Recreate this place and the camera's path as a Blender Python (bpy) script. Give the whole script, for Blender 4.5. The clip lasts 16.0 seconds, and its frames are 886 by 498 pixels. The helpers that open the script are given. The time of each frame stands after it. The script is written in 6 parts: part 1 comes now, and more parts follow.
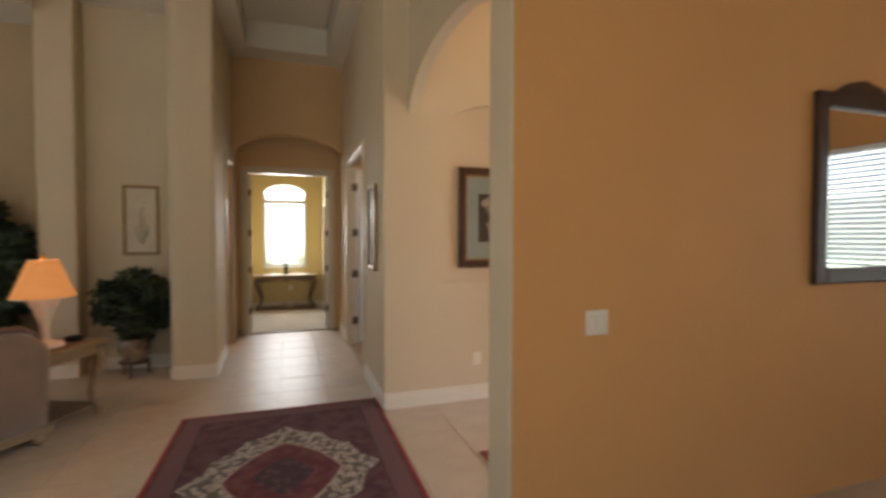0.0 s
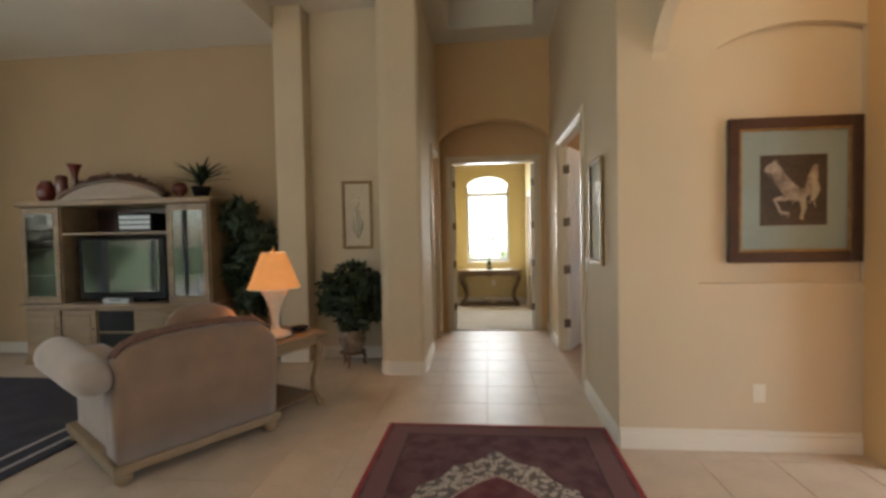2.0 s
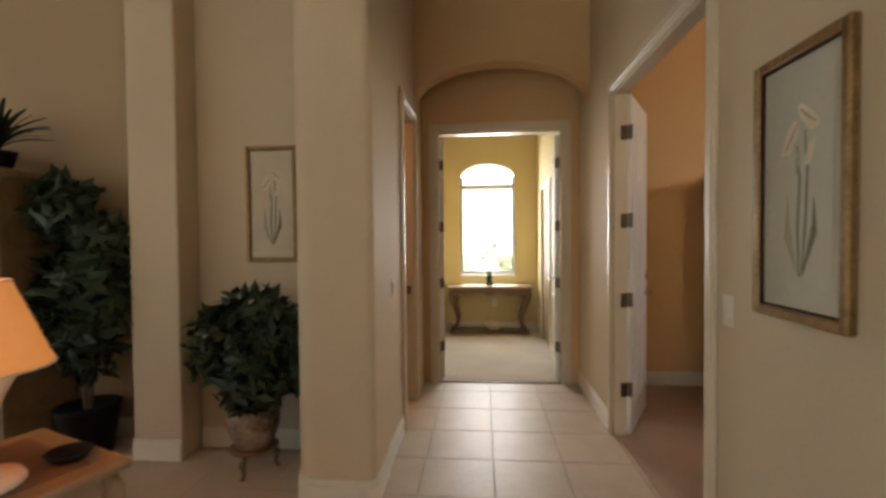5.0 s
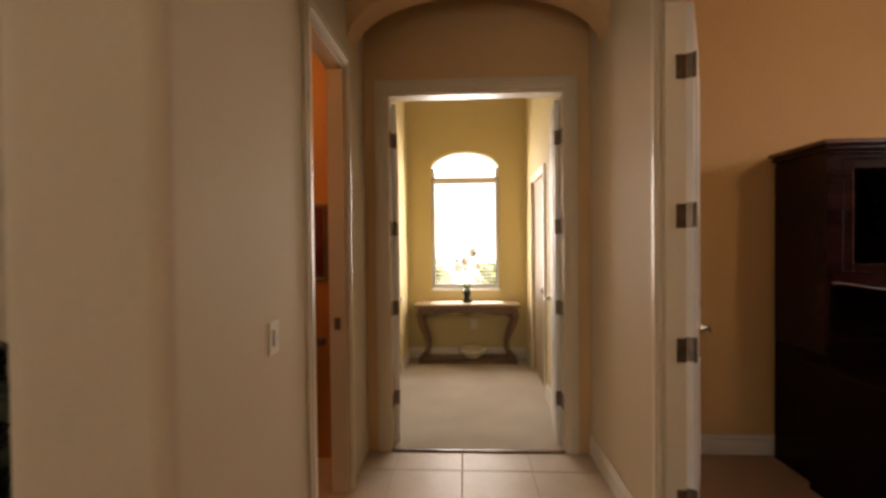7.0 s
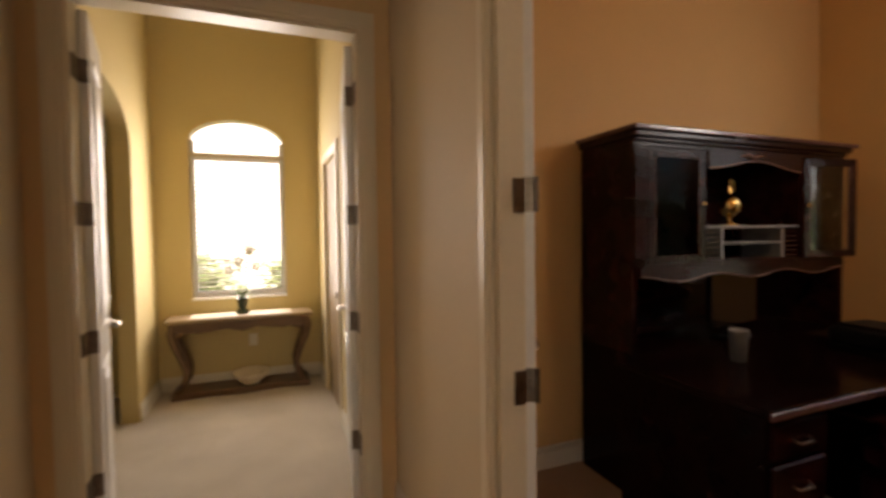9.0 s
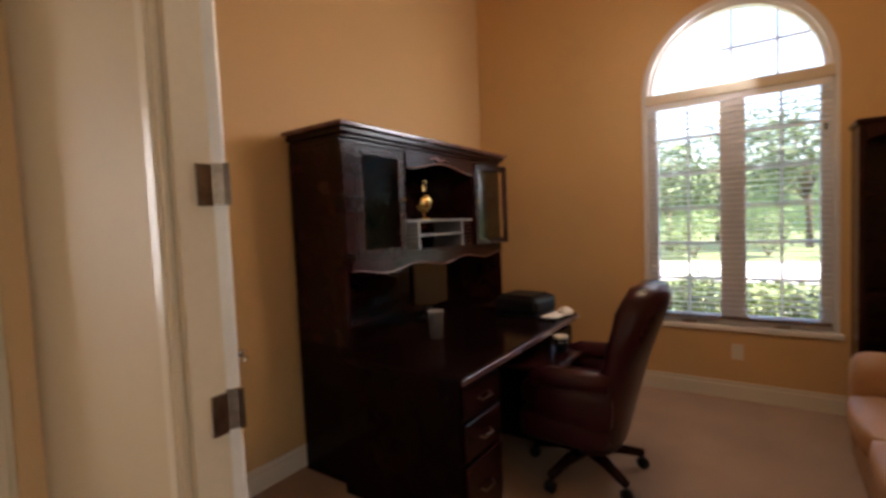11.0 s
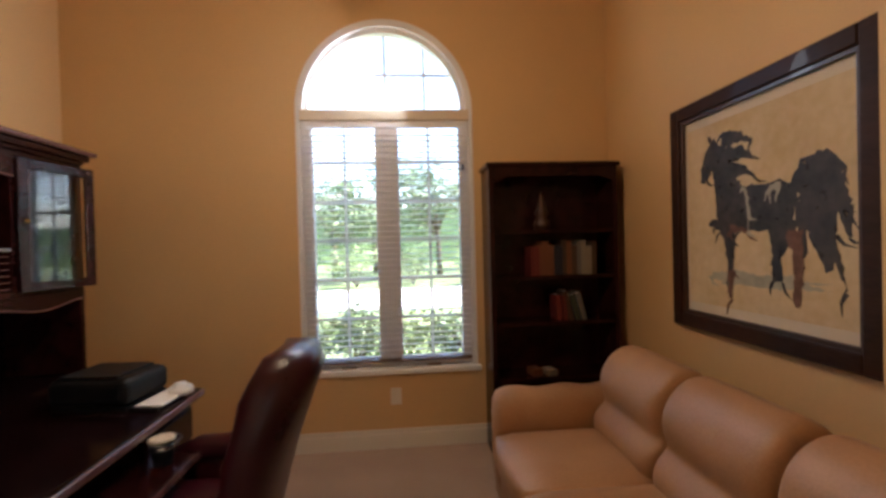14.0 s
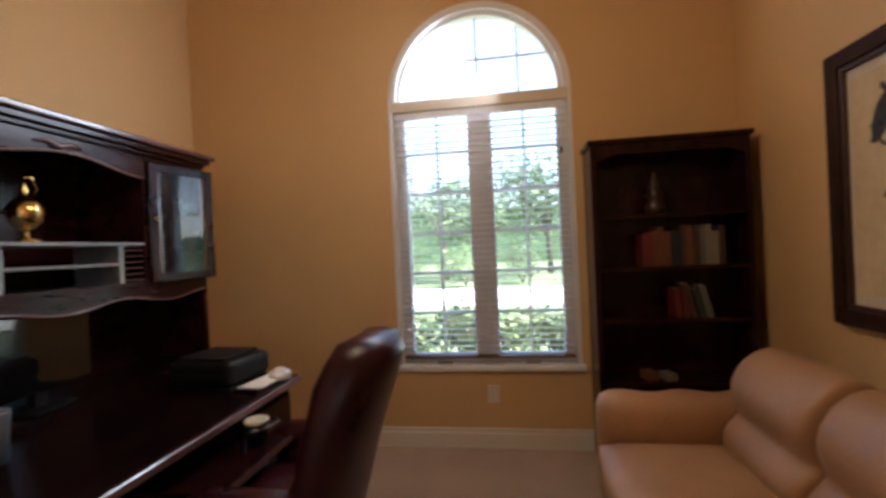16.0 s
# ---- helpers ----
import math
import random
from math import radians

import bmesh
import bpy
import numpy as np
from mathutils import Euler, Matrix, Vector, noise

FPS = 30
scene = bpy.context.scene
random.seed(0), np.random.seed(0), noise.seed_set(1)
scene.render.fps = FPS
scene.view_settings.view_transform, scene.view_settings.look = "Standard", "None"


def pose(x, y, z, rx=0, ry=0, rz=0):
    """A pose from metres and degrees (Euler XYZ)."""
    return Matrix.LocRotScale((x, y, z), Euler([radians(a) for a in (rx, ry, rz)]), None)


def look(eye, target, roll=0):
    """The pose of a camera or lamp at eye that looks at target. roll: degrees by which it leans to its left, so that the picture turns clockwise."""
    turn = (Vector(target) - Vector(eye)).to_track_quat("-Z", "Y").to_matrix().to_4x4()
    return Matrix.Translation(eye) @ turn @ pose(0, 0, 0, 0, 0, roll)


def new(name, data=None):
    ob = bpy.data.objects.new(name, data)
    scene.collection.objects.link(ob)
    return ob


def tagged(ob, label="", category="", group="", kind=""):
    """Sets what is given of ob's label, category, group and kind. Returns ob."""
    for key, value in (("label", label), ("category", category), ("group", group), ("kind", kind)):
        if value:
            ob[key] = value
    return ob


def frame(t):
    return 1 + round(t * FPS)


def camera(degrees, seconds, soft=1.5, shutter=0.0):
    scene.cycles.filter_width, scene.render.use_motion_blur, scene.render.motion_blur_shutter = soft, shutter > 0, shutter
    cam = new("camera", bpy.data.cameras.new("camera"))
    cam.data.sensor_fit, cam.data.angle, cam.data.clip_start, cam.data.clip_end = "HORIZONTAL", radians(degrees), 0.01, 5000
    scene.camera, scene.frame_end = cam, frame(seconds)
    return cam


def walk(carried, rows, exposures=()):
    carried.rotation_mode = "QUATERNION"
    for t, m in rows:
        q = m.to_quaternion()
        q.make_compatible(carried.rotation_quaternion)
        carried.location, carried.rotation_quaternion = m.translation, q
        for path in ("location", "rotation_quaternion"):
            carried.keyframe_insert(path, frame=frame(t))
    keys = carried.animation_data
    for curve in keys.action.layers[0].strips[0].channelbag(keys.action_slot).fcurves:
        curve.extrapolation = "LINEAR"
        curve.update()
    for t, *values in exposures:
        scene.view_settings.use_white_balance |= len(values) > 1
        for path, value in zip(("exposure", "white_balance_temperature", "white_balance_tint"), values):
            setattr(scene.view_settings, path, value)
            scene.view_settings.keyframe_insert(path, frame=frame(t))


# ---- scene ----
cam = camera(88.3, 16.0, soft=3.1, shutter=0.5)
PATH = [
    (0, (1.5, 1.201, 1.475), (2.139, 3.096, 1.419), 0.1),
    (0.5, (1.462, 1.284, 1.444), (1.776, 3.258, 1.363), -1.7),
    (1, (1.456, 1.464, 1.428), (1.514, 3.461, 1.341), -1.6),
    (1.5, (1.411, 1.698, 1.43), (1.318, 3.694, 1.345), -1.5),
    (2, (1.433, 1.978, 1.412), (1.234, 3.967, 1.345), -1.1),
    (2.5, (1.404, 2.349, 1.41), (1.168, 4.335, 1.361), -0.9),
    (3, (1.334, 2.682, 1.428), (1.106, 4.669, 1.38), -0.7),
    (3.5, (1.334, 3.061, 1.41), (1.11, 5.048, 1.369), -0.4),
    (4, (1.337, 3.426, 1.408), (1.123, 5.414, 1.36), -0.3),
    (4.2, (1.318, 3.574, 1.414), (1.125, 5.564, 1.355), -0.3),
    (6.5, (1.425, 5.16, 1.409), (1.272, 7.154, 1.382), -0.6),
    (7, (1.441, 5.495, 1.42), (1.337, 7.492, 1.39), -0.6),
    (7.5, (1.445, 5.802, 1.424), (1.453, 7.801, 1.391), -1.3),
    (8, (1.508, 6.097, 1.405), (1.678, 8.089, 1.37), -0.7),
    (8.5, (1.593, 6.219, 1.408), (2.008, 8.175, 1.364), -0.4),
    (9, (1.645, 6.285, 1.409), (2.372, 8.148, 1.346), -0.8),
    (9.5, (1.691, 6.318, 1.401), (2.713, 8.035, 1.323), -1.4),
    (9.7, (1.701, 6.333, 1.39), (2.82, 7.989, 1.316), -1.2),
    (11.8, (1.856, 6.352, 1.404), (3.66, 7.214, 1.344), -1.6),
    (12, (1.961, 6.303, 1.339), (3.785, 7.124, 1.31), -0.9),
    (12.5, (2.190, 6.225, 1.367), (4.072, 6.872, 1.336), -0.6),
    (13, (2.256, 6.323, 1.354), (4.226, 6.666, 1.343), -0.7),
    (13.5, (2.39, 6.463, 1.375), (4.39, 6.46, 1.37), -1.2),
    (14, (2.552, 6.401, 1.407), (4.544, 6.223, 1.385), -1.5),
    (14.5, (2.659, 6.338, 1.369), (4.647, 6.121, 1.369), -2.0),
    (15, (2.688, 6.214, 1.371), (4.687, 6.148, 1.359), -2.4),
    (15.5, (2.701, 6.192, 1.353), (4.697, 6.328, 1.348), -2.6),
    (16, (2.699, 6.297, 1.346), (4.675, 6.602, 1.339), -2.6),
]
EXPOSURE = [(0.0, 2.1, 6600, 14), (2.0, 2.25, 6350, 9), (4.2, 2.25, 6500, 10), (7.0, 1.9, 8000, 23), (8.5, 1.8, 8300, 23), (9.7, 1.88, 7700, 22), (11.8, 2.7, 6400, 17), (13.5, 2.75, 6200, 16), (14.5, 2.6, 6100, 15), (16.0, 2.55, 5900, 14)]
walk(cam, [(t, look(eye, target, roll)) for t, eye, target, roll in PATH], EXPOSURE)

# ---- world, sun, large lights ----
world = bpy.data.worlds.new("sky")
scene.world = world
world.use_nodes = True
wn = world.node_tree
sky = wn.nodes.new("ShaderNodeTexSky")
sky.sky_type, sky.sun_disc = "NISHITA", False
sky.sun_elevation, sky.sun_rotation = radians(58), radians(180)
wn.nodes["Background"].inputs["Strength"].default_value = 0.15
wn.links.new(sky.outputs[0], wn.nodes["Background"].inputs[0])
sun = new("sun", bpy.data.lights.new("sun", "SUN"))
sun.data.energy, sun.data.angle, sun.data.color = 5.0, radians(0.5), (1, 0.95, 0.86)
sun.matrix_world = look((0, -20, 32), (0, 0, 0))


def area_lamp(name, eye, target, w, h, watts, color):
    lamp = new(name, bpy.data.lights.new(name, "AREA"))
    lamp.data.shape, lamp.data.size, lamp.data.size_y = "RECTANGLE", w, h
    lamp.data.energy, lamp.data.color = watts, color
    lamp.matrix_world = look(eye, target)
    return lamp


def bulb(name, place, watts, color, radius=0.04):
    lamp = new(name, bpy.data.lights.new(name, "POINT"))
    lamp.data.energy, lamp.data.color, lamp.data.shadow_soft_size = watts, color, radius
    lamp.location = place
    return lamp


DAY, WARM = (0.91, 0.955, 0.96), (1.0, 0.62, 0.28)
area_lamp("study_window_daylight", (5.74, 6.49, 2.56), (4.0, 8.2, 1.6), 0.9, 0.36, 3.4, DAY)
area_lamp("master_window_daylight", (1.43, 11.0, 1.6), (1.43, 0, 1.0), 0.78, 1.5, 12, DAY)
area_lamp("sliding_door_daylight", (-1.2, -2.4, 2.15), (-1.2, 5, 0.6), 4.6, 0.5, 5.2, DAY)
area_lamp("west_window_daylight", (-4.9, 3.3, 2.2), (0, 3.3, 0.6), 4.4, 0.4, 4.4, DAY)
area_lamp("front_door_daylight", (5.72, 4.0, 1.2), (2, 4.1, 0.9), 1.0, 2.0, 11.5, DAY)
area_lamp("dining_window_daylight", (6.47, 1.3, 1.5), (0, 1.3, 1.2), 1.9, 1.5, 2.5, DAY)

bulb("foyer_lamp_light", (3.5, 4.0, 3.35), 1.9, (1.0, 0.80, 0.50), 0.1)
bulb("powder_room_lamp_light", (-0.2, 7.9, 2.45), 2.8, WARM, 0.08)
# Fill bulb added to light the study walls; the fan itself is unlit.
bulb("study_fill_light", (4.07, 6.67, 2.44), 5.0, (1.0, 0.74, 0.47), 0.09)
bulb("table_lamp_light", (-0.27, 5.45, 1.15), 1.7, (1.0, 0.50, 0.19), 0.05)

# ---- materials ----
def nodes_of(name, rough=0.6, metal=0.0):
    m = bpy.data.materials.new(name)
    m.use_nodes = True
    b = m.node_tree.nodes["Principled BSDF"]
    b.inputs["Roughness"].default_value, b.inputs["Metallic"].default_value = rough, metal
    return m, m.node_tree, b


def add(t, kind, **values):
    n = t.nodes.new("ShaderNode" + kind)
    for key, value in values.items():
        n.inputs[key.replace("_", " ")].default_value = value
    return n


def ramp_of(t, source, stops):
    r = t.nodes.new("ShaderNodeValToRGB")
    while len(r.color_ramp.elements) < len(stops):
        r.color_ramp.elements.new(0.5)
    for e, (at, c) in zip(r.color_ramp.elements, stops):
        e.position, e.color = at, (*c, 1)
    t.links.new(source, r.inputs[0])
    return r.outputs[0]


def surface(name, a, b, scale=3.0, fine=60.0, bump=0.1, rough=0.6, metal=0.0, rough_var=0.08, stretch=(1, 1, 1), detail=6, depth=0.004, coat=0.0, sheen=0.0):
    """Two colours mixed by a broad and a fine noise, with a fine relief and an uneven gloss."""
    m, t, p = nodes_of(name, rough, metal)
    co = t.nodes.new("ShaderNodeTexCoord")
    mp = add(t, "Mapping", Scale=stretch)
    t.links.new(co.outputs["Object"], mp.inputs[0])
    n1, n2 = add(t, "TexNoise", Scale=scale, Detail=detail), add(t, "TexNoise", Scale=fine, Detail=4)
    for n in (n1, n2):
        t.links.new(mp.outputs[0], n.inputs["Vector"])
    mix = add(t, "Mix")
    mix.inputs[0].default_value = 0.35
    t.links.new(n1.outputs[0], mix.inputs[2]), t.links.new(n2.outputs[0], mix.inputs[3])
    t.links.new(ramp_of(t, mix.outputs[0], [(0.35, a), (0.65, b)]), p.inputs["Base Color"])
    mr = add(t, "MapRange")
    mr.inputs[3].default_value, mr.inputs[4].default_value = max(0.02, rough - rough_var), min(1, rough + rough_var)
    t.links.new(n1.outputs[0], mr.inputs[0]), t.links.new(mr.outputs[0], p.inputs["Roughness"])
    if bump:
        bp = add(t, "Bump", Strength=bump, Distance=depth)
        t.links.new(n2.outputs[0], bp.inputs["Height"]), t.links.new(bp.outputs[0], p.inputs["Normal"])
    p.inputs["Coat Weight"].default_value, p.inputs["Sheen Weight"].default_value = coat, sheen
    return m


def shade(c, k):
    return tuple(min(1, v * k) for v in c)


def paint(name, c, rough=0.7, bump=0.12):
    return surface(name, shade(c, 0.95), shade(c, 1.04), scale=1.2, fine=90, bump=bump, rough=rough, depth=0.002)


def wood(name, dark, light, rough=0.35, along=(1, 5, 5), coat=0.2, scale=2.2):
    return surface(name, dark, light, scale=scale, fine=26, bump=0.08, rough=rough, stretch=along, detail=8, depth=0.001, coat=coat)


def glass(name, rough=0.0, tint=(1, 1, 1)):
    m, t, p = nodes_of(name, rough)
    p.inputs["Base Color"].default_value = (*tint, 1)
    p.inputs["Transmission Weight"].default_value, p.inputs["IOR"].default_value = 1.0, 1.45
    return m


CREAM = paint("cream_wall_paint", (0.61, 0.51, 0.365))
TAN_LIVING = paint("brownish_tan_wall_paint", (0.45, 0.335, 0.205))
STUDY = paint("amber_study_wall_paint", (0.65, 0.425, 0.20))
TAN = paint("tan_orange_wall_paint", (0.64, 0.34, 0.13))
YELLOW = paint("pale_gold_wall_paint", (0.60, 0.48, 0.24))
RUST = paint("rust_orange_wall_paint", (0.47, 0.22, 0.075))
# Cream wall with the hallway's warm light mixed into its colour.
WARM_LIT_CREAM = paint("cream_paint_with_warm_light", (0.66, 0.445, 0.235))
CEIL = paint("ceiling_paint", (0.70, 0.66, 0.58), 0.85, 0.25)
TRIM = paint("white_trim_paint", (0.74, 0.70, 0.62), 0.35, 0.02)
CASING = paint("cream_casing_paint", (0.68, 0.60, 0.47), 0.35, 0.02)
WHITE = paint("white_gloss_paint", (0.80, 0.79, 0.77), 0.3, 0.02)
TILE = surface("beige_ceramic_tile", (0.50, 0.41, 0.32), (0.60, 0.50, 0.40), scale=4, fine=40, bump=0.03, rough=0.42, depth=0.001)
GROUT = surface("grey_grout", (0.44, 0.365, 0.29), (0.52, 0.43, 0.345), scale=20, fine=120, bump=0.2, rough=0.9)
PALE_GROUT = surface("pale_grout", (0.47, 0.39, 0.31), (0.54, 0.45, 0.36), scale=20, fine=120, bump=0.2, rough=0.9)
CARPET = surface("cream_carpet", (0.50, 0.42, 0.32), (0.66, 0.57, 0.46), scale=2.5, fine=220, bump=0.9, rough=0.95, depth=0.012, sheen=0.3)
CARPET_TAN = surface("pinkish_tan_carpet", (0.40, 0.26, 0.17), (0.52, 0.35, 0.24), scale=2.5, fine=220, bump=0.9, rough=0.95, depth=0.012, sheen=0.3)
STEEL = surface("aged_nickel", (0.13, 0.10, 0.08), (0.21, 0.17, 0.14), scale=30, fine=90, bump=0.03, rough=0.35, metal=1.0)
CHROME = surface("satin_nickel", (0.55, 0.52, 0.47), (0.65, 0.62, 0.57), scale=30, fine=90, bump=0.0, rough=0.25, metal=1.0)
PANE = glass("window_glass")
# Grey tint darkens whatever is seen through the media cabinet doors.
TINTED = glass("grey_tinted_cabinet_glass", 0.0, (0.3, 0.3, 0.3))
DIM_PANE = glass("dull_cabinet_glass")
DIM_PANE.node_tree.nodes["Principled BSDF"].inputs["IOR"].default_value = 1.06


# ---- mesh helpers ----
def link_mesh(name, bm, mat, smooth=False):
    bmesh.ops.recalc_face_normals(bm, faces=bm.faces)
    me = bpy.data.meshes.new(name)
    for f in bm.faces:
        f.smooth = smooth
    bm.to_mesh(me)
    bm.free()
    for one in (mat if isinstance(mat, (list, tuple)) else [mat]):
        me.materials.append(one)
    return new(name, me)


def part(name, bm, material, parent, label="", smooth=False):
    ob = link_mesh(name, bm, material, smooth)
    ob.parent = parent
    if label:
        tagged(ob, label)
    return ob


def thing(name, label, category, m=None, group="", kind=""):
    ob = new(name)
    ob.empty_display_size = 0.1
    tagged(ob, label, category, group, kind)
    if m is not None:
        ob.matrix_world = m
    return ob


def structure(name, bm, mat, label, category, smooth=False):
    return tagged(link_mesh(name, bm, mat, smooth), label, category, kind="structure")


def box(bm, x0, x1, y0, y1, z0, z1, bevel=0.0, segs=1):
    r = bmesh.ops.create_cube(bm, size=1)
    vs = r["verts"]
    for v in vs:
        v.co = Vector(((x0 + x1) / 2 + v.co.x * (x1 - x0), (y0 + y1) / 2 + v.co.y * (y1 - y0), (z0 + z1) / 2 + v.co.z * (z1 - z0)))
    if bevel:
        es = {e for v in vs for e in v.link_edges}
        bmesh.ops.bevel(bm, geom=list(es), offset=bevel, segments=segs, affect="EDGES", profile=0.5)
    return bm


def boxed(*a, **k):
    return box(bmesh.new(), *a, **k)


def prism(bm, poly, axis, d0, d1):
    """The polygon (u, z), or (u, v) for axis z, drawn out along an axis from d0 to d1."""
    def at(u, v, d):
        return {"x": (d, u, v), "y": (u, d, v), "z": (u, v, d)}[axis]
    a = [bm.verts.new(at(u, v, d0)) for u, v in poly]
    b = [bm.verts.new(at(u, v, d1)) for u, v in poly]
    bm.faces.new(a), bm.faces.new(b[::-1])
    for i in range(len(poly)):
        j = (i + 1) % len(poly)
        bm.faces.new((a[i], b[i], b[j], a[j]))
    return bm


def arch_z(u, u0, u1, spring, rise):
    s = (2 * u - u0 - u1) / (u1 - u0)
    return spring + rise * math.sqrt(max(0.0, 1 - s * s))


def wall_mesh(axis, d0, d1, u0, u1, z0, z1, holes=()):
    """A wall across an axis, with holes (u0, u1, bottom, spring, rise) that go through it."""
    bm = bmesh.new()
    at = u0
    for h0, h1, zb, spring, rise, *arch in sorted(holes):
        if h0 > at:
            prism(bm, [(at, z0), (h0, z0), (h0, z1), (at, z1)], axis, d0, d1)
        if zb > z0:
            prism(bm, [(h0, z0), (h1, z0), (h1, zb), (h0, zb)], axis, d0, d1)
        n = 28 if rise else 1
        c0, c1 = arch or (h0, h1)
        us = [(h0 + h1) / 2 - (h1 - h0) / 2 * math.cos(math.pi * i / n) for i in range(n + 1)]
        for a, b in zip(us, us[1:]):
            prism(bm, [(a, arch_z(a, c0, c1, spring, rise)), (b, arch_z(b, c0, c1, spring, rise)), (b, z1), (a, z1)], axis, d0, d1)
        at = h1
    if u1 > at:
        prism(bm, [(at, z0), (u1, z0), (u1, z1), (at, z1)], axis, d0, d1)
    bmesh.ops.remove_doubles(bm, verts=bm.verts, dist=1e-5)
    return bm


def wall(name, axis, d0, d1, u0, u1, z0, z1, mat, label, holes=()):
    return structure(name, wall_mesh(axis, d0, d1, u0, u1, z0, z1, holes), mat, label, "wall")


def sweep(bm, rows, close_ring=True, caps=True):
    """Rings of points, joined into a skin."""
    rings = [[bm.verts.new(p) for p in r] for r in rows]
    n = len(rings[0])
    for a, b in zip(rings, rings[1:]):
        for i in range(n if close_ring else n - 1):
            j = (i + 1) % n
            bm.faces.new((a[i], a[j], b[j], b[i]))
    if caps and close_ring:
        bm.faces.new(rings[0][::-1]), bm.faces.new(rings[-1])
    return bm


def lathe(bm, profile, segs=24, center=(0, 0), caps=True):
    """Rings of (radius, z) turned round an upright axis."""
    rows = [[(center[0] + r * math.cos(2 * math.pi * i / segs), center[1] + r * math.sin(2 * math.pi * i / segs), z) for i in range(segs)] for r, z in profile]
    return sweep(bm, rows, True, caps)


def tube(bm, path, radius, segs=8):
    """A round bar along a path of points; radius a number or one for each point."""
    pts = [Vector(p) for p in path]
    rows = []
    for i, p in enumerate(pts):
        d = (pts[min(i + 1, len(pts) - 1)] - pts[max(i - 1, 0)]).normalized()
        side = d.cross(Vector((0, 0, 1)) if abs(d.z) < 0.9 else Vector((1, 0, 0))).normalized()
        up = side.cross(d)
        r = radius[i] if isinstance(radius, (list, tuple)) else radius
        rows.append([p + r * (math.cos(2 * math.pi * k / segs) * side + math.sin(2 * math.pi * k / segs) * up) for k in range(segs)])
    return sweep(bm, rows)


def frame_box(axis, d0, d1, u0, u1, z0, z1, w):
    """A rectangular frame as one mesh."""
    bm = bmesh.new()
    for a, b, c, d in ((u0, u0 + w, z0, z1), (u1 - w, u1, z0, z1), (u0 + w, u1 - w, z0, z0 + w), (u0 + w, u1 - w, z1 - w, z1)):
        box(bm, *((d0, d1, a, b) if axis == "x" else (a, b, d0, d1)), c, d)
    return bm


def frame_parts(axis, d0, d1, u0, u1, z0, z1, w, parent, mat, names=("frame_side", "frame_rail"), bevel=0.004):
    """Four bars round a rectangle, butted end to end; w is the bar's width."""
    def bar(name, a0, a1, b0, b1):
        if axis == "y":
            part(name, boxed(a0, a1, d0, d1, b0, b1, bevel=bevel), mat, parent)
        else:
            part(name, boxed(d0, d1, a0, a1, b0, b1, bevel=bevel), mat, parent)
    bar(names[0], u0, u0 + w, z0, z1), bar(names[0], u1 - w, u1, z0, z1)
    bar(names[1], u0 + w, u1 - w, z1 - w, z1)
    if len(names) < 3:
        bar(names[1], u0 + w, u1 - w, z0, z0 + w)


def casing(name, axis, d0, d1, u0, u1, z1, w, label):
    """Door trim on three sides of an opening: inner width u0 to u1, inner height z1."""
    bm = bmesh.new()
    for a0, a1, b0, b1 in ((u0 - w, u0, 0, z1 + w), (u1, u1 + w, 0, z1 + w), (u0, u1, z1, z1 + w)):
        for inset, deep in ((0, 0.7), (0.018, 1.0)):
            e = d0 + (d1 - d0) * deep
            c0, c1, e0, e1 = a0 + inset * (a1 - a0 < 0.3), a1 - inset * (a1 - a0 < 0.3), b0, b1
            if a1 - a0 > 0.3:
                c0, c1, e0, e1 = a0 - inset, a1 + inset, b0 + inset, b1 - inset
            elif inset:
                e1 = b1 - inset
            lo, hi = min(d0, e), max(d0, e)
            box(bm, *((lo, hi, c0, c1) if axis == "x" else (c0, c1, lo, hi)), e0, e1, bevel=0.003)
    return structure(name, bm, CASING, label, "door trim")


H_MAIN, H_STUDY = 3.95, 3.6
HL, HR = 0.757, 2.26

# ---- large structure ----
structure("floor_living", boxed(-5.0, 6.45, -2.5, 7.3, -0.15, -0.006), PALE_GROUT, "pale grout bed of the beige tiled floor", "floor")
structure("floor_hall", boxed(0.38, 2.30, 5.30, 8.57, -0.14, -0.005), GROUT, "grey grout bed of the hallway tiles", "floor")
structure("floor_master", boxed(-1.6, 3.3, 8.575, 11.2, -0.15, 0.006), CARPET, "cream cut-pile carpet of the bedroom passage", "carpet")
structure("floor_study", box(boxed(2.30, 5.8, 5.02, 8.60, -0.13, 0.004), 3.722, 5.8, 4.85, 5.02, -0.13, 0.004), CARPET_TAN, "pinkish tan carpet of the study", "carpet")
structure("floor_powder_room", boxed(-0.9, 0.757, 7.1, 8.57, -0.145, 0.0), TILE, "beige floor of the powder room", "floor")
CM = "cream painted plaster wall with a light texture"
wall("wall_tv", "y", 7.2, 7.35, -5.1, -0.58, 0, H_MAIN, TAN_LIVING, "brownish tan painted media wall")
structure("wall_pillar", boxed(-0.91, -0.58, 6.88, 7.197, 0, H_MAIN, bevel=0.012, segs=3), CREAM, "cream pillar beside the media wall", "wall")
wall("wall_alcove", "y", 7.09, 7.35, -0.578, 0.38, 0, H_MAIN, CREAM, CM)
wall("wall_hall_west", "x", 0.66, HL, 6.82, 8.57, 0, H_MAIN, CREAM, CM, [(7.46, 8.05, 0, 2.42, 0)])
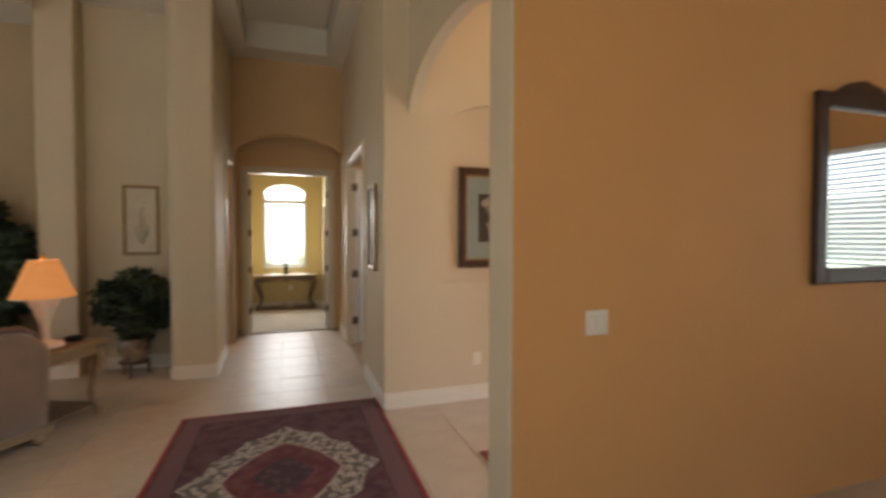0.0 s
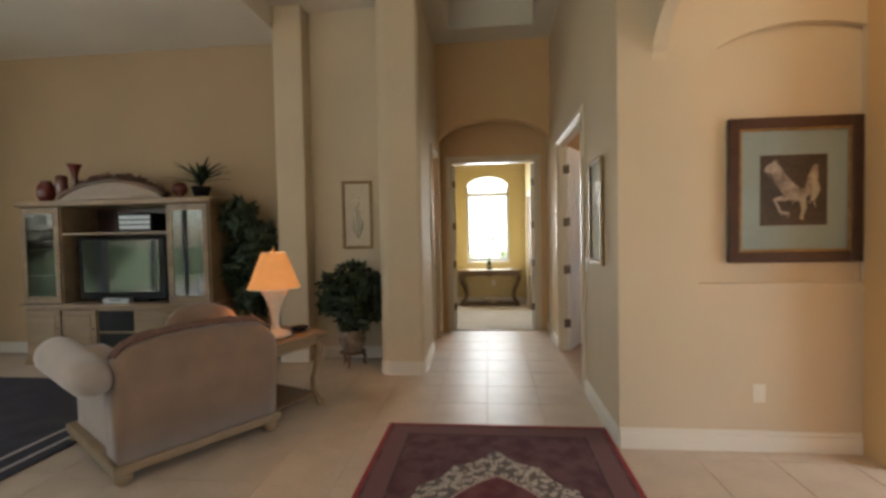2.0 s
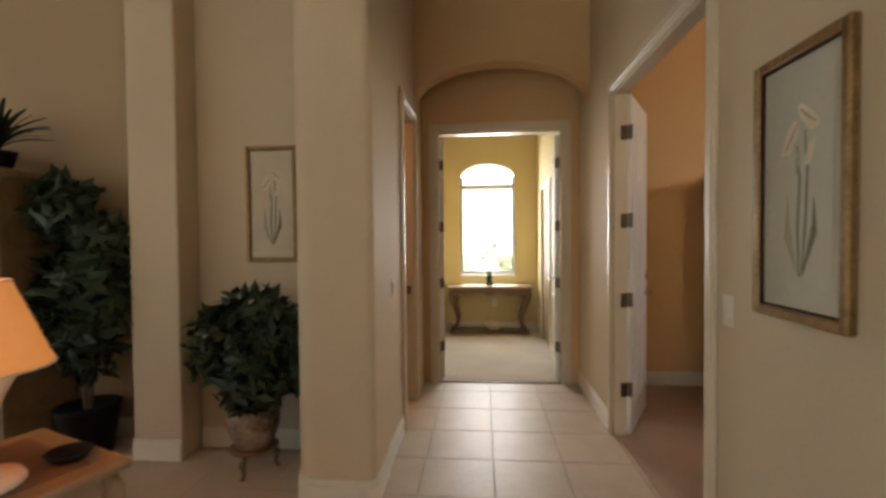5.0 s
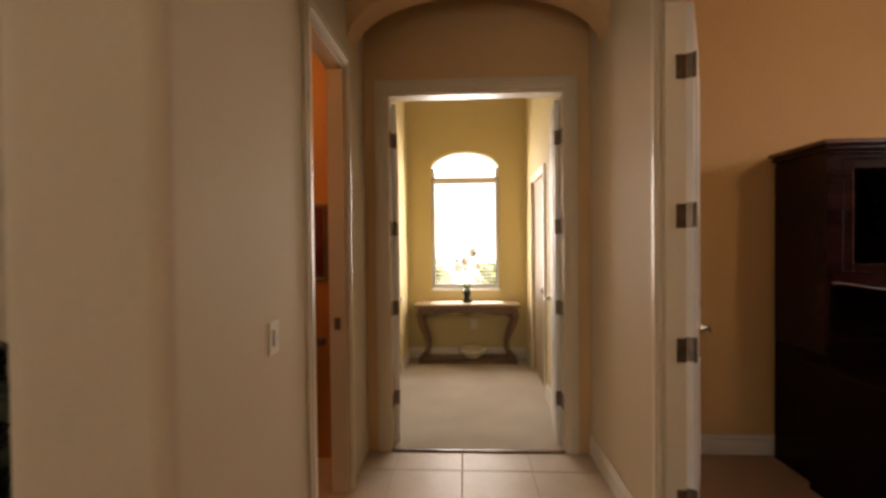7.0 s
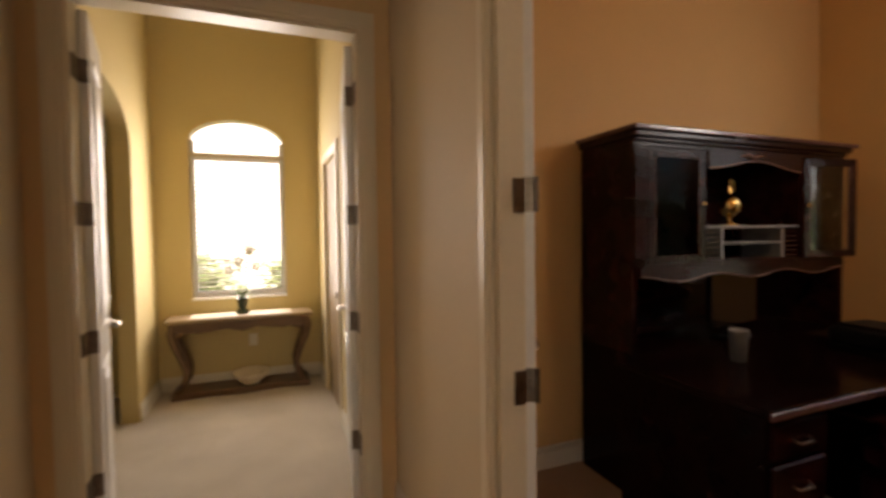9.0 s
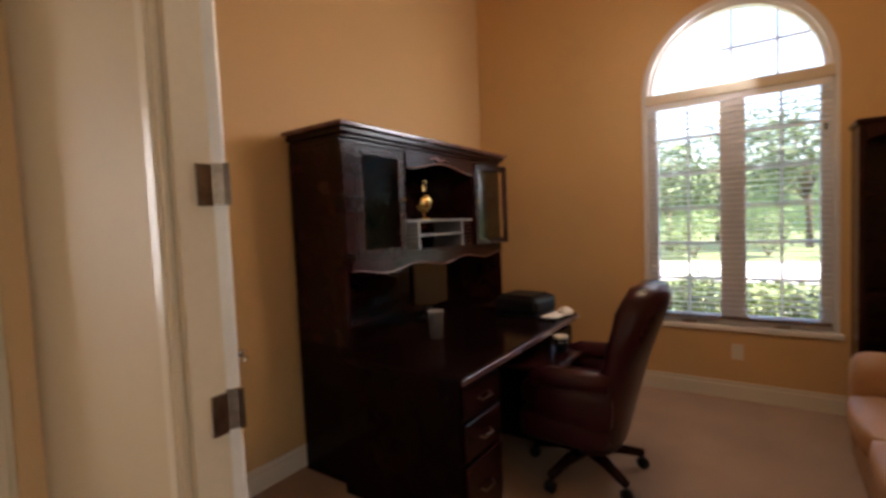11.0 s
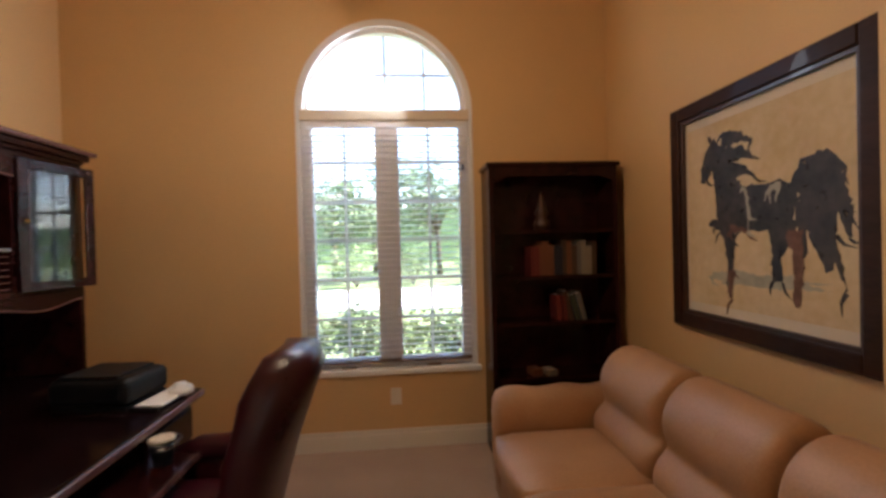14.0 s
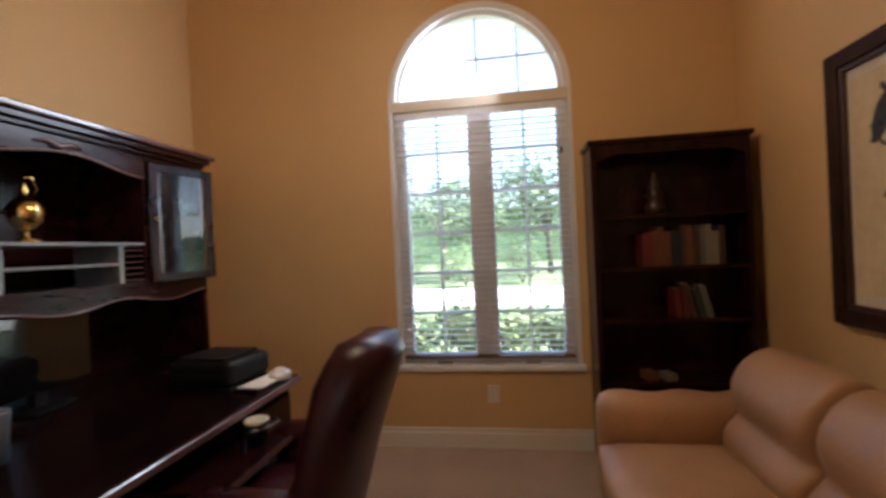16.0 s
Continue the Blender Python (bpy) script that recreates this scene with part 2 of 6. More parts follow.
def rounded_end(x0, x1, y0, y1, left, right, out=0.0):
    """Plan of a wall end with two rounded front corners, grown by out."""
    pts = [(x1 + out, y1), (x0 - out, y1)]
    for cx, r, a0, a1 in ((x0 + left, left, 180, 270), (x1 - right, right, 270, 360)):
        cy = y0 + r
        pts += [(cx + (r + out) * math.cos(radians(a0 + (a1 - a0) * k / 10)), cy + (r + out) * math.sin(radians(a0 + (a1 - a0) * k / 10))) for k in range(11)]
    return pts


structure("wall_hall_end", prism(bmesh.new(), rounded_end(0.326, HL + 0.014, 6.47, 6.82, 0.13, 0.045), "z", 0, H_MAIN), CREAM, "thick cream wall end with rounded corners", "wall")
wall("wall_alcove_side", "x", 0.38, 0.657, 6.82, 7.09, 0, H_MAIN, CREAM, CM)
wall("wall_hall_east", "x", HR, HR + 0.08, 5.05, 8.57, 0, H_MAIN, [CREAM], CM, [(6.09, 7.45, 0, 2.42, 0)])
wall("wall_study_lining", "x", HR + 0.08, HR + 0.086, 5.056, 8.6, 0, H_STUDY, STUDY, "tan orange study wall beside the door", [(6.09, 7.45, 0, 2.42, 0)])
# Warm light tint on the door wall and the arched header.
wall("wall_double_door", "y", 8.57, 8.69, HL - 0.16, HR + 0.08, 0, H_MAIN, WARM_LIT_CREAM, CM, [(0.915, 2.092, 0, 2.425, 0)])
wall("wall_hall_arch", "y", 8.135, 8.33, HL, HR, 2.5, H_MAIN, WARM_LIT_CREAM, "cream arched header across the hallway, tinted by warm light", [(HL, HR, 2.5, 2.60, 0.33)])
wall("wall_niche", "y", 5.0, 5.035, HR, 3.716, 0, H_MAIN, CREAM, "cream foyer wall with an arched picture niche", [(2.754, 3.715, 1.064, 2.352, 0.311, 2.754, 4.03)])
wall("wall_niche_back", "y", 5.035, 5.05, HR, 3.716, 0, H_MAIN, CREAM, "back of the arched picture niche")
wall("wall_foyer_arch", "x", 2.47, 2.56, 3.17, 5.0, 0, H_MAIN, CREAM, "cream wall with a broad arched opening", [(3.17, 5.0, 0, 2.48, 0.38)])
wall("wall_near", "y", 2.957, 3.17, 2.41, 6.5, 0, H_MAIN, TAN, "tan orange dining room wall")
structure("wall_near_end", boxed(2.392, 2.41, 2.95, 3.17, 0, H_MAIN, bevel=0.008, segs=3), CREAM, "cream end of the dining room wall", "wall")
wall("wall_south", "y", -2.6, -2.45, -5.1, 6.5, 0, H_MAIN, CREAM, CM, [(-3.6, 1.2, 0, 2.45, 0)])
wall("wall_west", "x", -5.1, -4.95, -2.5, 7.3, 0, H_MAIN, CREAM, CM, [(1.0, 5.6, 0.0, 2.45, 0)])
wall("wall_east_dining", "x", 6.35, 6.5, -2.5, 2.95, 0, H_MAIN, TAN, "tan orange dining room wall with a window", [(0.3, 2.3, 0.7, 2.3, 0)])
wall("wall_east_foyer", "x", 5.75, 5.9, 3.17, 4.79, 0, H_MAIN, CREAM, CM, [(3.45, 4.55, 0, 2.3, 0)])
wall("wall_study_north", "y", 8.58, 8.72, HR + 0.02, 5.73, 0, H_STUDY, STUDY, "tan orange painted study wall")
wall("wall_study_south", "y", 4.79, 4.91, 3.716, 5.9, 0, H_MAIN, STUDY, "tan orange painted study wall")
wall("wall_study_jog", "x", 3.716, 3.722, 4.91, 5.05, 0, H_MAIN, STUDY, "short tan return of the study wall")
wall("wall_study_south_west", "y", 5.05, 5.056, HR + 0.086, 3.722, 0, H_STUDY, STUDY, "tan orange painted study wall")
wall("wall_study_window", "x", 5.73, 5.90, 4.79, 8.72, 0, H_STUDY, STUDY, "tan orange study wall with an arched window", [(5.888, 7.103, 0.535, 2.345, 0.620)])
wall("wall_master_window", "y", 11.05, 11.2, -1.7, 3.4, 0, 3.6, YELLOW, "pale gold wall with an arched window", [(1.012, 1.835, 0.845, 2.30, 0.22)])
wall("wall_master_east", "x", 2.16, 2.28, 8.69, 11.05, 0, 3.6, YELLOW, "pale gold bedroom passage wall", [(9.75, 10.5, 0, 2.05, 0)])
wall("wall_master_west", "x", 0.60, 0.72, 8.69, 11.05, 0, 3.6, YELLOW, "pale gold bedroom passage wall with an arched opening", [(9.0, 10.35, 0, 2.1, 0.35)])
wall("wall_master_far_west", "x", -1.7, -1.6, 8.6, 11.05, 0, 3.6, YELLOW, "pale gold bedroom wall")
wall("wall_master_south", "y", 8.60, 8.69, -1.6, HL - 0.02, 0, 3.6, YELLOW, "pale gold bedroom wall")
wall("wall_closet_back", "x", 2.9, 3.0, 9.6, 10.7, 0, 2.5, YELLOW, "pale gold closet wall")
wall("wall_powder_north", "y", 8.45, 8.57, -0.9, 0.66, 0, 2.7, RUST, "rust orange powder room wall")
wall("wall_powder_south", "y", 7.36, 7.40, -0.9, 0.66, 0, 2.7, RUST, "rust orange powder room wall")
wall("wall_powder_west", "x", -0.95, -0.85, 7.36, 8.57, 0, 2.7, RUST, "rust orange powder room wall")
structure("ceiling_powder", boxed(-0.9, 0.66, 7.36, 8.57, 2.7, 2.8), CEIL, "powder room ceiling", "ceiling")
structure("ceiling_main", wall_mesh("z", H_MAIN, H_MAIN + 0.1, -0.9, 6.6, -2.6, 8.7, [(0.98, 2.02, 6.05, 7.72, 0)]), CEIL, "cream textured ceiling with a tray recess over the hallway", "ceiling")
structure("ceiling_tray", wall_mesh("z", H_MAIN + 0.1, H_MAIN + 0.35, 0.8, 2.2, 5.9, 7.9, [(0.98, 2.02, 6.05, 7.72, 0)]), CEIL, "sides of the tray recess", "ceiling")
structure("ceiling_tray_top", boxed(0.8, 2.2, 5.9, 7.9, H_MAIN + 0.35, H_MAIN + 0.4), CEIL, "top of the tray recess", "ceiling")
structure("ceiling_living", boxed(-5.1, -0.9, -2.6, 7.35, 3.69, H_MAIN + 0.1), CEIL, "lower cream ceiling of the living room", "ceiling")
structure("ceiling_study", boxed(HR + 0.08, 5.73, 4.91, 8.58, H_STUDY, H_STUDY + 0.1), STUDY, "tan orange study ceiling", "ceiling")
structure("ceiling_master", boxed(-1.7, 3.4, 8.6, 11.2, 3.6, 3.7), CEIL, "cream bedroom passage ceiling", "ceiling")
# Unseen slab above the ceilings, added to stop direct sunbeams.
structure("roof_sun_blocker", boxed(-6.4, 7.2, -3.6, 11.9, 4.42, 4.5), WHITE, "unseen broad roof slab added to keep out the sun", "roof")

# ---- more materials ----
OAK = wood("whitewashed_oak", (0.20, 0.135, 0.072), (0.33, 0.232, 0.135), rough=0.45, coat=0.05)
OAK_DARK = wood("weathered_brown_oak", (0.09, 0.05, 0.026), (0.19, 0.11, 0.06), rough=0.4, coat=0.1)
CHERRY = wood("dark_cherry_wood", (0.010, 0.0026, 0.0026), (0.029, 0.007, 0.0065), rough=0.2, coat=0.0)
CHERRY_TOP = wood("near_black_cherry_desktop", (0.005, 0.002, 0.002), (0.012, 0.004, 0.004), rough=0.16, coat=0.0)
CHERRY_TOP.node_tree.nodes["Principled BSDF"].inputs["Specular IOR Level"].default_value = 0.1
# Lightened cherry: glossy highlights along the edges put into the colour.
CHERRY_EDGE = wood("lit_cherry_edge", (0.08, 0.03, 0.025), (0.15, 0.075, 0.065), rough=0.25, coat=0.4)
CHERRY.node_tree.nodes["Principled BSDF"].inputs["Specular IOR Level"].default_value = 0.22
FRAME_DARK = wood("black_brown_frame_wood", (0.022, 0.010, 0.007), (0.05, 0.022, 0.014), rough=0.5, coat=0.05)
FRAME_DARK.node_tree.nodes["Principled BSDF"].inputs["Specular IOR Level"].default_value = 0.12
FRAME_BROWN = wood("mahogany_frame_wood", (0.024, 0.009, 0.006), (0.065, 0.026, 0.016), rough=0.4, coat=0.1)
GOLD = surface("antique_gold_leaf", (0.20, 0.125, 0.05), (0.36, 0.24, 0.11), scale=20, fine=80, bump=0.1, rough=0.4, metal=0.6)
FABRIC = surface("rose_beige_upholstery", (0.19, 0.118, 0.074), (0.255, 0.162, 0.107), scale=5, fine=260, bump=0.5, rough=0.9, sheen=0.5, depth=0.003)
FABRIC_PALE = surface("pale_grey_velvet", (0.29, 0.23, 0.19), (0.38, 0.315, 0.27), scale=5, fine=260, bump=0.4, rough=0.85, sheen=0.6, depth=0.003)
FRINGE = surface("brown_twisted_trim", (0.10, 0.05, 0.035), (0.2, 0.11, 0.08), scale=30, fine=140, bump=0.8, rough=0.9)
LEATHER = surface("tan_leather", (0.33, 0.167, 0.075), (0.43, 0.24, 0.120), scale=3, fine=110, bump=0.3, rough=0.46, depth=0.004, rough_var=0.1)
OXBLOOD = surface("oxblood_leather", (0.020, 0.0022, 0.005), (0.042, 0.005, 0.010), scale=4, fine=130, bump=0.3, rough=0.3, coat=0.0)
OXBLOOD.node_tree.nodes["Principled BSDF"].inputs["Specular IOR Level"].default_value = 0.3
BLACK = surface("black_plastic", (0.004, 0.004, 0.005), (0.010, 0.010, 0.011), scale=20, fine=150, bump=0.05, rough=0.5)
GLOSS_BLACK = surface("glossy_black_screen", (0.004, 0.004, 0.005), (0.006, 0.006, 0.007), scale=5, fine=20, bump=0, rough=0.06, rough_var=0.02)
BLACK.node_tree.nodes["Principled BSDF"].inputs["Specular IOR Level"].default_value = 0.2
GLOSS_BLACK.node_tree.nodes["Principled BSDF"].inputs["Specular IOR Level"].default_value = 0.8
SILVER = surface("silver_plastic", (0.24, 0.24, 0.245), (0.32, 0.32, 0.325), scale=20, fine=100, bump=0.05, rough=0.35, metal=0.4)
IVORY = surface("ivory_ceramic", (0.62, 0.53, 0.40), (0.74, 0.66, 0.53), scale=14, fine=50, bump=0.3, rough=0.3)
SHADE_CLOTH = surface("peach_lampshade_cloth", (0.60, 0.27, 0.10), (0.70, 0.34, 0.13), scale=8, fine=180, bump=0.2, rough=0.9)
_p = SHADE_CLOTH.node_tree.nodes["Principled BSDF"]
_p.inputs["Emission Color"].default_value, _p.inputs["Emission Strength"].default_value = (1.0, 0.36, 0.09, 1), 0.08
BRASS = surface("polished_brass", (0.60, 0.42, 0.16), (0.75, 0.55, 0.24), scale=10, fine=60, bump=0.02, rough=0.2, metal=1.0)
RED_GLASS = surface("dark_red_glazed_ceramic", (0.09, 0.015, 0.012), (0.16, 0.035, 0.03), scale=10, fine=60, bump=0.05, rough=0.2, coat=0.4)
LEAF_DARK = surface("dark_green_leaf", (0.010, 0.022, 0.010), (0.03, 0.06, 0.025), scale=6, fine=60, bump=0.1, rough=0.45)
LEAF_MID = surface("mid_green_leaf", (0.075, 0.125, 0.045), (0.16, 0.225, 0.095), scale=1.5, fine=20, bump=0.1, rough=0.55)
LEAF_LIGHT = surface("light_green_leaf", (0.14, 0.21, 0.07), (0.29, 0.37, 0.17), scale=1.5, fine=20, bump=0.1, rough=0.55)
BARK = surface("brown_bark", (0.06, 0.045, 0.03), (0.16, 0.12, 0.085), scale=8, fine=40, bump=0.8, rough=0.9, depth=0.02)
GRASS = surface("mown_lawn_grass", (0.09, 0.14, 0.05), (0.18, 0.23, 0.10), scale=0.8, fine=60, bump=0.8, rough=0.9, depth=0.03)
CONCRETE = surface("pale_concrete_drive", (0.48, 0.46, 0.43), (0.60, 0.58, 0.55), scale=1.5, fine=50, bump=0.2, rough=0.85)
PATIO = surface("pale_patio_paver", (0.36, 0.33, 0.29), (0.48, 0.45, 0.40), scale=2, fine=40, bump=0.3, rough=0.8)
STUCCO = surface("pale_stucco", (0.60, 0.54, 0.45), (0.70, 0.64, 0.55), scale=3, fine=60, bump=0.3, rough=0.9)
ROOF_TILE = surface("terracotta_roof_tile", (0.30, 0.15, 0.09), (0.42, 0.23, 0.15), scale=4, fine=30, bump=0.6, rough=0.8)
SLAT = surface("white_blind_slat", (0.78, 0.79, 0.82), (0.84, 0.85, 0.88), scale=10, fine=60, bump=0.02, rough=0.4)
MUNTIN = paint("white_window_frame", (0.78, 0.78, 0.80), 0.35, 0.02)
PAPER = surface("white_paper", (0.72, 0.70, 0.66), (0.80, 0.78, 0.74), scale=10, fine=60, bump=0.03, rough=0.8)
MAT_CREAM = surface("cream_mat_board", (0.58, 0.50, 0.38), (0.66, 0.57, 0.44), scale=6, fine=90, bump=0.05, rough=0.8)
MAT_TEAL = surface("grey_teal_mat_board", (0.24, 0.30, 0.28), (0.30, 0.36, 0.34), scale=3, fine=70, bump=0.05, rough=0.7)
MAT_BLUE = surface("dusty_blue_mat_board", (0.46, 0.46, 0.39), (0.54, 0.53, 0.45), scale=3, fine=70, bump=0.05, rough=0.7)
SEPIA = surface("dark_sepia_print", (0.020, 0.014, 0.010), (0.07, 0.05, 0.038), scale=4, fine=40, bump=0, rough=0.5)
PALE_INK = surface("pale_cream_ink", (0.13, 0.105, 0.085), (0.46, 0.40, 0.335), scale=14, fine=40, bump=0, rough=0.6)
BLUE_INK = surface("blue_black_ink", (0.011, 0.013, 0.017), (0.065, 0.055, 0.052), scale=9, fine=30, bump=0, rough=0.6)
for _m, _lo in ((BLUE_INK, 0.5),):  # dry-brush breaks in the ink
    _t = _m.node_tree
    _c, _n = _t.nodes.new("ShaderNodeTexCoord"), add(_t, "TexNoise", Scale=26.0, Detail=7.0)
    _t.links.new(_c.outputs["Object"], _n.inputs["Vector"])
    _t.links.new(ramp_of(_t, _n.outputs[0], [(0.27, (0.35, 0.35, 0.35)), (0.40, (0.97, 0.97, 0.97))]), _t.nodes["Principled BSDF"].inputs["Alpha"])
INK_GREEN = surface("grey_green_ink", (0.12, 0.125, 0.075), (0.22, 0.215, 0.15), scale=8, fine=40, bump=0, rough=0.7)
PARCHMENT = surface("golden_parchment", (0.50, 0.36, 0.18), (0.66, 0.52, 0.32), scale=2.5, fine=24, bump=0.05, rough=0.75)
WASH_INK = surface("grey_green_wash", (0.30, 0.29, 0.21), (0.44, 0.40, 0.30), scale=8, fine=40, bump=0, rough=0.7)
MIRROR = nodes_of("mirror_silver", 0.02, 1.0)[0]
MIRROR.node_tree.nodes["Principled BSDF"].inputs["Base Color"].default_value = (0.85, 0.86, 0.86, 1)
TISSUE = paint("white_tissue", (0.80, 0.76, 0.70), 0.9, 0.3)
GREEN_GLASS = surface("dark_green_glazed_vase", (0.01, 0.02, 0.012), (0.03, 0.05, 0.03), scale=8, fine=40, bump=0.02, rough=0.12)


def math_node(t, op, a, b=None):
    n = t.nodes.new("ShaderNodeMath")
    n.operation = op
    for i, v in enumerate((a, b)):
        if v is None:
            continue
        if isinstance(v, (int, float)):
            n.inputs[i].default_value = v
        else:
            t.links.new(v, n.inputs[i])
    return n.outputs[0]


def persian(name, half_x, half_y):
    """A rug's woven pattern: red edge, mauve border, plum field, a pale scalloped medallion ring."""
    m, t, p = nodes_of(name, 0.95)
    co = t.nodes.new("ShaderNodeTexCoord")
    sp = t.nodes.new("ShaderNodeSeparateXYZ")
    t.links.new(co.outputs["Object"], sp.inputs[0])
    ax, ay = math_node(t, "ABSOLUTE", sp.outputs[0]), math_node(t, "ABSOLUTE", sp.outputs[1])
    edge = math_node(t, "MINIMUM", math_node(t, "SUBTRACT", half_x, ax), math_node(t, "SUBTRACT", half_y, ay))
    voro = add(t, "TexVoronoi", Scale=16.0)
    fine = add(t, "TexVoronoi", Scale=24.0)
    grain = add(t, "TexNoise", Scale=9.0, Detail=5.0)
    for n in (voro, fine, grain):
        t.links.new(co.outputs["Object"], n.inputs["Vector"])
    # lobed medallion: distance in stretched axes with scallops round it
    ang = math_node(t, "ARCTAN2", math_node(t, "MULTIPLY", sp.outputs[0], 1.28), sp.outputs[1])
    lobes = math_node(t, "MULTIPLY", math_node(t, "ABSOLUTE", math_node(t, "SINE", math_node(t, "MULTIPLY", ang, 6.0))), 0.05)
    l1 = math_node(t, "ADD", math_node(t, "MULTIPLY", ax, 1.28), ay)
    r2 = math_node(t, "SQRT", math_node(t, "ADD", math_node(t, "POWER", math_node(t, "MULTIPLY", ax, 1.28), 2.0), math_node(t, "POWER", ay, 2.0)))
    dia = math_node(t, "ADD", math_node(t, "MULTIPLY", l1, 0.42), math_node(t, "MULTIPLY", r2, 0.45))
    outer = math_node(t, "ADD", dia, lobes)

    def mixed(fac, a, b):
        n = t.nodes.new("ShaderNodeMix")
        n.data_type = "RGBA"
        t.links.new(fac, n.inputs[0])
        for i, c in ((6, a), (7, b)):
            if isinstance(c, tuple):
                n.inputs[i].default_value = (*c, 1)
            else:
                t.links.new(c, n.inputs[i])
        return n.outputs[2]

    def over(v, at):
        return math_node(t, "GREATER_THAN", v, at)
    field = ramp_of(t, grain.outputs[0], [(0.40, (0.075, 0.022, 0.030)), (0.60, (0.12, 0.05, 0.055))])
    border = ramp_of(t, voro.outputs["Distance"], [(0.15, (0.115, 0.062, 0.064)), (0.45, (0.055, 0.026, 0.033))])
    lace = ramp_of(t, fine.outputs["Distance"], [(0.12, (0.02, 0.022, 0.028)), (0.26, (0.36, 0.31, 0.26)), (0.42, (0.50, 0.43, 0.36)), (0.6, (0.12, 0.10, 0.09))])
    heart = ramp_of(t, grain.outputs[0], [(0.42, (0.11, 0.020, 0.026)), (0.62, (0.16, 0.05, 0.05))])
    c = mixed(over(outer, 0.66), lace, field)
    c = mixed(over(dia, 0.40), (0.42, 0.32, 0.27), c)
    c = mixed(over(dia, 0.385), heart, c)
    c = mixed(over(dia, 0.20), border, c)
    c = mixed(over(edge, 0.185), border, c)
    c2 = mixed(over(edge, 0.17), (0.15, 0.07, 0.07), c)
    c3 = mixed(over(edge, 0.05), field, c2)
    c4 = mixed(over(edge, 0.028), (0.26, 0.022, 0.024), c3)
    t.links.new(c4, p.inputs["Base Color"])
    weave = add(t, "TexNoise", Scale=260.0)
    t.links.new(co.outputs["Object"], weave.inputs["Vector"])
    bp = add(t, "Bump", Strength=0.6, Distance=0.004)
    t.links.new(weave.outputs[0], bp.inputs["Height"]), t.links.new(bp.outputs[0], p.inputs["Normal"])
    return m


# ---- trim of the building ----
def baseboard(name, axis, d0, d1, u0, u1, mat=TRIM):
    """Skirting along a wall: d0 on the wall, d1 its face."""
    bm = bmesh.new()
    mid = d0 + (d1 - d0) * 0.6
    for e, z0, z1 in ((d1, 0.0, 0.105), (mid, 0.105, 0.135)):
        lo, hi = min(d0, e), max(d0, e)
        box(bm, *((lo, hi, u0, u1) if axis == "x" else (u0, u1, lo, hi)), z0, z1, bevel=0.003)
    return structure(name, bm, mat, "white moulded baseboard along the wall", "baseboard")


baseboard("baseboard_tv", "y", 7.198, 7.18, -4.94, -0.915)
baseboard("baseboard_pillar", "y", 6.879, 6.862, -0.91, -0.58)
baseboard("baseboard_alcove", "y", 7.089, 7.072, -0.575, 0.375)
bm = bmesh.new()
prism(bm, rounded_end(0.326, HL + 0.014, 6.47, 6.815, 0.13, 0.045, 0.015), "z", 0.0, 0.105)
prism(bm, rounded_end(0.326, HL + 0.014, 6.47, 6.815, 0.13, 0.045, 0.009), "z", 0.106, 0.135)
structure("baseboard_hall_end", bm, TRIM, "white moulded baseboard round the wall end", "baseboard")
baseboard("baseboard_hall_west", "x", HL + 0.001, HL + 0.016, 6.825, 7.38)
baseboard("baseboard_hall_east_far", "x", HR - 0.001, HR - 0.016, 7.53, 8.56)
baseboard("baseboard_hall_east", "x", HR - 0.001, HR - 0.016, 5.01, 6.01)
baseboard("baseboard_niche", "y", 4.999, 4.982, HR, 3.71)
baseboard("baseboard_near_end", "x", 2.391, 2.376, 2.94, 3.18)
baseboard("baseboard_study_window", "x", 5.729, 5.712, 4.93, 8.56)
baseboard("baseboard_study_north", "y", 8.579, 8.562, 2.40, 5.70)
baseboard("baseboard_study_south", "y", 4.911, 4.928, 3.73, 5.70)
baseboard("baseboard_master_window", "y", 11.049, 11.032, 0.74, 2.14)
baseboard("baseboard_master_east", "x", 2.159, 2.142, 8.72, 9.66)
baseboard("baseboard_master_east_far", "x", 2.159, 2.142, 10.59, 11.03)
baseboard("baseboard_master_west", "x", 0.721, 0.738, 10.36, 11.03)
baseboard("baseboard_master_west_near", "x", 0.721, 0.738, 8.72, 8.99)

casing("trim_double_door", "y", 8.569, 8.545, 0.915, 2.092, 2.425, 0.085, "cream moulded casing round the double door")
casing("trim_study_door", "x", HR - 0.001, HR - 0.025, 6.09, 7.45, 2.42, 0.075, "cream moulded casing round the study door")
casing("trim_powder_door", "x", HL + 0.001, HL + 0.025, 7.46, 8.05, 2.42, 0.075, "cream moulded casing round the powder room door")
casing("trim_closet_door", "x", 2.159, 2.14, 9.75, 10.5, 2.05, 0.075, "cream casing round the closet door")
structure("trim_double_door_jamb", wall_mesh("y", 8.572, 8.688, 0.9155, 2.0915, 0, 2.4245, [(0.922, 2.085, 0, 2.410, 0)]), CASING, "cream door jamb lining", "door trim")
structure("trim_study_jamb", wall_mesh("x", HR + 0.002, HR + 0.085, 6.0905, 7.4495, 0, 2.4195, [(6.105, 7.428, 0, 2.398, 0)]), CASING, "cream door jamb lining", "door trim")
structure("trim_powder_jamb", wall_mesh("x", 0.662, HL - 0.002, 7.4605, 8.0495, 0, 2.4195, [(7.475, 8.035, 0, 2.40, 0)]), CASING, "cream door jamb lining", "door trim")
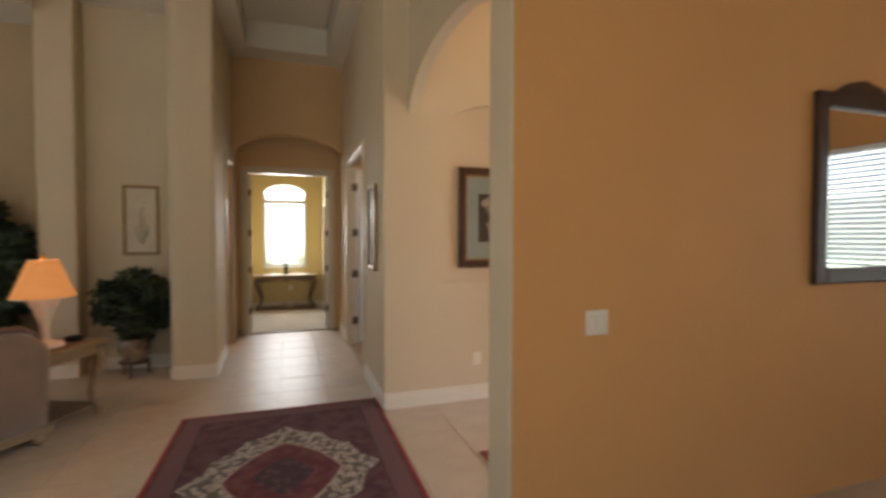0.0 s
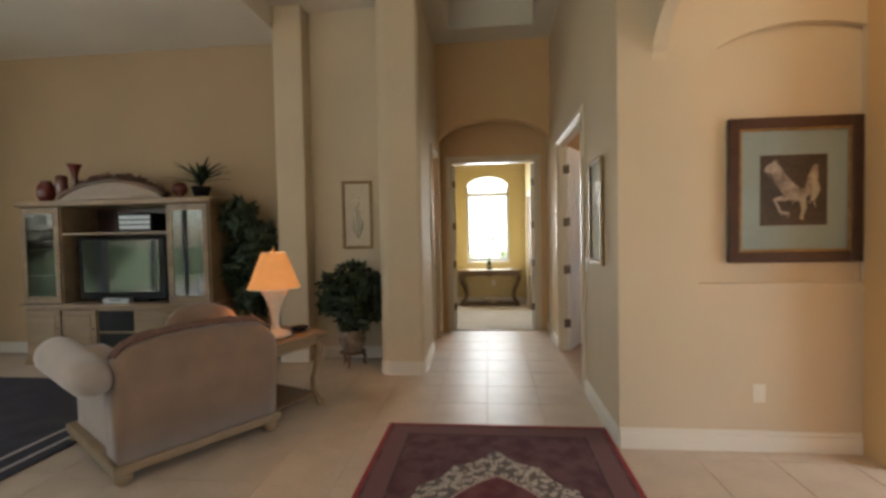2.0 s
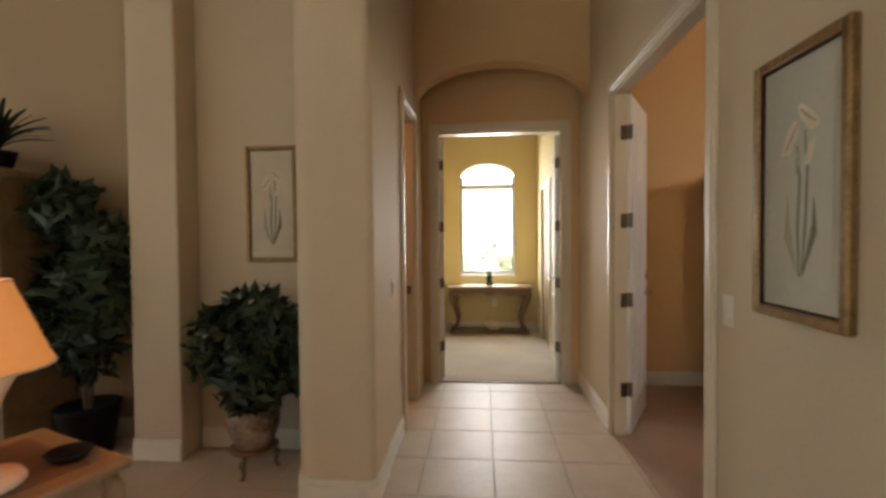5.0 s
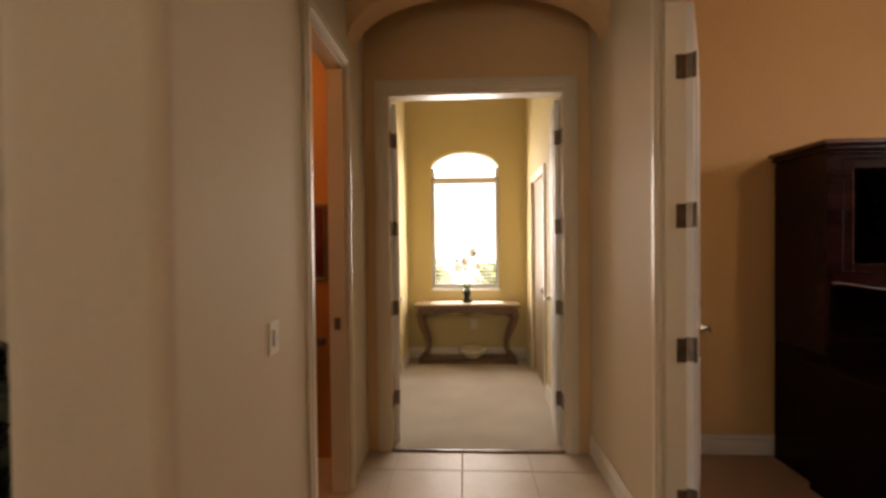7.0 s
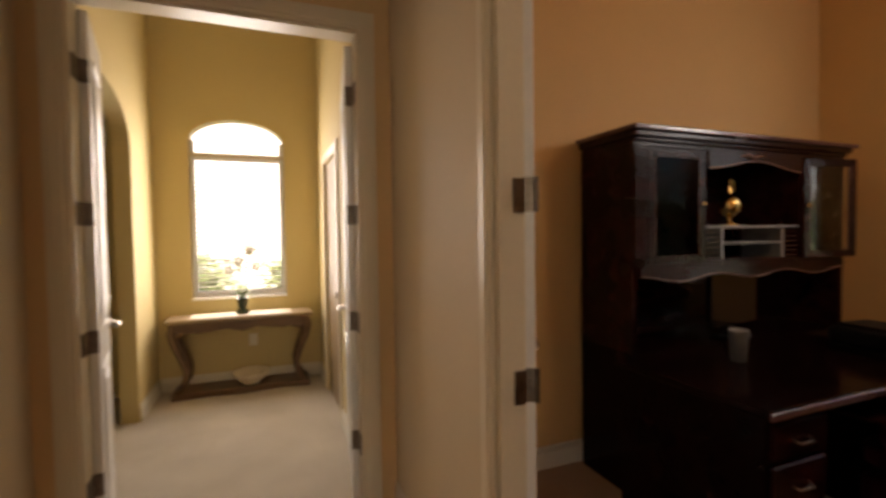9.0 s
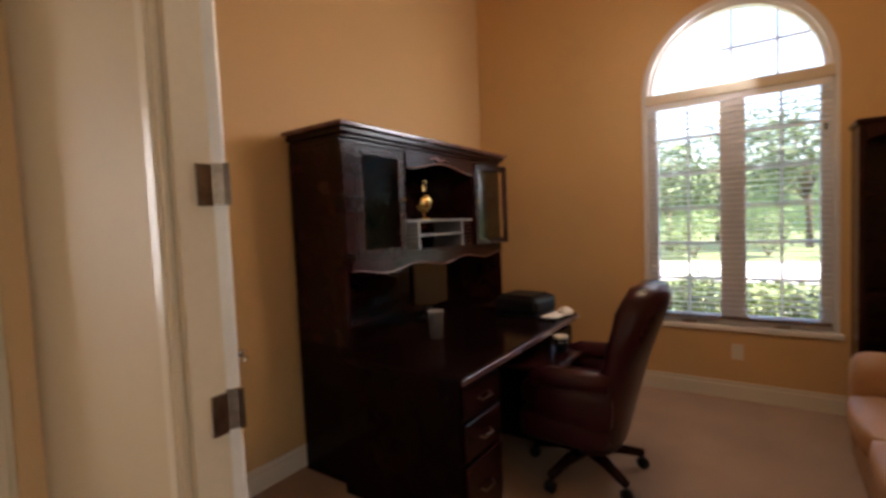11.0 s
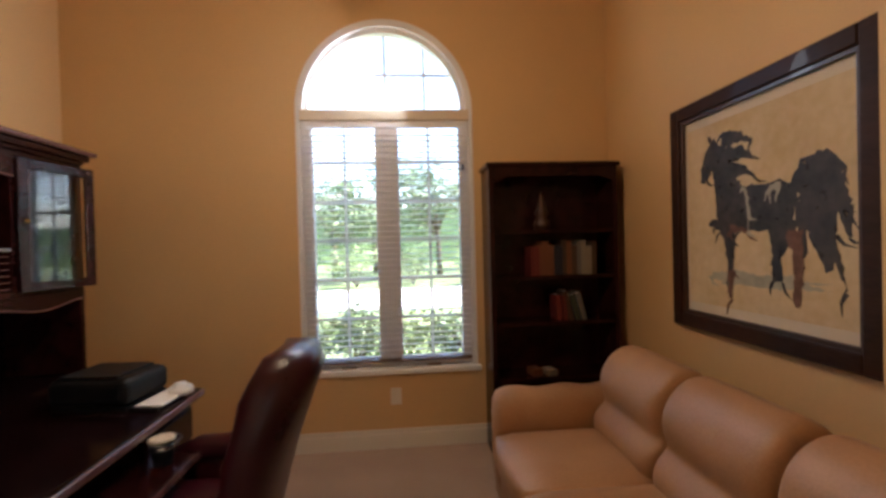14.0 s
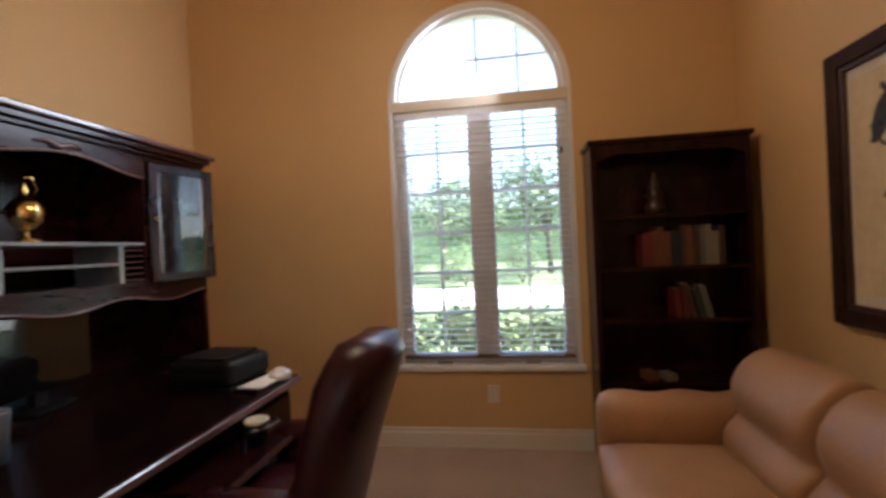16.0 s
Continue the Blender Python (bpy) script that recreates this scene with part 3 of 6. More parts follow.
structure("trim_threshold", boxed(0.92, 2.087, 8.555, 8.585, -0.004, 0.012, bevel=0.003), OAK_DARK, "dark strip between tile and carpet", "threshold")


# ---- doors ----
def lever(parent, side, x, z, y, way=-1):
    """A lever handle on a leaf's face, pointing back along the leaf."""
    h = part("handle", lathe(bmesh.new(), [(0.0, 0), (0.028, 0), (0.028, 0.008), (0.012, 0.014), (0.011, 0.05), (0.0, 0.05)], 16), CHROME, parent, "satin nickel lever handle", True)
    h.matrix_parent_inverse = Matrix()
    h.matrix_basis = pose(x, y, z, -90 * side, 0, 0)
    part("lever", tube(bmesh.new(), [(0, 0, 0.045), (0.03 * way, 0, 0.047), (0.08 * way, 0, 0.047), (0.115 * way, 0, 0.04)], [0.009, 0.009, 0.008, 0.007]), CHROME, h, "", True)


def door_leaf(name, width, height, label, m, hinges, panels=True, knob=True, flip=1):
    """A leaf along +x from its hinge edge, its faces towards +y and -y."""
    d = thing(name, label, "door", m)
    th = 0.035
    part("leaf", boxed(0.004, width, -th / 2, th / 2, 0.012, height, bevel=0.003), WHITE, d)
    if panels:
        for z0, z1 in ((0.20, 0.82), (0.98, height - 0.18)):
            for s in (-1, 1):
                y0, y1 = sorted((s * th / 2, s * (th / 2 + 0.008)))
                bm = bmesh.new()
                for a, b, c, e in ((0.11, width - 0.11, z0, z0 + 0.025), (0.11, width - 0.11, z1 - 0.025, z1), (0.11, 0.135, z0 + 0.025, z1 - 0.025), (width - 0.135, width - 0.11, z0 + 0.025, z1 - 0.025)):
                    box(bm, a, b, y0, y1, c, e, bevel=0.003)
                box(bm, 0.17, width - 0.17, y0, y1 - 0.002 * (s > 0), z0 + 0.06, z1 - 0.06, bevel=0.006)
                part("panel", bm, WHITE, d)
    for z in hinges:
        hb = bmesh.new()
        lathe(hb, [(0.0, z - 0.052), (0.007, z - 0.05), (0.007, z + 0.05), (0.0, z + 0.052)], 10, (-0.004, -flip * (th / 2 + 0.004)))
        box(hb, -0.001, 0.003, -th / 2, th / 2, z - 0.05, z + 0.05)
        part("hinge", hb, STEEL, d, "aged nickel butt hinge")
    if knob:
        lever(d, 1, width - 0.06, 0.96, th / 2), lever(d, -1, width - 0.06, 0.96, -th / 2)
        part("lock_plate", lathe(bmesh.new(), [(0.0, 0), (0.024, 0), (0.024, 0.01), (0.0, 0.012)], 16), CHROME, d, "", True).matrix_basis = pose(width - 0.06, -th / 2, 1.09, 90)
    return d


HZ = (0.33, 0.962, 1.518, 2.13)
door_leaf("door_1", 0.575, 2.39, "white panelled double door leaf standing open into bedroom", pose(0.942, 8.678, 0, 0, 0, 101), HZ, flip=-1)
door_leaf("door_2", 0.575, 2.39, "white panelled double door leaf standing open into bedroom", pose(2.066, 8.678, 0, 0, 0, 83), HZ)
door_leaf("door_3", 0.63, 2.39, "white study door leaf standing open on four hinges", pose(HR + 0.097, 7.425, 0.004, 0, 0, 62), HZ)
for z in HZ:
    plate = tagged(link_mesh("jamb_hinge", boxed(HR + 0.045, HR + 0.083, 7.421, 7.4275, z - 0.05, z + 0.05, bevel=0.002), STEEL), "aged nickel hinge plate on the study door jamb", "hinge", "study door hinge plates")
    for x0, x1 in ((0.9225, 0.929), (2.078, 2.0845)):
        tagged(link_mesh("jamb_hinge", boxed(x0, x1, 8.594, 8.640, z - 0.05, z + 0.05, bevel=0.002), STEEL), "aged nickel hinge plate on the double door jamb", "hinge", "double door hinge plates")
closet = thing("door_4", "tan wooden closet door standing shut", "door")
part("leaf", boxed(2.175, 2.21, 9.755, 10.495, 0.012, 2.045, bevel=0.003), OAK, closet)
part("handle", lathe(bmesh.new(), [(0.0, 0.93), (0.022, 0.935), (0.022, 0.975), (0.0, 0.98)], 12, (2.155, 9.82)), STEEL, closet, "dark round knob", True)

# ---- window of the study ----
def arch_bar(axis_x0, axis_x1, y0, y1, spring, rise, w, n=30):
    """A bowed frame bar along an arch, w wide."""
    bm = bmesh.new()
    c, a = (y0 + y1) / 2, (y1 - y0) / 2
    rows = []
    for i in range(n + 1):
        t = math.pi * i / n
        po = (c - a * math.cos(t), spring + rise * math.sin(t))
        pi = (c - (a - w) * math.cos(t), spring + (rise - w) * math.sin(t))
        rows.append([(axis_x0, *po), (axis_x1, *po), (axis_x1, *pi), (axis_x0, *pi)])
    return sweep(bm, rows)


W0, W1, WB, WS, WR = 5.914, 7.073, 0.537, 2.345, 0.593
win = thing("window_1", "tall white arched window with muntins and half-round fanlight", "window", kind="structure")
part("arch_frame", arch_bar(5.755, 5.83, W0, W1, WS, WR, 0.055), MUNTIN, win)
part("arch_reveal", arch_bar(5.722, 5.755, W0, W1, WS, WR, 0.022), MUNTIN, win)
part("arch_casing", arch_bar(5.726, 5.80, 5.889, 7.102, WS, 0.619, 0.026), MUNTIN, win)
for a, b in ((5.889, W0 - 0.001), (W1 + 0.001, 7.102)):
    part("side_casing", boxed(5.726, 5.80, a, b, WB, WS, bevel=0.003), MUNTIN, win)
part("transom", boxed(5.722, 5.83, W0, W1, WS - 0.075, WS, bevel=0.004), CASING, win, "cream transom bar under the fanlight")
part("window_sill", boxed(5.70, 5.80, W0 - 0.045, W1 + 0.045, WB - 0.02, WB + 0.018, bevel=0.005), WHITE, win)
part("bottom_rail", boxed(5.775, 5.83, W0, W1, WB + 0.02, WB + 0.085, bevel=0.004), MUNTIN, win)
part("mullion", boxed(5.765, 5.84, 6.41, 6.575, WB + 0.085, WS - 0.075, bevel=0.006), MUNTIN, win, "wide white centre mullion")
for a, b in ((W0, W0 + 0.075), (W1 - 0.075, W1)):
    part("side_frame", boxed(5.765, 5.84, a, b, WB + 0.085, WS - 0.075, bevel=0.006), MUNTIN, win)
for a, b in ((W0 + 0.075, 6.41), (6.575, W1 - 0.075)):
    mid = (a + b) / 2
    part("muntin", boxed(5.80, 5.815, mid - 0.009, mid + 0.009, WB + 0.085, WS - 0.075), MUNTIN, win)
    for k in range(1, 6):
        z = WB + 0.085 + (WS - 0.16 - WB) * k / 6
        part("muntin", boxed(5.80, 5.815, a, mid - 0.009, z - 0.009, z + 0.009), MUNTIN, win)
        part("muntin", boxed(5.80, 5.815, mid + 0.009, b, z - 0.009, z + 0.009), MUNTIN, win)
    pane = part("pane", boxed(5.82, 5.824, a, b, WB + 0.085, WS - 0.075), PANE, win)
    pane.visible_shadow = False
    part("latch", boxed(5.735, 5.765, mid - 0.05, mid + 0.05, WB + 0.02, WB + 0.035, bevel=0.004), CHROME, win, "window crank handle")
for k in (-1, 0, 1):
    y = (W0 + W1) / 2 + k * 0.275
    top = arch_z(y, W0 + 0.055, W1 - 0.055, WS, WR - 0.055)
    part("muntin", boxed(5.80, 5.815, y - 0.008, y + 0.008, WS, top), MUNTIN, win)
hz = WS + 0.26
hw = (W1 - W0 - 0.11) / 2 * math.sqrt(1 - (0.26 / (WR - 0.055)) ** 2)
part("muntin", boxed(5.798, 5.813, 6.4935 - hw, 6.4935 + hw, hz - 0.008, hz + 0.008), MUNTIN, win)

blind = thing("window_blind", "white two-inch slatted blind lowered with slats open", "blind")
part("headrail", boxed(5.735, 5.765, W0 + 0.012, W1 - 0.012, WS - 0.125, WS - 0.078, bevel=0.004), SLAT, blind)
slat = bmesh.new()
prism(slat, [(-0.022, -0.001), (0, 0.003), (0.022, -0.001), (0.022, 0.0005), (0, 0.0045), (-0.022, 0.0005)], "y", W0 + 0.015, W1 - 0.015)
first = part("slat", slat, SLAT, blind)
SLATS = 40
for k in range(SLATS):
    ob = first if k == 0 else first.copy()
    if k:
        scene.collection.objects.link(ob)
    ob.matrix_basis = pose(5.748, 0, WB + 0.10 + k * (WS - 0.235 - WB) / SLATS, 0, 2, 0)
part("bottom_bar", boxed(5.73, 5.768, W0 + 0.015, W1 - 0.015, WB + 0.06, WB + 0.078, bevel=0.003), OAK_DARK, blind, "brown wooden bottom bar")
for y in (W0 + 0.12, 6.49, W1 - 0.12):
    part("ladder_cord", tube(bmesh.new(), [(5.748, y, WB + 0.07), (5.748, y, WS - 0.1)], 0.0012, 5), SLAT, blind)
part("wand", tube(bmesh.new(), [(5.728, W1 - 0.06, WS - 0.11), (5.726, W1 - 0.062, 1.25)], 0.004, 6), SLAT, blind)
part("cord_tassel", lathe(bmesh.new(), [(0.0, 1.92), (0.008, 1.925), (0.006, 1.96), (0.0, 1.965)], 8, (5.727, W0 + 0.05)), BLACK, blind, "small dark cord tassel", True)
part("pull_cord", tube(bmesh.new(), [(5.727, W0 + 0.05, WS - 0.11), (5.727, W0 + 0.05, 1.96)], 0.0015, 5), SLAT, blind)

# ---- window of the bedroom passage ----
mw = thing("window_2", "white arched window with closed blind and bright daylight", "window", kind="structure")
M0, M1, MB, MS = 1.014, 1.833, 0.847, 2.30
part("bottom_rail", boxed(M0, M1, 11.09, 11.14, MB, MB + 0.05, bevel=0.004), MUNTIN, mw)
part("rail", boxed(M0, M1, 11.08, 11.14, 2.165, 2.205, bevel=0.004), CASING, mw)
for a, b in ((M0, M0 + 0.04), (M1 - 0.04, M1)):
    part("side_frame", boxed(a, b, 11.09, 11.14, MB + 0.05, 2.32), MUNTIN, mw)
part("window_sill", boxed(M0 - 0.01, M1 + 0.01, 11.035, 11.09, MB - 0.02, MB + 0.004, bevel=0.004), WHITE, mw)
part("pane", boxed(M0 + 0.04, M1 - 0.04, 11.12, 11.124, MB + 0.05, 2.165), PANE, mw).visible_shadow = False
mb = thing("window_blind", "white slatted blind in the bedroom window", "blind")
slat = bmesh.new()
prism(slat, [(-0.022, -0.001), (0, 0.003), (0.022, -0.001), (0.022, 0.0005), (0, 0.0045), (-0.022, 0.0005)], "x", M0 + 0.045, M1 - 0.045)
first = part("slat", slat, SLAT, mb)
for k in range(30):
    ob = first if k == 0 else first.copy()
    if k:
        scene.collection.objects.link(ob)
    ob.matrix_basis = pose(0, 11.075, MB + 0.06 + k * 0.0425, 12, 0, 0)
part("headrail", boxed(M0 + 0.04, M1 - 0.04, 11.06, 11.09, 2.13, 2.164), SLAT, mb)

# ---- glazed doors of the living room, dining window ----
sd = thing("door_sliding", "white-framed sliding glass doors to the patio", "door", kind="structure")
for k in range(4):
    a = 1.0 + 1.15 * k
    lf = part("leaf", frame_box("x", -5.06, -5.01, a, a + 1.15, 0.0, 2.45, 0.06), MUNTIN, sd)
    part("pane", boxed(-5.038, -5.032, a + 0.06, a + 1.09, 0.06, 2.39), PANE, lf).visible_shadow = False
w3 = thing("window_3", "white dining room window with muntins", "window", kind="structure")
part("frame", frame_box("x", 6.40, 6.46, 0.3, 2.3, 0.7, 2.3, 0.06), MUNTIN, w3)
part("mullion", boxed(6.40, 6.46, 1.26, 1.34, 0.76, 2.24), MUNTIN, w3)
part("pane", boxed(6.428, 6.432, 0.36, 2.24, 0.76, 2.24), PANE, w3).visible_shadow = False
db = thing("window_blind", "white slatted blind in the dining room window", "blind")
slat = bmesh.new()
prism(slat, [(-0.022, -0.001), (0, 0.003), (0.022, -0.001), (0.022, 0.0005), (0, 0.0045), (-0.022, 0.0005)], "y", 0.33, 2.27)
first = part("slat", slat, SLAT, db)
for k in range(32):
    ob = first if k == 0 else first.copy()
    if k:
        scene.collection.objects.link(ob)
    ob.matrix_basis = pose(6.375, 0, 0.76 + k * 0.0465, 0, 38, 0)
part("headrail", boxed(6.36, 6.395, 0.33, 2.27, 2.25, 2.295), SLAT, db)

# ---- tiles ----
def tile_floor(parent_name, x0, x1, y0, y1, size, gap, off, z0, z1, skip, limit=300):
    parent = bpy.data.objects[parent_name]
    me_bm = boxed(-size / 2 + gap / 2, size / 2 - gap / 2, -size / 2 + gap / 2, size / 2 - gap / 2, z0, z1, bevel=0.0025)
    me = None
    spots = []
    i0, i1 = math.floor((x0 - off[0]) / size), math.ceil((x1 - off[0]) / size)
    j0, j1 = math.floor((y0 - off[1]) / size), math.ceil((y1 - off[1]) / size)
    for i in range(i0, i1):
        for j in range(j0, j1):
            c = (off[0] + (i + 0.5) * size, off[1] + (j + 0.5) * size)
            if x0 - 0.2 < c[0] < x1 + 0.2 and y0 - 0.2 < c[1] < y1 + 0.2 and not skip(*c):
                spots.append(c)
    spots.sort(key=lambda c: math.hypot(c[0] - 1.3, c[1] - 4.5))
    first = part("tile", me_bm, TILE, parent)
    for k, c in enumerate(spots[:limit]):
        ob = first if k == 0 else first.copy()
        if k:
            scene.collection.objects.link(ob)
        ob.matrix_basis = pose(c[0], c[1], random.uniform(-0.0006, 0.0006), random.uniform(-0.05, 0.05), random.uniform(-0.05, 0.05), random.choice((0, 90, 180, 270)))
    rest = bmesh.new()
    for c in spots[limit:]:
        box(rest, c[0] - size / 2 + gap / 2, c[0] + size / 2 - gap / 2, c[1] - size / 2 + gap / 2, c[1] + size / 2 - gap / 2, z0, z1)
    if spots[limit:]:
        tagged(part("tile_rest", rest, TILE, parent), kind="stuff")
    else:
        rest.free()


# ---- outside ----
structure("ground", boxed(-90, 90, -90, 90, -0.5, -0.2), GRASS, "mown green lawn round the house", "lawn")
structure("pavement_patio", boxed(-9.2, 8.0, -6.0, -2.62, -0.2, -0.16), PATIO, "pale paved patio beside the house", "patio")
structure("pavement_patio_west", boxed(-9.2, -5.12, -2.6, 9.0, -0.2, -0.16), PATIO, "pale paved patio beside the house", "patio")
structure("road_drive", boxed(14.0, 19.0, -30, 40, -0.2, -0.17), CONCRETE, "pale sunlit concrete driveway", "driveway")


def leaf_cloud(name, blobs, n, size, mat, parent, seed):
    """Many small folded leaves scattered in blobs (centre, radii)."""
    rng = np.random.default_rng(seed)
    verts, faces = [], []
    weights = np.array([b[1][0] * b[1][1] * b[1][2] for b in blobs]) ** 0.67
    for pick in rng.choice(len(blobs), n, p=weights / weights.sum()):
        c, r = blobs[pick]
        d = rng.normal(size=3)
        d /= np.linalg.norm(d)
        p = np.array(c) + d * np.array(r) * rng.uniform(0.45, 1.05)
        u = rng.normal(size=3)
        u /= np.linalg.norm(u)
        w = np.cross(u, d + 0.3 * rng.normal(size=3))
        w /= np.linalg.norm(w) + 1e-9
        s = size * rng.uniform(0.6, 1.35)
        k = len(verts)
        verts += [p - u * s, p + w * s * 0.42, p + u * s + d * s * 0.25, p - w * s * 0.42]
        faces.append((k, k + 1, k + 2, k + 3))
    me = bpy.data.meshes.new(name)
    me.from_pydata([tuple(v) for v in verts], [], faces)
    me.materials.append(mat)
    ob = new(name, me)
    ob.parent = parent
    return ob


def tree(place, height, spread, mat, seed, label):
    rng = random.Random(seed)
    t = thing("tree", label, "tree", pose(*place))
    bm = bmesh.new()
    h = height * 0.45
    tube(bm, [(0, 0, 0), (0.05, 0.02, h * 0.5), (0.0, 0.06, h), (0.08, 0.0, height * 0.75)], [0.16, 0.12, 0.09, 0.03], 9)
    blobs = []
    for k in range(9):
        a, r = rng.uniform(0, 6.28), rng.uniform(0.3, 0.85) * spread
        z = height * rng.uniform(0.42, 0.95)
        e = (r * math.cos(a), r * math.sin(a), z)
        tube(bm, [(0, 0.04, h * rng.uniform(0.7, 1.0)), (e[0] * 0.5, e[1] * 0.5, z * 0.85), e], [0.06, 0.035, 0.012], 6)
        q = spread * rng.uniform(0.28, 0.5)
        blobs.append((e, (q, q, q * 0.7)))
    part("trunk", bm, BARK, t, "", True)
    leaf_cloud("crown", blobs, 2600, 0.13, mat, t, seed)
    return t


def shrub(place, radius, height, mat, seed, label, n=1100, size=0.07):
    rng = random.Random(seed)
    t = thing("shrub", label, "shrub", pose(*place))
    bm = bmesh.new()
    for k in range(5):
        a = k * 1.26
        tube(bm, [(0, 0, 0), (0.3 * radius * math.cos(a), 0.3 * radius * math.sin(a), height * 0.4), (0.6 * radius * math.cos(a), 0.6 * radius * math.sin(a), height * 0.75)], [0.02, 0.014, 0.006], 5)
    part("stem", bm, BARK, t)
    blobs = [((rng.uniform(-0.5, 0.5) * radius, rng.uniform(-0.5, 0.5) * radius, height * rng.uniform(0.35, 0.75)), (radius * 0.55, radius * 0.55, height * 0.32)) for _ in range(6)]
    leaf_cloud("foliage", blobs, n, size, mat, t, seed)
    return t


for k, (x, y, hgt, sp, mat) in enumerate(((24, 9.5, 5.2, 3.0, LEAF_MID), (26, 4.5, 5.6, 3.2, LEAF_MID), (25, 14, 5.4, 3.2, LEAF_LIGHT), (30, 8, 6, 3.6, LEAF_MID), (31, 0, 6, 3.6, LEAF_MID), (24, -1.5, 5, 2.8, LEAF_LIGHT), (33, 15, 6.4, 4, LEAF_MID),
                                          (-3.5, -14, 7, 3, LEAF_MID), (0.5, -16, 8, 3.2, LEAF_LIGHT), (-7, -15, 8, 3.2, LEAF_MID), (4, -15, 7, 3, LEAF_MID), (-11, 4.5, 6, 2.6, LEAF_LIGHT), (-12, 8.5, 7, 3, LEAF_MID), (-14, 1, 7, 3, LEAF_MID), (-13, -4, 8, 3.2, LEAF_LIGHT))):
    tree((x, y, -0.2), hgt, sp, mat, 10 + k, "broad leafy green garden tree")
for k, (x, y, r, h, mat) in enumerate(((20.5, 8.2, 1.2, 1.7, LEAF_LIGHT), (21, 6.0, 1.3, 1.9, LEAF_MID), (20.6, 3.8, 1.2, 1.5, LEAF_LIGHT), (21.2, 10.5, 1.3, 1.8, LEAF_MID), (20.5, 12.6, 1.2, 1.6, LEAF_LIGHT), (22, 1.5, 1.4, 1.9, LEAF_MID),
                                       (2.1, 15.6, 0.6, 1.25, LEAF_LIGHT), (0.6, 16.2, 0.7, 1.3, LEAF_LIGHT), (-9, 6.3, 0.9, 1.3, LEAF_LIGHT), (-9.5, 3.4, 0.9, 1.5, LEAF_MID), (-2, -9, 1.1, 1.5, LEAF_LIGHT), (0.8, -9.5, 1.2, 1.7, LEAF_MID), (-4.6, -9, 1.2, 1.6, LEAF_LIGHT))):
    shrub((x, y, -0.2), r, h, mat, 40 + k, "rounded green garden shrub")
for k in range(8):
    shrub((8.6 + 0.12 * (k % 2), 3.9 + k * 0.62, -0.2), 0.5, 0.72 + 0.06 * (k % 3), (LEAF_MID, LEAF_LIGHT)[k % 3 == 1], 70 + k, "clipped low green hedge plant below the study window", 900, 0.05)
for k in range(7):
    shrub((-9.8 - 0.35 * (k % 2), -0.6 + k * 1.5, -0.2), 1.0, 2.3 + 0.25 * (k % 3), (LEAF_MID, LEAF_DARK, LEAF_MID)[k % 3], 90 + k, "tall dense green garden shrub beyond the patio", 1400, 0.09)
bd = structure("backdrop_trees", boxed(44, 45, -60, 70, -0.3, 4.6), LEAF_LIGHT, "far green belt of trees", "trees")

nb = thing("neighbour_house", "pale stucco house with terracotta roof across the garden", "house")
part("wall", boxed(-7, 8, -24.3, -20, -0.2, 3.0), STUCCO, nb)
part("roof", prism(bmesh.new(), [(-7.6, 3.0), (8.6, 3.0), (5.5, 5.2), (-4.5, 5.2)], "y", -24.8, -19.6), ROOF_TILE, nb)
for x in (-4.5, 0.2, 4.6):
    w = part("window", boxed(x, x + 1.4, -20.0, -19.97, 0.8, 2.1), GLOSS_BLACK, nb)
    part("window_frame", boxed(x - 0.06, x + 1.46, -19.99, -19.98, 0.74, 2.16), WHITE, w)

# Invented white wall in the sun, so the bedroom window shows pure white.
gw = thing("window_white_backdrop", "white sunlit wall added to whiten the bedroom window", "house")
part("wall", boxed(-9, 12, 17.5, 22, -0.2, 6.5), WHITE, gw)
part("roof", prism(bmesh.new(), [(-9.6, 6.5), (12.6, 6.5), (9, 8.5), (-6, 8.5)], "y", 17.0, 22.5), ROOF_TILE, gw)

# ---- living room ----
sofa_m = Matrix.Translation((-0.67, 4.30, 0)) @ Matrix.Rotation(math.atan2(0.70, 0.46), 4, "Z")


def roll_profile(cx, cz, r, n=18):
    return [(cx + r * math.cos(2 * math.pi * i / n), cz + r * math.sin(2 * math.pi * i / n)) for i in range(n)]


def soft_box(bm, x0, x1, y0, y1, z0, z1, bulge=0.03, bevel=0.05):
    """A padded block: bevelled, with faces that swell."""
    n0 = len(bm.verts)
    vs = bmesh.ops.create_cube(bm, size=1)["verts"]
    es = list({e for v in vs for e in v.link_edges})
    bmesh.ops.subdivide_edges(bm, edges=es, cuts=5, use_grid_fill=True)
    bm.verts.ensure_lookup_table()
    c = Vector(((x0 + x1) / 2, (y0 + y1) / 2, (z0 + z1) / 2))
    h = Vector(((x1 - x0) / 2, (y1 - y0) / 2, (z1 - z0) / 2))
    for v in list(bm.verts)[n0:]:
        p = Vector((v.co.x * 2, v.co.y * 2, v.co.z * 2))
        q = Vector()
        for i in range(3):
            j, k = (i + 1) % 3, (i + 2) % 3
            q[i] = p[i] * (h[i] + bulge * (1 - p[j] ** 2) * (1 - p[k] ** 2)) - math.copysign(1, p[i]) * bevel * 0.5 * (abs(p[i]) ** 8) * (abs(p[j]) ** 8 + abs(p[k]) ** 8) * 0.5
        v.co = c + q
    return bm


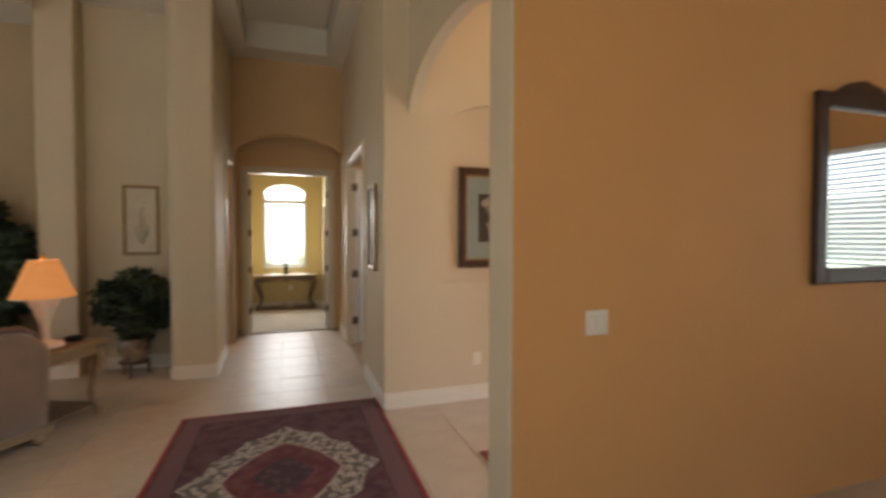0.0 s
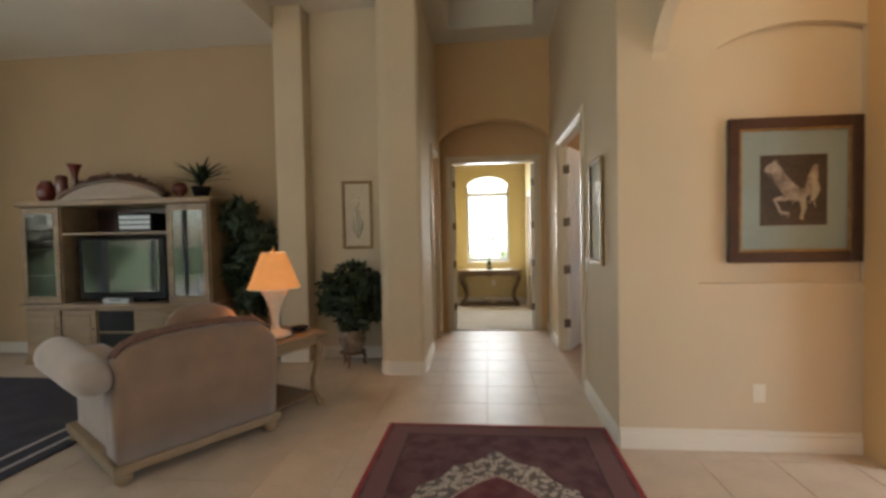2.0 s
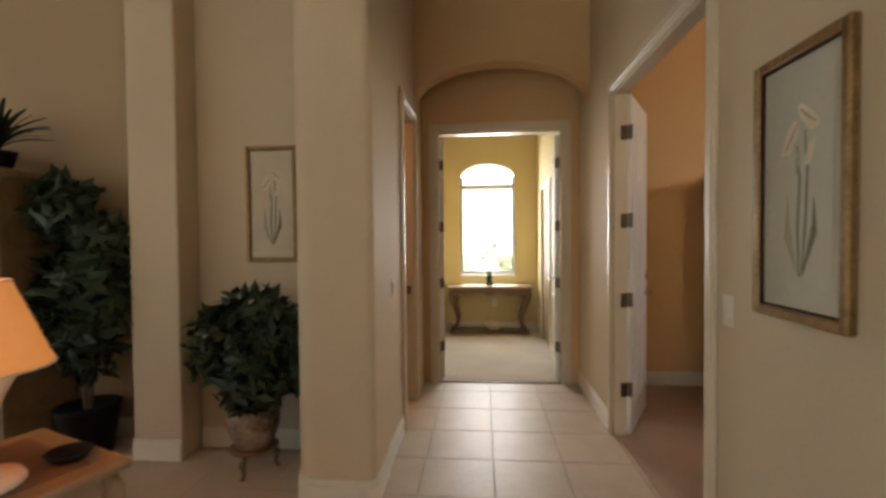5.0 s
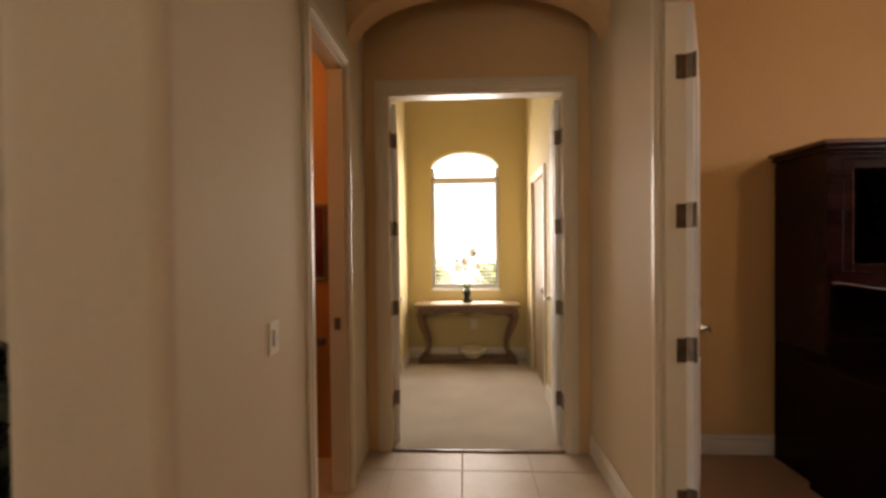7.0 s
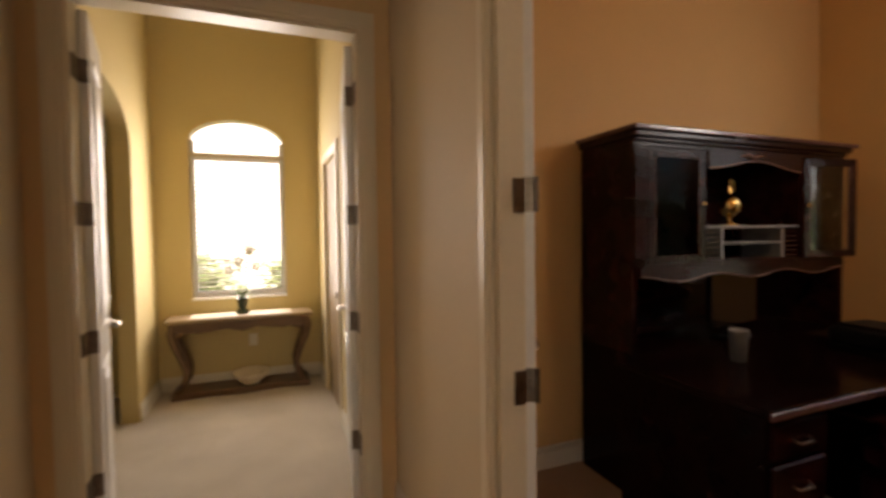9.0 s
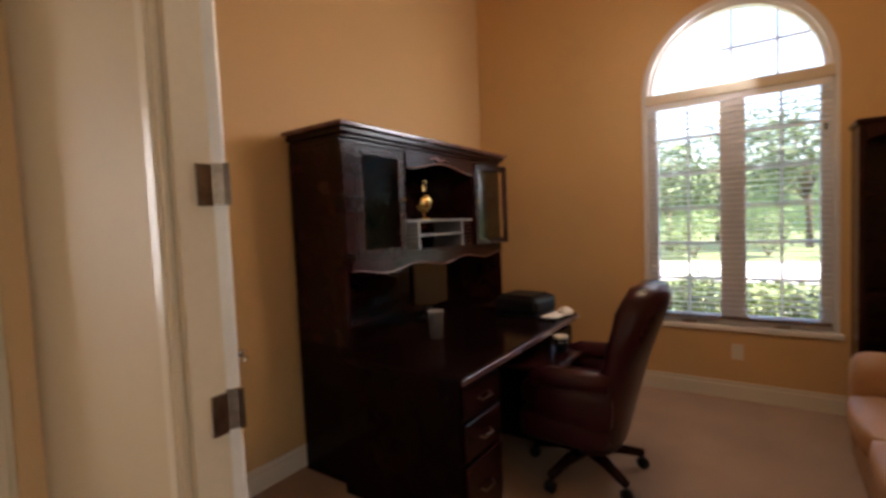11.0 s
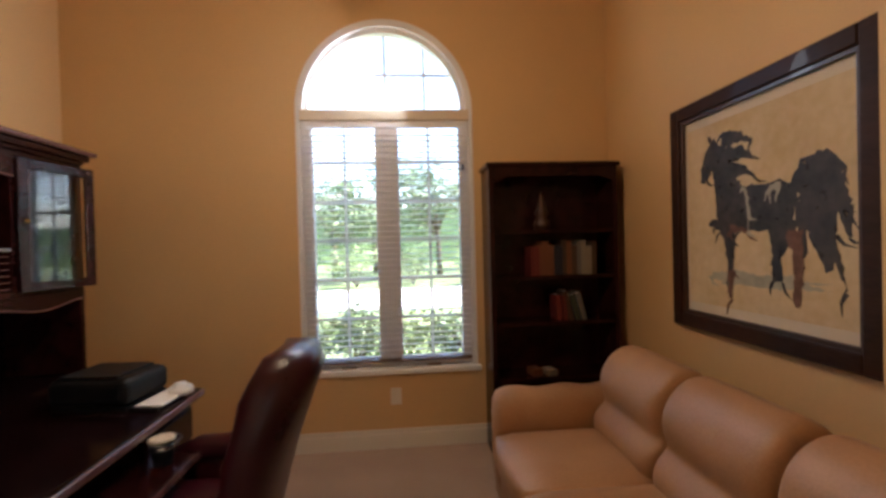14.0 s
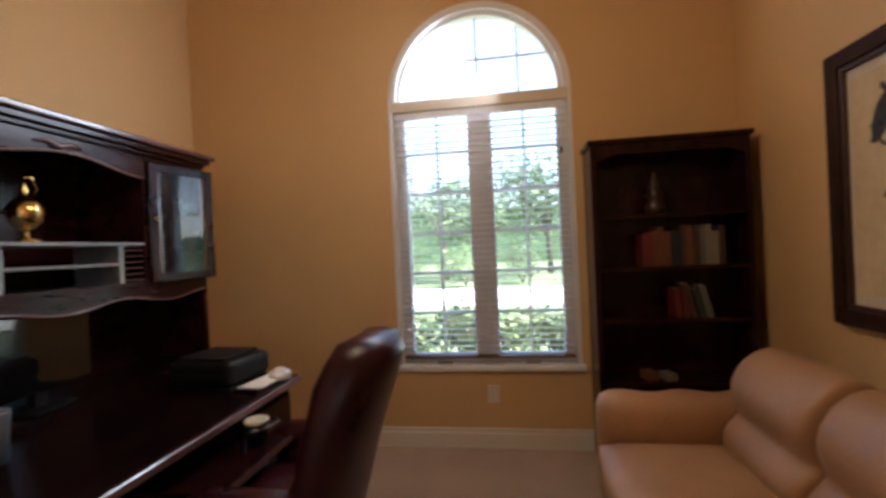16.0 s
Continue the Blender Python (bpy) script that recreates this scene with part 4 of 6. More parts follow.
# wide armchair: back along its x, facing its +y
ch = thing("armchair", "wide rose-beige upholstered armchair with rolled arms and carved plinth", "armchair", sofa_m)
bm = bmesh.new()
W, D = 1.02, 1.05
rows = []
for i in range(15):
    u = i / 14
    x = 0.02 + (W - 0.04) * u
    top = 0.80 + 0.035 * math.sin(math.pi * u) - 0.07 * max(0, (abs(2 * u - 1) - 0.72) / 0.28) ** 2
    rows.append([(x, 0.02, 0.13), (x, 0.0, 0.45), (x, -0.015, top - 0.10), (x, 0.01, top - 0.03), (x, 0.07, top), (x, 0.16, top - 0.03), (x, 0.20, top - 0.12), (x, 0.24, 0.45), (x, 0.24, 0.13)])
sweep(bm, rows)
part("backrest", bm, FABRIC, ch, "", True)
part("seat", soft_box(bmesh.new(), 0.22, W - 0.22, 0.22, D - 0.05, 0.14, 0.46), FABRIC_PALE, ch, "", True)
part("seat_cushion", soft_box(bmesh.new(), 0.23, W - 0.23, 0.25, D, 0.46, 0.58, 0.03), FABRIC, ch, "", True)
for s in (0, 1):
    x0, x1, cx = (0.03, 0.22, -0.05) if s == 0 else (W - 0.22, W - 0.03, W - 0.09)
    bm = bmesh.new()
    prism(bm, [(x0 + 0.02, 0.13), (x1 - 0.01, 0.13), (x1 - 0.01, 0.66), (x0 + 0.02, 0.66)], "y", 0.06, D - 0.06)
    part("arm", bm, FABRIC_PALE, ch)
    rows = []
    for k in range(9):
        v = k / 8
        r = 0.115 + 0.012 * v - (0.05 if k in (0, 8) else 0)
        rows.append([(x, 0.02 + (D + 0.04) * v, z) for x, z in roll_profile(cx, 0.625 + 0.01 * v, r)])
    part("arm_roll", sweep(bmesh.new(), rows), FABRIC_PALE, ch, "pale velvet rolled arm", True)
part("plinth", boxed(-0.01, W + 0.01, 0.0, D, 0.07, 0.13, bevel=0.012, segs=2), OAK, ch, "carved washed-oak plinth")
for x, y in ((0.05, 0.06), (W - 0.05, 0.06), (0.05, D - 0.06), (W - 0.05, D - 0.06)):
    part("foot", lathe(bmesh.new(), [(0.0, 0.0), (0.03, 0.0), (0.05, 0.025), (0.05, 0.05), (0.04, 0.072), (0.0, 0.072)], 14, (x, y)), OAK, ch, "", True)
rows = []
for i in range(33):  # a bunched brown scarf laid along the back
    u = i / 32
    x, top = 0.03 + (W - 0.06) * u, 0.812 + 0.035 * math.sin(math.pi * u) - 0.07 * max(0, (abs(2 * u - 1) - 0.72) / 0.28) ** 2
    w, o = 1.3 + 0.28 * math.sin(i * 1.7) * math.sin(i * 0.6), 0.008 * math.sin(i * 1.1)
    rows.append([(x, 0.045 + o, top - 0.008), (x, 0.06 + o, top + 0.014 * w), (x, 0.10, top + 0.022 * w), (x, 0.15 + o, top + 0.008 * w), (x, 0.19, top - 0.03), (x, 0.20, top - 0.09 - 0.04 * w), (x, 0.175, top - 0.06), (x, 0.12, top - 0.02)])
scarf = tagged(link_mesh("throw", sweep(bmesh.new(), rows), FRINGE, True), "bunched brown throw lying along the armchair back", "throw")
scarf.matrix_world = sofa_m
throw = tagged(link_mesh("cushion", soft_box(bmesh.new(), -0.21, 0.21, -0.07, 0.07, -0.2, 0.2, 0.06), FABRIC, True), "rose-beige cushion leaning on the armchair back", "cushion")
throw.matrix_world = sofa_m @ pose(0.66, 0.36, 0.70, -22, 8, 0)

# end table
et = thing("end_table", "washed-oak end table with cabriole legs and inlaid top", "table", Matrix.Translation((-0.19, 5.10, 0)) @ Matrix.Rotation(math.atan2(0.58, 0.23), 4, "Z"))
L, B, TZ = 0.62, 0.60, 0.62
part("tabletop", boxed(-0.02, L + 0.02, -0.02, B + 0.02, TZ - 0.035, TZ, bevel=0.012, segs=3), OAK, et)
part("inlay", boxed(0.07, L - 0.07, 0.07, B - 0.07, TZ, TZ + 0.003, bevel=0.001), OAK_DARK, et, "brown inlaid panel")
for a, b, c, d in ((0.06, L - 0.06, 0.02, 0.04), (0.06, L - 0.06, B - 0.04, B - 0.02), (0.02, 0.04, 0.06, B - 0.06), (L - 0.04, L - 0.02, 0.06, B - 0.06)):
    part("apron", boxed(a, b, c, d, TZ - 0.11, TZ - 0.036, bevel=0.004), OAK, et)
part("lower_shelf", boxed(0.06, L - 0.06, 0.06, B - 0.06, 0.09, 0.115, bevel=0.006), OAK_DARK, et)
for x, y, sx, sy in ((0.05, 0.05, -1, -1), (L - 0.05, 0.05, 1, -1), (0.05, B - 0.05, -1, 1), (L - 0.05, B - 0.05, 1, 1)):
    path = [(x + sx * o, y + sy * o, z) for o, z in ((0.0, TZ - 0.036), (0.022, 0.52), (0.024, 0.44), (0.004, 0.32), (-0.018, 0.22), (-0.016, 0.13), (0.006, 0.05), (0.024, 0.012), (0.026, 0.0))]
    part("leg", tube(bmesh.new(), path, [0.036, 0.042, 0.036, 0.026, 0.022, 0.021, 0.024, 0.032, 0.026], 8), OAK, et, "", True)
tl = thing("table_lamp", "lit table lamp with peach empire shade and pale carved base", "lamp", pose(-0.27, 5.45, TZ + 0.003))
part("base", lathe(bmesh.new(), [(0, 0), (0.115, 0), (0.12, 0.012), (0.11, 0.03), (0.07, 0.042), (0.035, 0.06), (0.026, 0.10), (0.03, 0.16), (0.045, 0.22), (0.07, 0.29), (0.105, 0.36), (0.11, 0.375), (0.05, 0.39), (0.0, 0.392)], 20), IVORY, tl, "", True)
part("stem", tube(bmesh.new(), [(0, 0, 0.39), (0, 0, 0.68)], 0.007), BRASS, tl)
part("finial", lathe(bmesh.new(), [(0, 0.68), (0.02, 0.684), (0.008, 0.695), (0.014, 0.71), (0.0, 0.722)], 12), BRASS, tl, "brass finial", True)
sh = bmesh.new()
sweep(sh, [[((r * math.cos(2 * math.pi * i / 40)), (r * math.sin(2 * math.pi * i / 40)), z) for i in range(40)] for r, z in ((0.20, 0.385), (0.174, 0.45), (0.145, 0.53), (0.118, 0.60), (0.092, 0.665), (0.089, 0.665), (0.115, 0.60), (0.142, 0.53), (0.171, 0.45), (0.197, 0.385), (0.20, 0.385))], True, False)
part("shade", sh, SHADE_CLOTH, tl, "glowing peach cloth shade", True)
for z, r in ((0.385, 0.201), (0.665, 0.093)):
    part("shade_trim", tube(bmesh.new(), [(r * math.cos(2 * math.pi * i / 24), r * math.sin(2 * math.pi * i / 24), z) for i in range(25)], 0.004, 6), MAT_CREAM, tl, "", True)
ash = tagged(link_mesh("dish", lathe(bmesh.new(), [(0, 0), (0.05, 0), (0.075, 0.03), (0.07, 0.03), (0.045, 0.008), (0, 0.008)], 18), BLACK, True), "small dark dish on the end table", "dish")
ash.matrix_world = pose(-0.16, 5.66, TZ + 0.003)


def potted(name, m, label, pot_profile, pot_mat, blobs, n, size, mat, seed, stems=6, pot_label=""):
    t = thing(name, label, "plant", m)
    part("pot", lathe(bmesh.new(), pot_profile, 22), pot_mat, t, pot_label, True)
    z = max(p[1] for p in pot_profile)
    bm = bmesh.new()
    for k in range(stems):
        c = blobs[k % len(blobs)][0]
        tube(bm, [(0.02 * math.cos(k), 0.02 * math.sin(k), z - 0.05), (c[0] * 0.5, c[1] * 0.5, (z + c[2]) / 2), c], [0.012, 0.009, 0.005], 6)
    part("stem", bm, BARK, t)
    leaf_cloud("foliage", blobs, n, size, mat, t, seed)
    return t


POT = surface("brown_white_painted_pot", (0.06, 0.03, 0.02), (0.40, 0.33, 0.26), scale=9, fine=30, bump=0.1, rough=0.3, coat=0.3)
ps = thing("plant_stand", "low dark wooden plant stand with three turned legs", "stand", pose(-0.06, 6.80, 0))
part("top", lathe(bmesh.new(), [(0, 0.135), (0.135, 0.135), (0.145, 0.145), (0.14, 0.155), (0, 0.155)], 22), OAK_DARK, ps, "", True)
for k in range(3):
    a = 2.09 * k + 0.5
    part("leg", tube(bmesh.new(), [(0.10 * math.cos(a), 0.10 * math.sin(a), 0.136), (0.135 * math.cos(a), 0.135 * math.sin(a), 0.09), (0.12 * math.cos(a), 0.12 * math.sin(a), 0.03), (0.14 * math.cos(a), 0.14 * math.sin(a), 0.0)], [0.016, 0.02, 0.012, 0.016], 8), OAK_DARK, ps, "", True)
potted("potted_plant", pose(-0.06, 6.80, 0.155), "dense dark-leaved plant in a painted pot on a stand", [(0, 0), (0.09, 0), (0.10, 0.015), (0.135, 0.07), (0.155, 0.14), (0.15, 0.20), (0.135, 0.225), (0.155, 0.245), (0.14, 0.245), (0.12, 0.21), (0, 0.20)], POT,
       [((0, 0, 0.55), (0.28, 0.22, 0.24)), ((-0.22, -0.02, 0.68), (0.16, 0.15, 0.18)), ((0.2, 0, 0.70), (0.17, 0.15, 0.18)), ((0, 0, 0.84), (0.22, 0.17, 0.13)), ((0.05, -0.1, 0.36), (0.2, 0.14, 0.15)), ((0.3, -0.03, 0.50), (0.1, 0.1, 0.18)), ((-0.27, -0.03, 0.50), (0.08, 0.1, 0.13))], 1500, 0.055, LEAF_DARK, 5)

# media cabinet
EC0, EC1, EF, EB = -3.86, -1.57, 6.64, 7.17
ec = thing("media_cabinet", "whitewashed oak media cabinet with glazed doors and arched crest", "cabinet")
part("plinth", boxed(EC0, EC1, EF, EB, 0.0, 0.09, bevel=0.008), OAK, ec)
part("lower_body", boxed(EC0 + 0.02, EC1 - 0.02, EF + 0.03, EB, 0.09, 0.66), OAK, ec)
part("deck", boxed(EC0 - 0.02, EC1 + 0.02, EF - 0.02, EB, 0.66, 0.70, bevel=0.01, segs=2), OAK, ec)
n = 5
for k in range(n):
    a = EC0 + 0.05 + k * (EC1 - EC0 - 0.1) / n
    b = a + (EC1 - EC0 - 0.1) / n - 0.02
    if k == 2:
        # Black sheet on the solid body draws the shade of an open bay.
        part("bay_shade_panel", boxed(a, b, EF + 0.022, EF + 0.034, 0.14, 0.62), BLACK, ec, "black panel standing for a shaded open bay")
        part("bay_shelf", boxed(a, b, EF + 0.015, EF + 0.022, 0.37, 0.39), OAK, ec)
        continue
    d = part("door", boxed(a, b, EF + 0.008, EF + 0.03, 0.13, 0.63, bevel=0.004), OAK, ec)
    part("door_panel", boxed(a + 0.06, b - 0.06, EF, EF + 0.008, 0.19, 0.57, bevel=0.004), OAK, d)
    part("knob", lathe(bmesh.new(), [(0, 0), (0.012, 0), (0.014, 0.012), (0, 0.018)], 10), STEEL, d, "", True).matrix_basis = pose(b - 0.03, EF + 0.008, 0.42, 90)
X1, X2 = EC0 + 0.50, EC1 - 0.50
for a, b in ((EC0, EC0 + 0.03), (X1 - 0.015, X1 + 0.015), (X2 - 0.015, X2 + 0.015), (EC1 - 0.03, EC1)):
    part("side_panel", boxed(a, b, EF + 0.03, EB - 0.02, 0.70, 1.80), OAK, ec)
# Dark brown instead of oak puts the interior's shade into the colour.
part("back_panel", boxed(EC0, EC1, EB - 0.018, EB, 0.70, 1.80), FRAME_BROWN, ec)
part("top", boxed(EC0 - 0.03, EC1 + 0.03, EF - 0.02, EB, 1.80, 1.865, bevel=0.018, segs=3), OAK, ec)
part("shelf", boxed(X1 + 0.015, X2 - 0.015, EF + 0.04, EB - 0.02, 1.475, 1.50), OAK, ec)
for a, b in ((EC0 + 0.02, X1), (X2, EC1 - 0.02)):
    d = part("glass_door", bmesh.new(), OAK, ec)
    bm = bmesh.new()
    for p, q, r, s in ((a, a + 0.065, 0.71, 1.79), (b - 0.065, b, 0.71, 1.79), (a + 0.065, b - 0.065, 0.71, 0.785), (a + 0.065, b - 0.065, 1.72, 1.79)):
        box(bm, p, q, EF + 0.005, EF + 0.028, r, s, bevel=0.004)
    bm.to_mesh(d.data)
    bm.free()
    part("glass", boxed(a + 0.065, b - 0.065, EF + 0.014, EF + 0.018, 0.785, 1.72), TINTED, d, "grey-tinted reflecting glass").visible_shadow = False
    part("knob", lathe(bmesh.new(), [(0, 0), (0.012, 0), (0.014, 0.012), (0, 0.018)], 10), STEEL, d, "", True).matrix_basis = pose(b - 0.03 if a < -3 else a + 0.03, EF + 0.005, 1.25, 90)
    for z in (1.02, 1.30, 1.54):
        part("glass_shelf", boxed(a + 0.03, b - 0.03, EF + 0.05, EB - 0.03, z, z + 0.008), OAK_DARK, ec)
CX = (EC0 + EC1) / 2
bm = bmesh.new()
rows = []
for i in range(25):
    s = -1 + 2 * i / 24
    zt = 1.885 + 0.175 * math.cos(s * math.pi / 2) ** 0.8 - 0.02 * abs(s)
    rows.append([(CX + 0.62 * s, EF, 1.866), (CX + 0.62 * s, EF, zt), (CX + 0.62 * s, EF + 0.04, zt), (CX + 0.62 * s, EF + 0.04, 1.866)])
part("crest", sweep(bm, rows), OAK, ec, "arched crest panel")
part("crest_moulding", tube(bmesh.new(), [(CX + 0.64 * (-1 + 2 * i / 24), EF, 1.89 + 0.18 * math.cos((-1 + 2 * i / 24) * math.pi / 2) ** 0.8) for i in range(25)], 0.022, 8), OAK_DARK, ec, "brown carved crest moulding", True)
gl = thing("dried_garland", "dried brown leaf garland draped over the cabinet crest", "garland")
bm = tube(bmesh.new(), [(CX + 0.62 * (-1 + i / 10), EF + 0.08, 1.90 + 0.20 * math.cos((-1 + i / 10) * math.pi / 2) ** 0.8 + 0.012 * math.sin(i * 1.9)) for i in range(21)], [0.014 + 0.006 * (i % 3) for i in range(21)], 7)
part("vine", bm, BARK, gl, "", True)
leaf_cloud("leaves", [((CX + 0.60 * (-1 + i / 7), EF + 0.07, 1.915 + 0.20 * math.cos((-1 + i / 7) * math.pi / 2) ** 0.8), (0.07, 0.05, 0.04)) for i in range(15)], 420, 0.035, FRINGE, gl, 21)
tv = thing("television", "black television with glossy screen showing window reflections", "television", pose(-2.72, 6.85, 0.70))
part("housing", boxed(-0.53, 0.53, -0.08, 0.22, 0.03, 0.74, bevel=0.02, segs=2), BLACK, tv)
part("screen", boxed(-0.47, 0.47, -0.092, -0.082, 0.12, 0.71, bevel=0.004), GLOSS_BLACK, tv, "glossy dark screen")
part("foot", boxed(-0.3, 0.3, -0.06, 0.15, 0.0, 0.03), BLACK, tv)
vcr = thing("disc_player", "silver disc player on the media cabinet deck", "player", pose(-2.72, 6.70, 0.70))
part("housing", boxed(-0.16, 0.16, -0.03, 0.04, 0.0, 0.06, bevel=0.004), SILVER, vcr)
part("tray", boxed(-0.07, 0.07, -0.034, -0.03, 0.03, 0.042), BLACK, vcr)
rcv = thing("receiver", "silver and black receiver on the upper shelf", "receiver", pose(-2.48, 6.80, 1.50))
part("housing", boxed(-0.2, 0.2, -0.1, 0.2, 0.0, 0.21, bevel=0.005), BLACK, rcv)
for z in (0.03, 0.085, 0.14):
    part("faceplate", boxed(-0.185, 0.185, -0.108, -0.1, z, z + 0.04, bevel=0.002), SILVER, rcv)
for k, (x, h, r) in enumerate(((-3.70, 0.25, 0.10), (-3.50, 0.31, 0.065), (-3.33, 0.43, 0.07))):
    v = tagged(link_mesh("vase", lathe(bmesh.new(), [(0, 0), (r * 0.6, 0), (r * (1.0 if k < 2 else 0.45), h * 0.35), (r * (0.9 if k < 2 else 0.4), h * 0.7), (r * (0.5 if k == 0 else 0.9), h * 0.95), (r * (0.6 if k < 2 else 1.15), h), (r * 0.4, h - 0.005), (0, h * 0.8)], 18), RED_GLASS, True), ("squat dark red ceramic vase on the media cabinet", "plain dark red ceramic vase on the media cabinet", "tall flared dark red vase on the media cabinet")[k], "vase", "vases on the cabinet")
    v.matrix_world = pose(x, 6.85, 1.865)
orn = tagged(link_mesh("ornament", lathe(bmesh.new(), [(0, 0), (0.05, 0), (0.03, 0.02), (0.075, 0.07), (0.08, 0.12), (0.05, 0.17), (0, 0.18)], 16), RED_GLASS, True), "round dark red ornament on the media cabinet", "ornament")
orn.matrix_world = pose(-2.0, 6.80, 1.865)


def spiky(name, m, label, pot_profile, pot_mat, n, length, width, seed, mat, up=0.5):
    """A plant of long arching blades."""
    rng = random.Random(seed)
    t = thing(name, label, "plant", m)
    part("pot", lathe(bmesh.new(), pot_profile, 18), pot_mat, t, "", True)
    z0 = max(p[1] for p in pot_profile)
    bm = bmesh.new()
    for k in range(n):
        a, l, e = rng.uniform(0, 6.28), length * rng.uniform(0.6, 1.1), rng.uniform(0.2, 1.3) * up
        pts = []
        for i in range(6):
            s = i / 5
            r = l * s * math.cos(e) * (0.5 + 0.5 * s)
            z = z0 + l * (s * math.sin(e + 0.5) - 0.45 * s * s * math.cos(e))
            pts.append((r, z, width * math.sin(math.pi * (0.12 + 0.88 * (1 - s))) + 0.002))
        ca, sa = math.cos(a), math.sin(a)
        sweep(bm, [[(r * ca - w * sa, r * sa + w * ca, z), (r * ca, r * sa, z - w * 0.4), (r * ca + w * sa, r * sa - w * ca, z)] for r, z, w in pts], False, False)
    part("foliage", bm, mat, t)
    return t


spiky("potted_plant", pose(-1.78, 6.85, 1.865), "small spiky green plant in a dark pot", [(0, 0), (0.07, 0), (0.10, 0.11), (0.105, 0.13), (0.09, 0.13), (0, 0.11)], BLACK, 46, 0.38, 0.014, 3, LEAF_DARK, 0.9)
pf = potted("floor_plant", pose(-1.27, 6.93, 0), "tall dark-leaved plant on the floor beside the cabinet", [(0, 0), (0.13, 0), (0.18, 0.3), (0.19, 0.33), (0.16, 0.33), (0, 0.3)], BLACK,
            [((-0.08, -0.05, 1.62), (0.22, 0.16, 0.24)), ((0.1, -0.02, 1.35), (0.24, 0.16, 0.26)), ((0.16, -0.05, 1.05), (0.2, 0.15, 0.25)), ((-0.1, -0.03, 1.1), (0.18, 0.15, 0.3)), ((0.02, -0.02, 0.75), (0.2, 0.14, 0.25))], 1500, 0.075, LEAF_DARK, 9)

# rugs
RUG = (1.46, 4.13, 0.78, 1.155)
rug = tagged(link_mesh("rug", boxed(-RUG[2], RUG[2], -RUG[3], RUG[3], 0, 0.010, bevel=0.004, segs=2), persian("persian_weave", RUG[2], RUG[3])), "persian rug with plum field and pale scalloped medallion", "rug")
rug.matrix_world = pose(RUG[0], RUG[1], 0.001)
mat2 = tagged(link_mesh("rug", boxed(-0.5, 0.5, -0.33, 0.33, 0, 0.010, bevel=0.004, segs=2), persian("small_persian_weave", 0.5, 0.33)), "small dark patterned rug on the foyer tiles", "rug")
mat2.matrix_world = pose(3.22, 3.70, 0.001)
NAVY = surface("dark_navy_pile", (0.018, 0.018, 0.030), (0.05, 0.045, 0.055), scale=4, fine=200, bump=0.8, rough=0.95)
lr = thing("area_rug", "dark navy living room rug with pale stripes", "rug", pose(-2.75, 5.25, 0.001))
part("field", boxed(-1.3, 1.3, -0.95, 0.95, 0, 0.010, bevel=0.004), NAVY, lr)
for o in (0.10, 0.26):
    part("stripe", boxed(1.3 - o - 0.03, 1.3 - o, -0.9, 0.9, 0.010, 0.012), FABRIC_PALE, lr)
    part("stripe", boxed(-1.2, 1.0, -0.95 + o, -0.92 + o, 0.010, 0.012), FABRIC_PALE, lr)


# ---- pictures ----
def picture(name, label, axis, d, s, u0, u1, z0, z1, bar, mat_frame, mat_board, border, mat_print, shapes, thick=0.03, lip=None, glazed=False):
    """A framed picture on a wall at d, facing s along the axis. shapes: (material, [(u, z)...]) in 0..1 of the print."""
    t = thing(name, label, "picture")

    def slab(pname, a0, a1, b0, b1, e0, e1, mat, parent, bevel=0.0, lab=""):
        lo, hi = sorted((d + s * e0, d + s * e1))
        return part(pname, boxed(*((a0, a1, lo, hi) if axis == "y" else (lo, hi, a0, a1)), b0, b1, bevel=bevel), mat, parent, lab)
    for a0, a1, b0, b1, nm in ((u0, u0 + bar, z0, z1, "frame_side"), (u1 - bar, u1, z0, z1, "frame_side"), (u0 + bar, u1 - bar, z0, z0 + bar, "frame_rail"), (u0 + bar, u1 - bar, z1 - bar, z1, "frame_rail")):
        slab(nm, a0, a1, b0, b1, 0.001, thick, mat_frame, t, 0.006)
    lip = lip or mat_frame
    k, w = bar - 0.002, bar * 0.28
    for a0, a1, b0, b1 in ((u0 + k, u0 + k + w, z0 + k, z1 - k), (u1 - k - w, u1 - k, z0 + k, z1 - k), (u0 + k + w, u1 - k - w, z0 + k, z0 + k + w), (u0 + k + w, u1 - k - w, z1 - k - w, z1 - k)):
        slab("frame_lip", a0, a1, b0, b1, 0.012, thick * 0.7, lip, t, 0.002)
    slab("mat_board", u0 + bar, u1 - bar, z0 + bar, z1 - bar, 0.004, 0.010, mat_board, t)
    p0, p1, q0, q1 = u0 + bar + border[0], u1 - bar - border[0], z0 + bar + border[1], z1 - bar - border[1]
    pr = slab("print", p0, p1, q0, q1, 0.010, 0.0115, mat_print, t)
    inks = {}
    for i, (mat, poly) in enumerate(shapes):
        pts = [(p0 + (p1 - p0) * u, q0 + (q1 - q0) * v) for u, v in poly]
        lo, hi = sorted((d + s * 0.0116, d + s * (0.0119 + 0.00004 * i)))
        prism(inks.setdefault(mat, bmesh.new()) if mat not in inks else inks[mat], pts, axis, lo, hi)
    for mat, bm in inks.items():
        tagged(part("painted_shape", bm, mat, pr), kind="stuff")
    if glazed:
        slab("glass", u0 + bar, u1 - bar, z0 + bar, z1 - bar, 0.0145, 0.016, PANE, t).visible_shadow = False
    return t


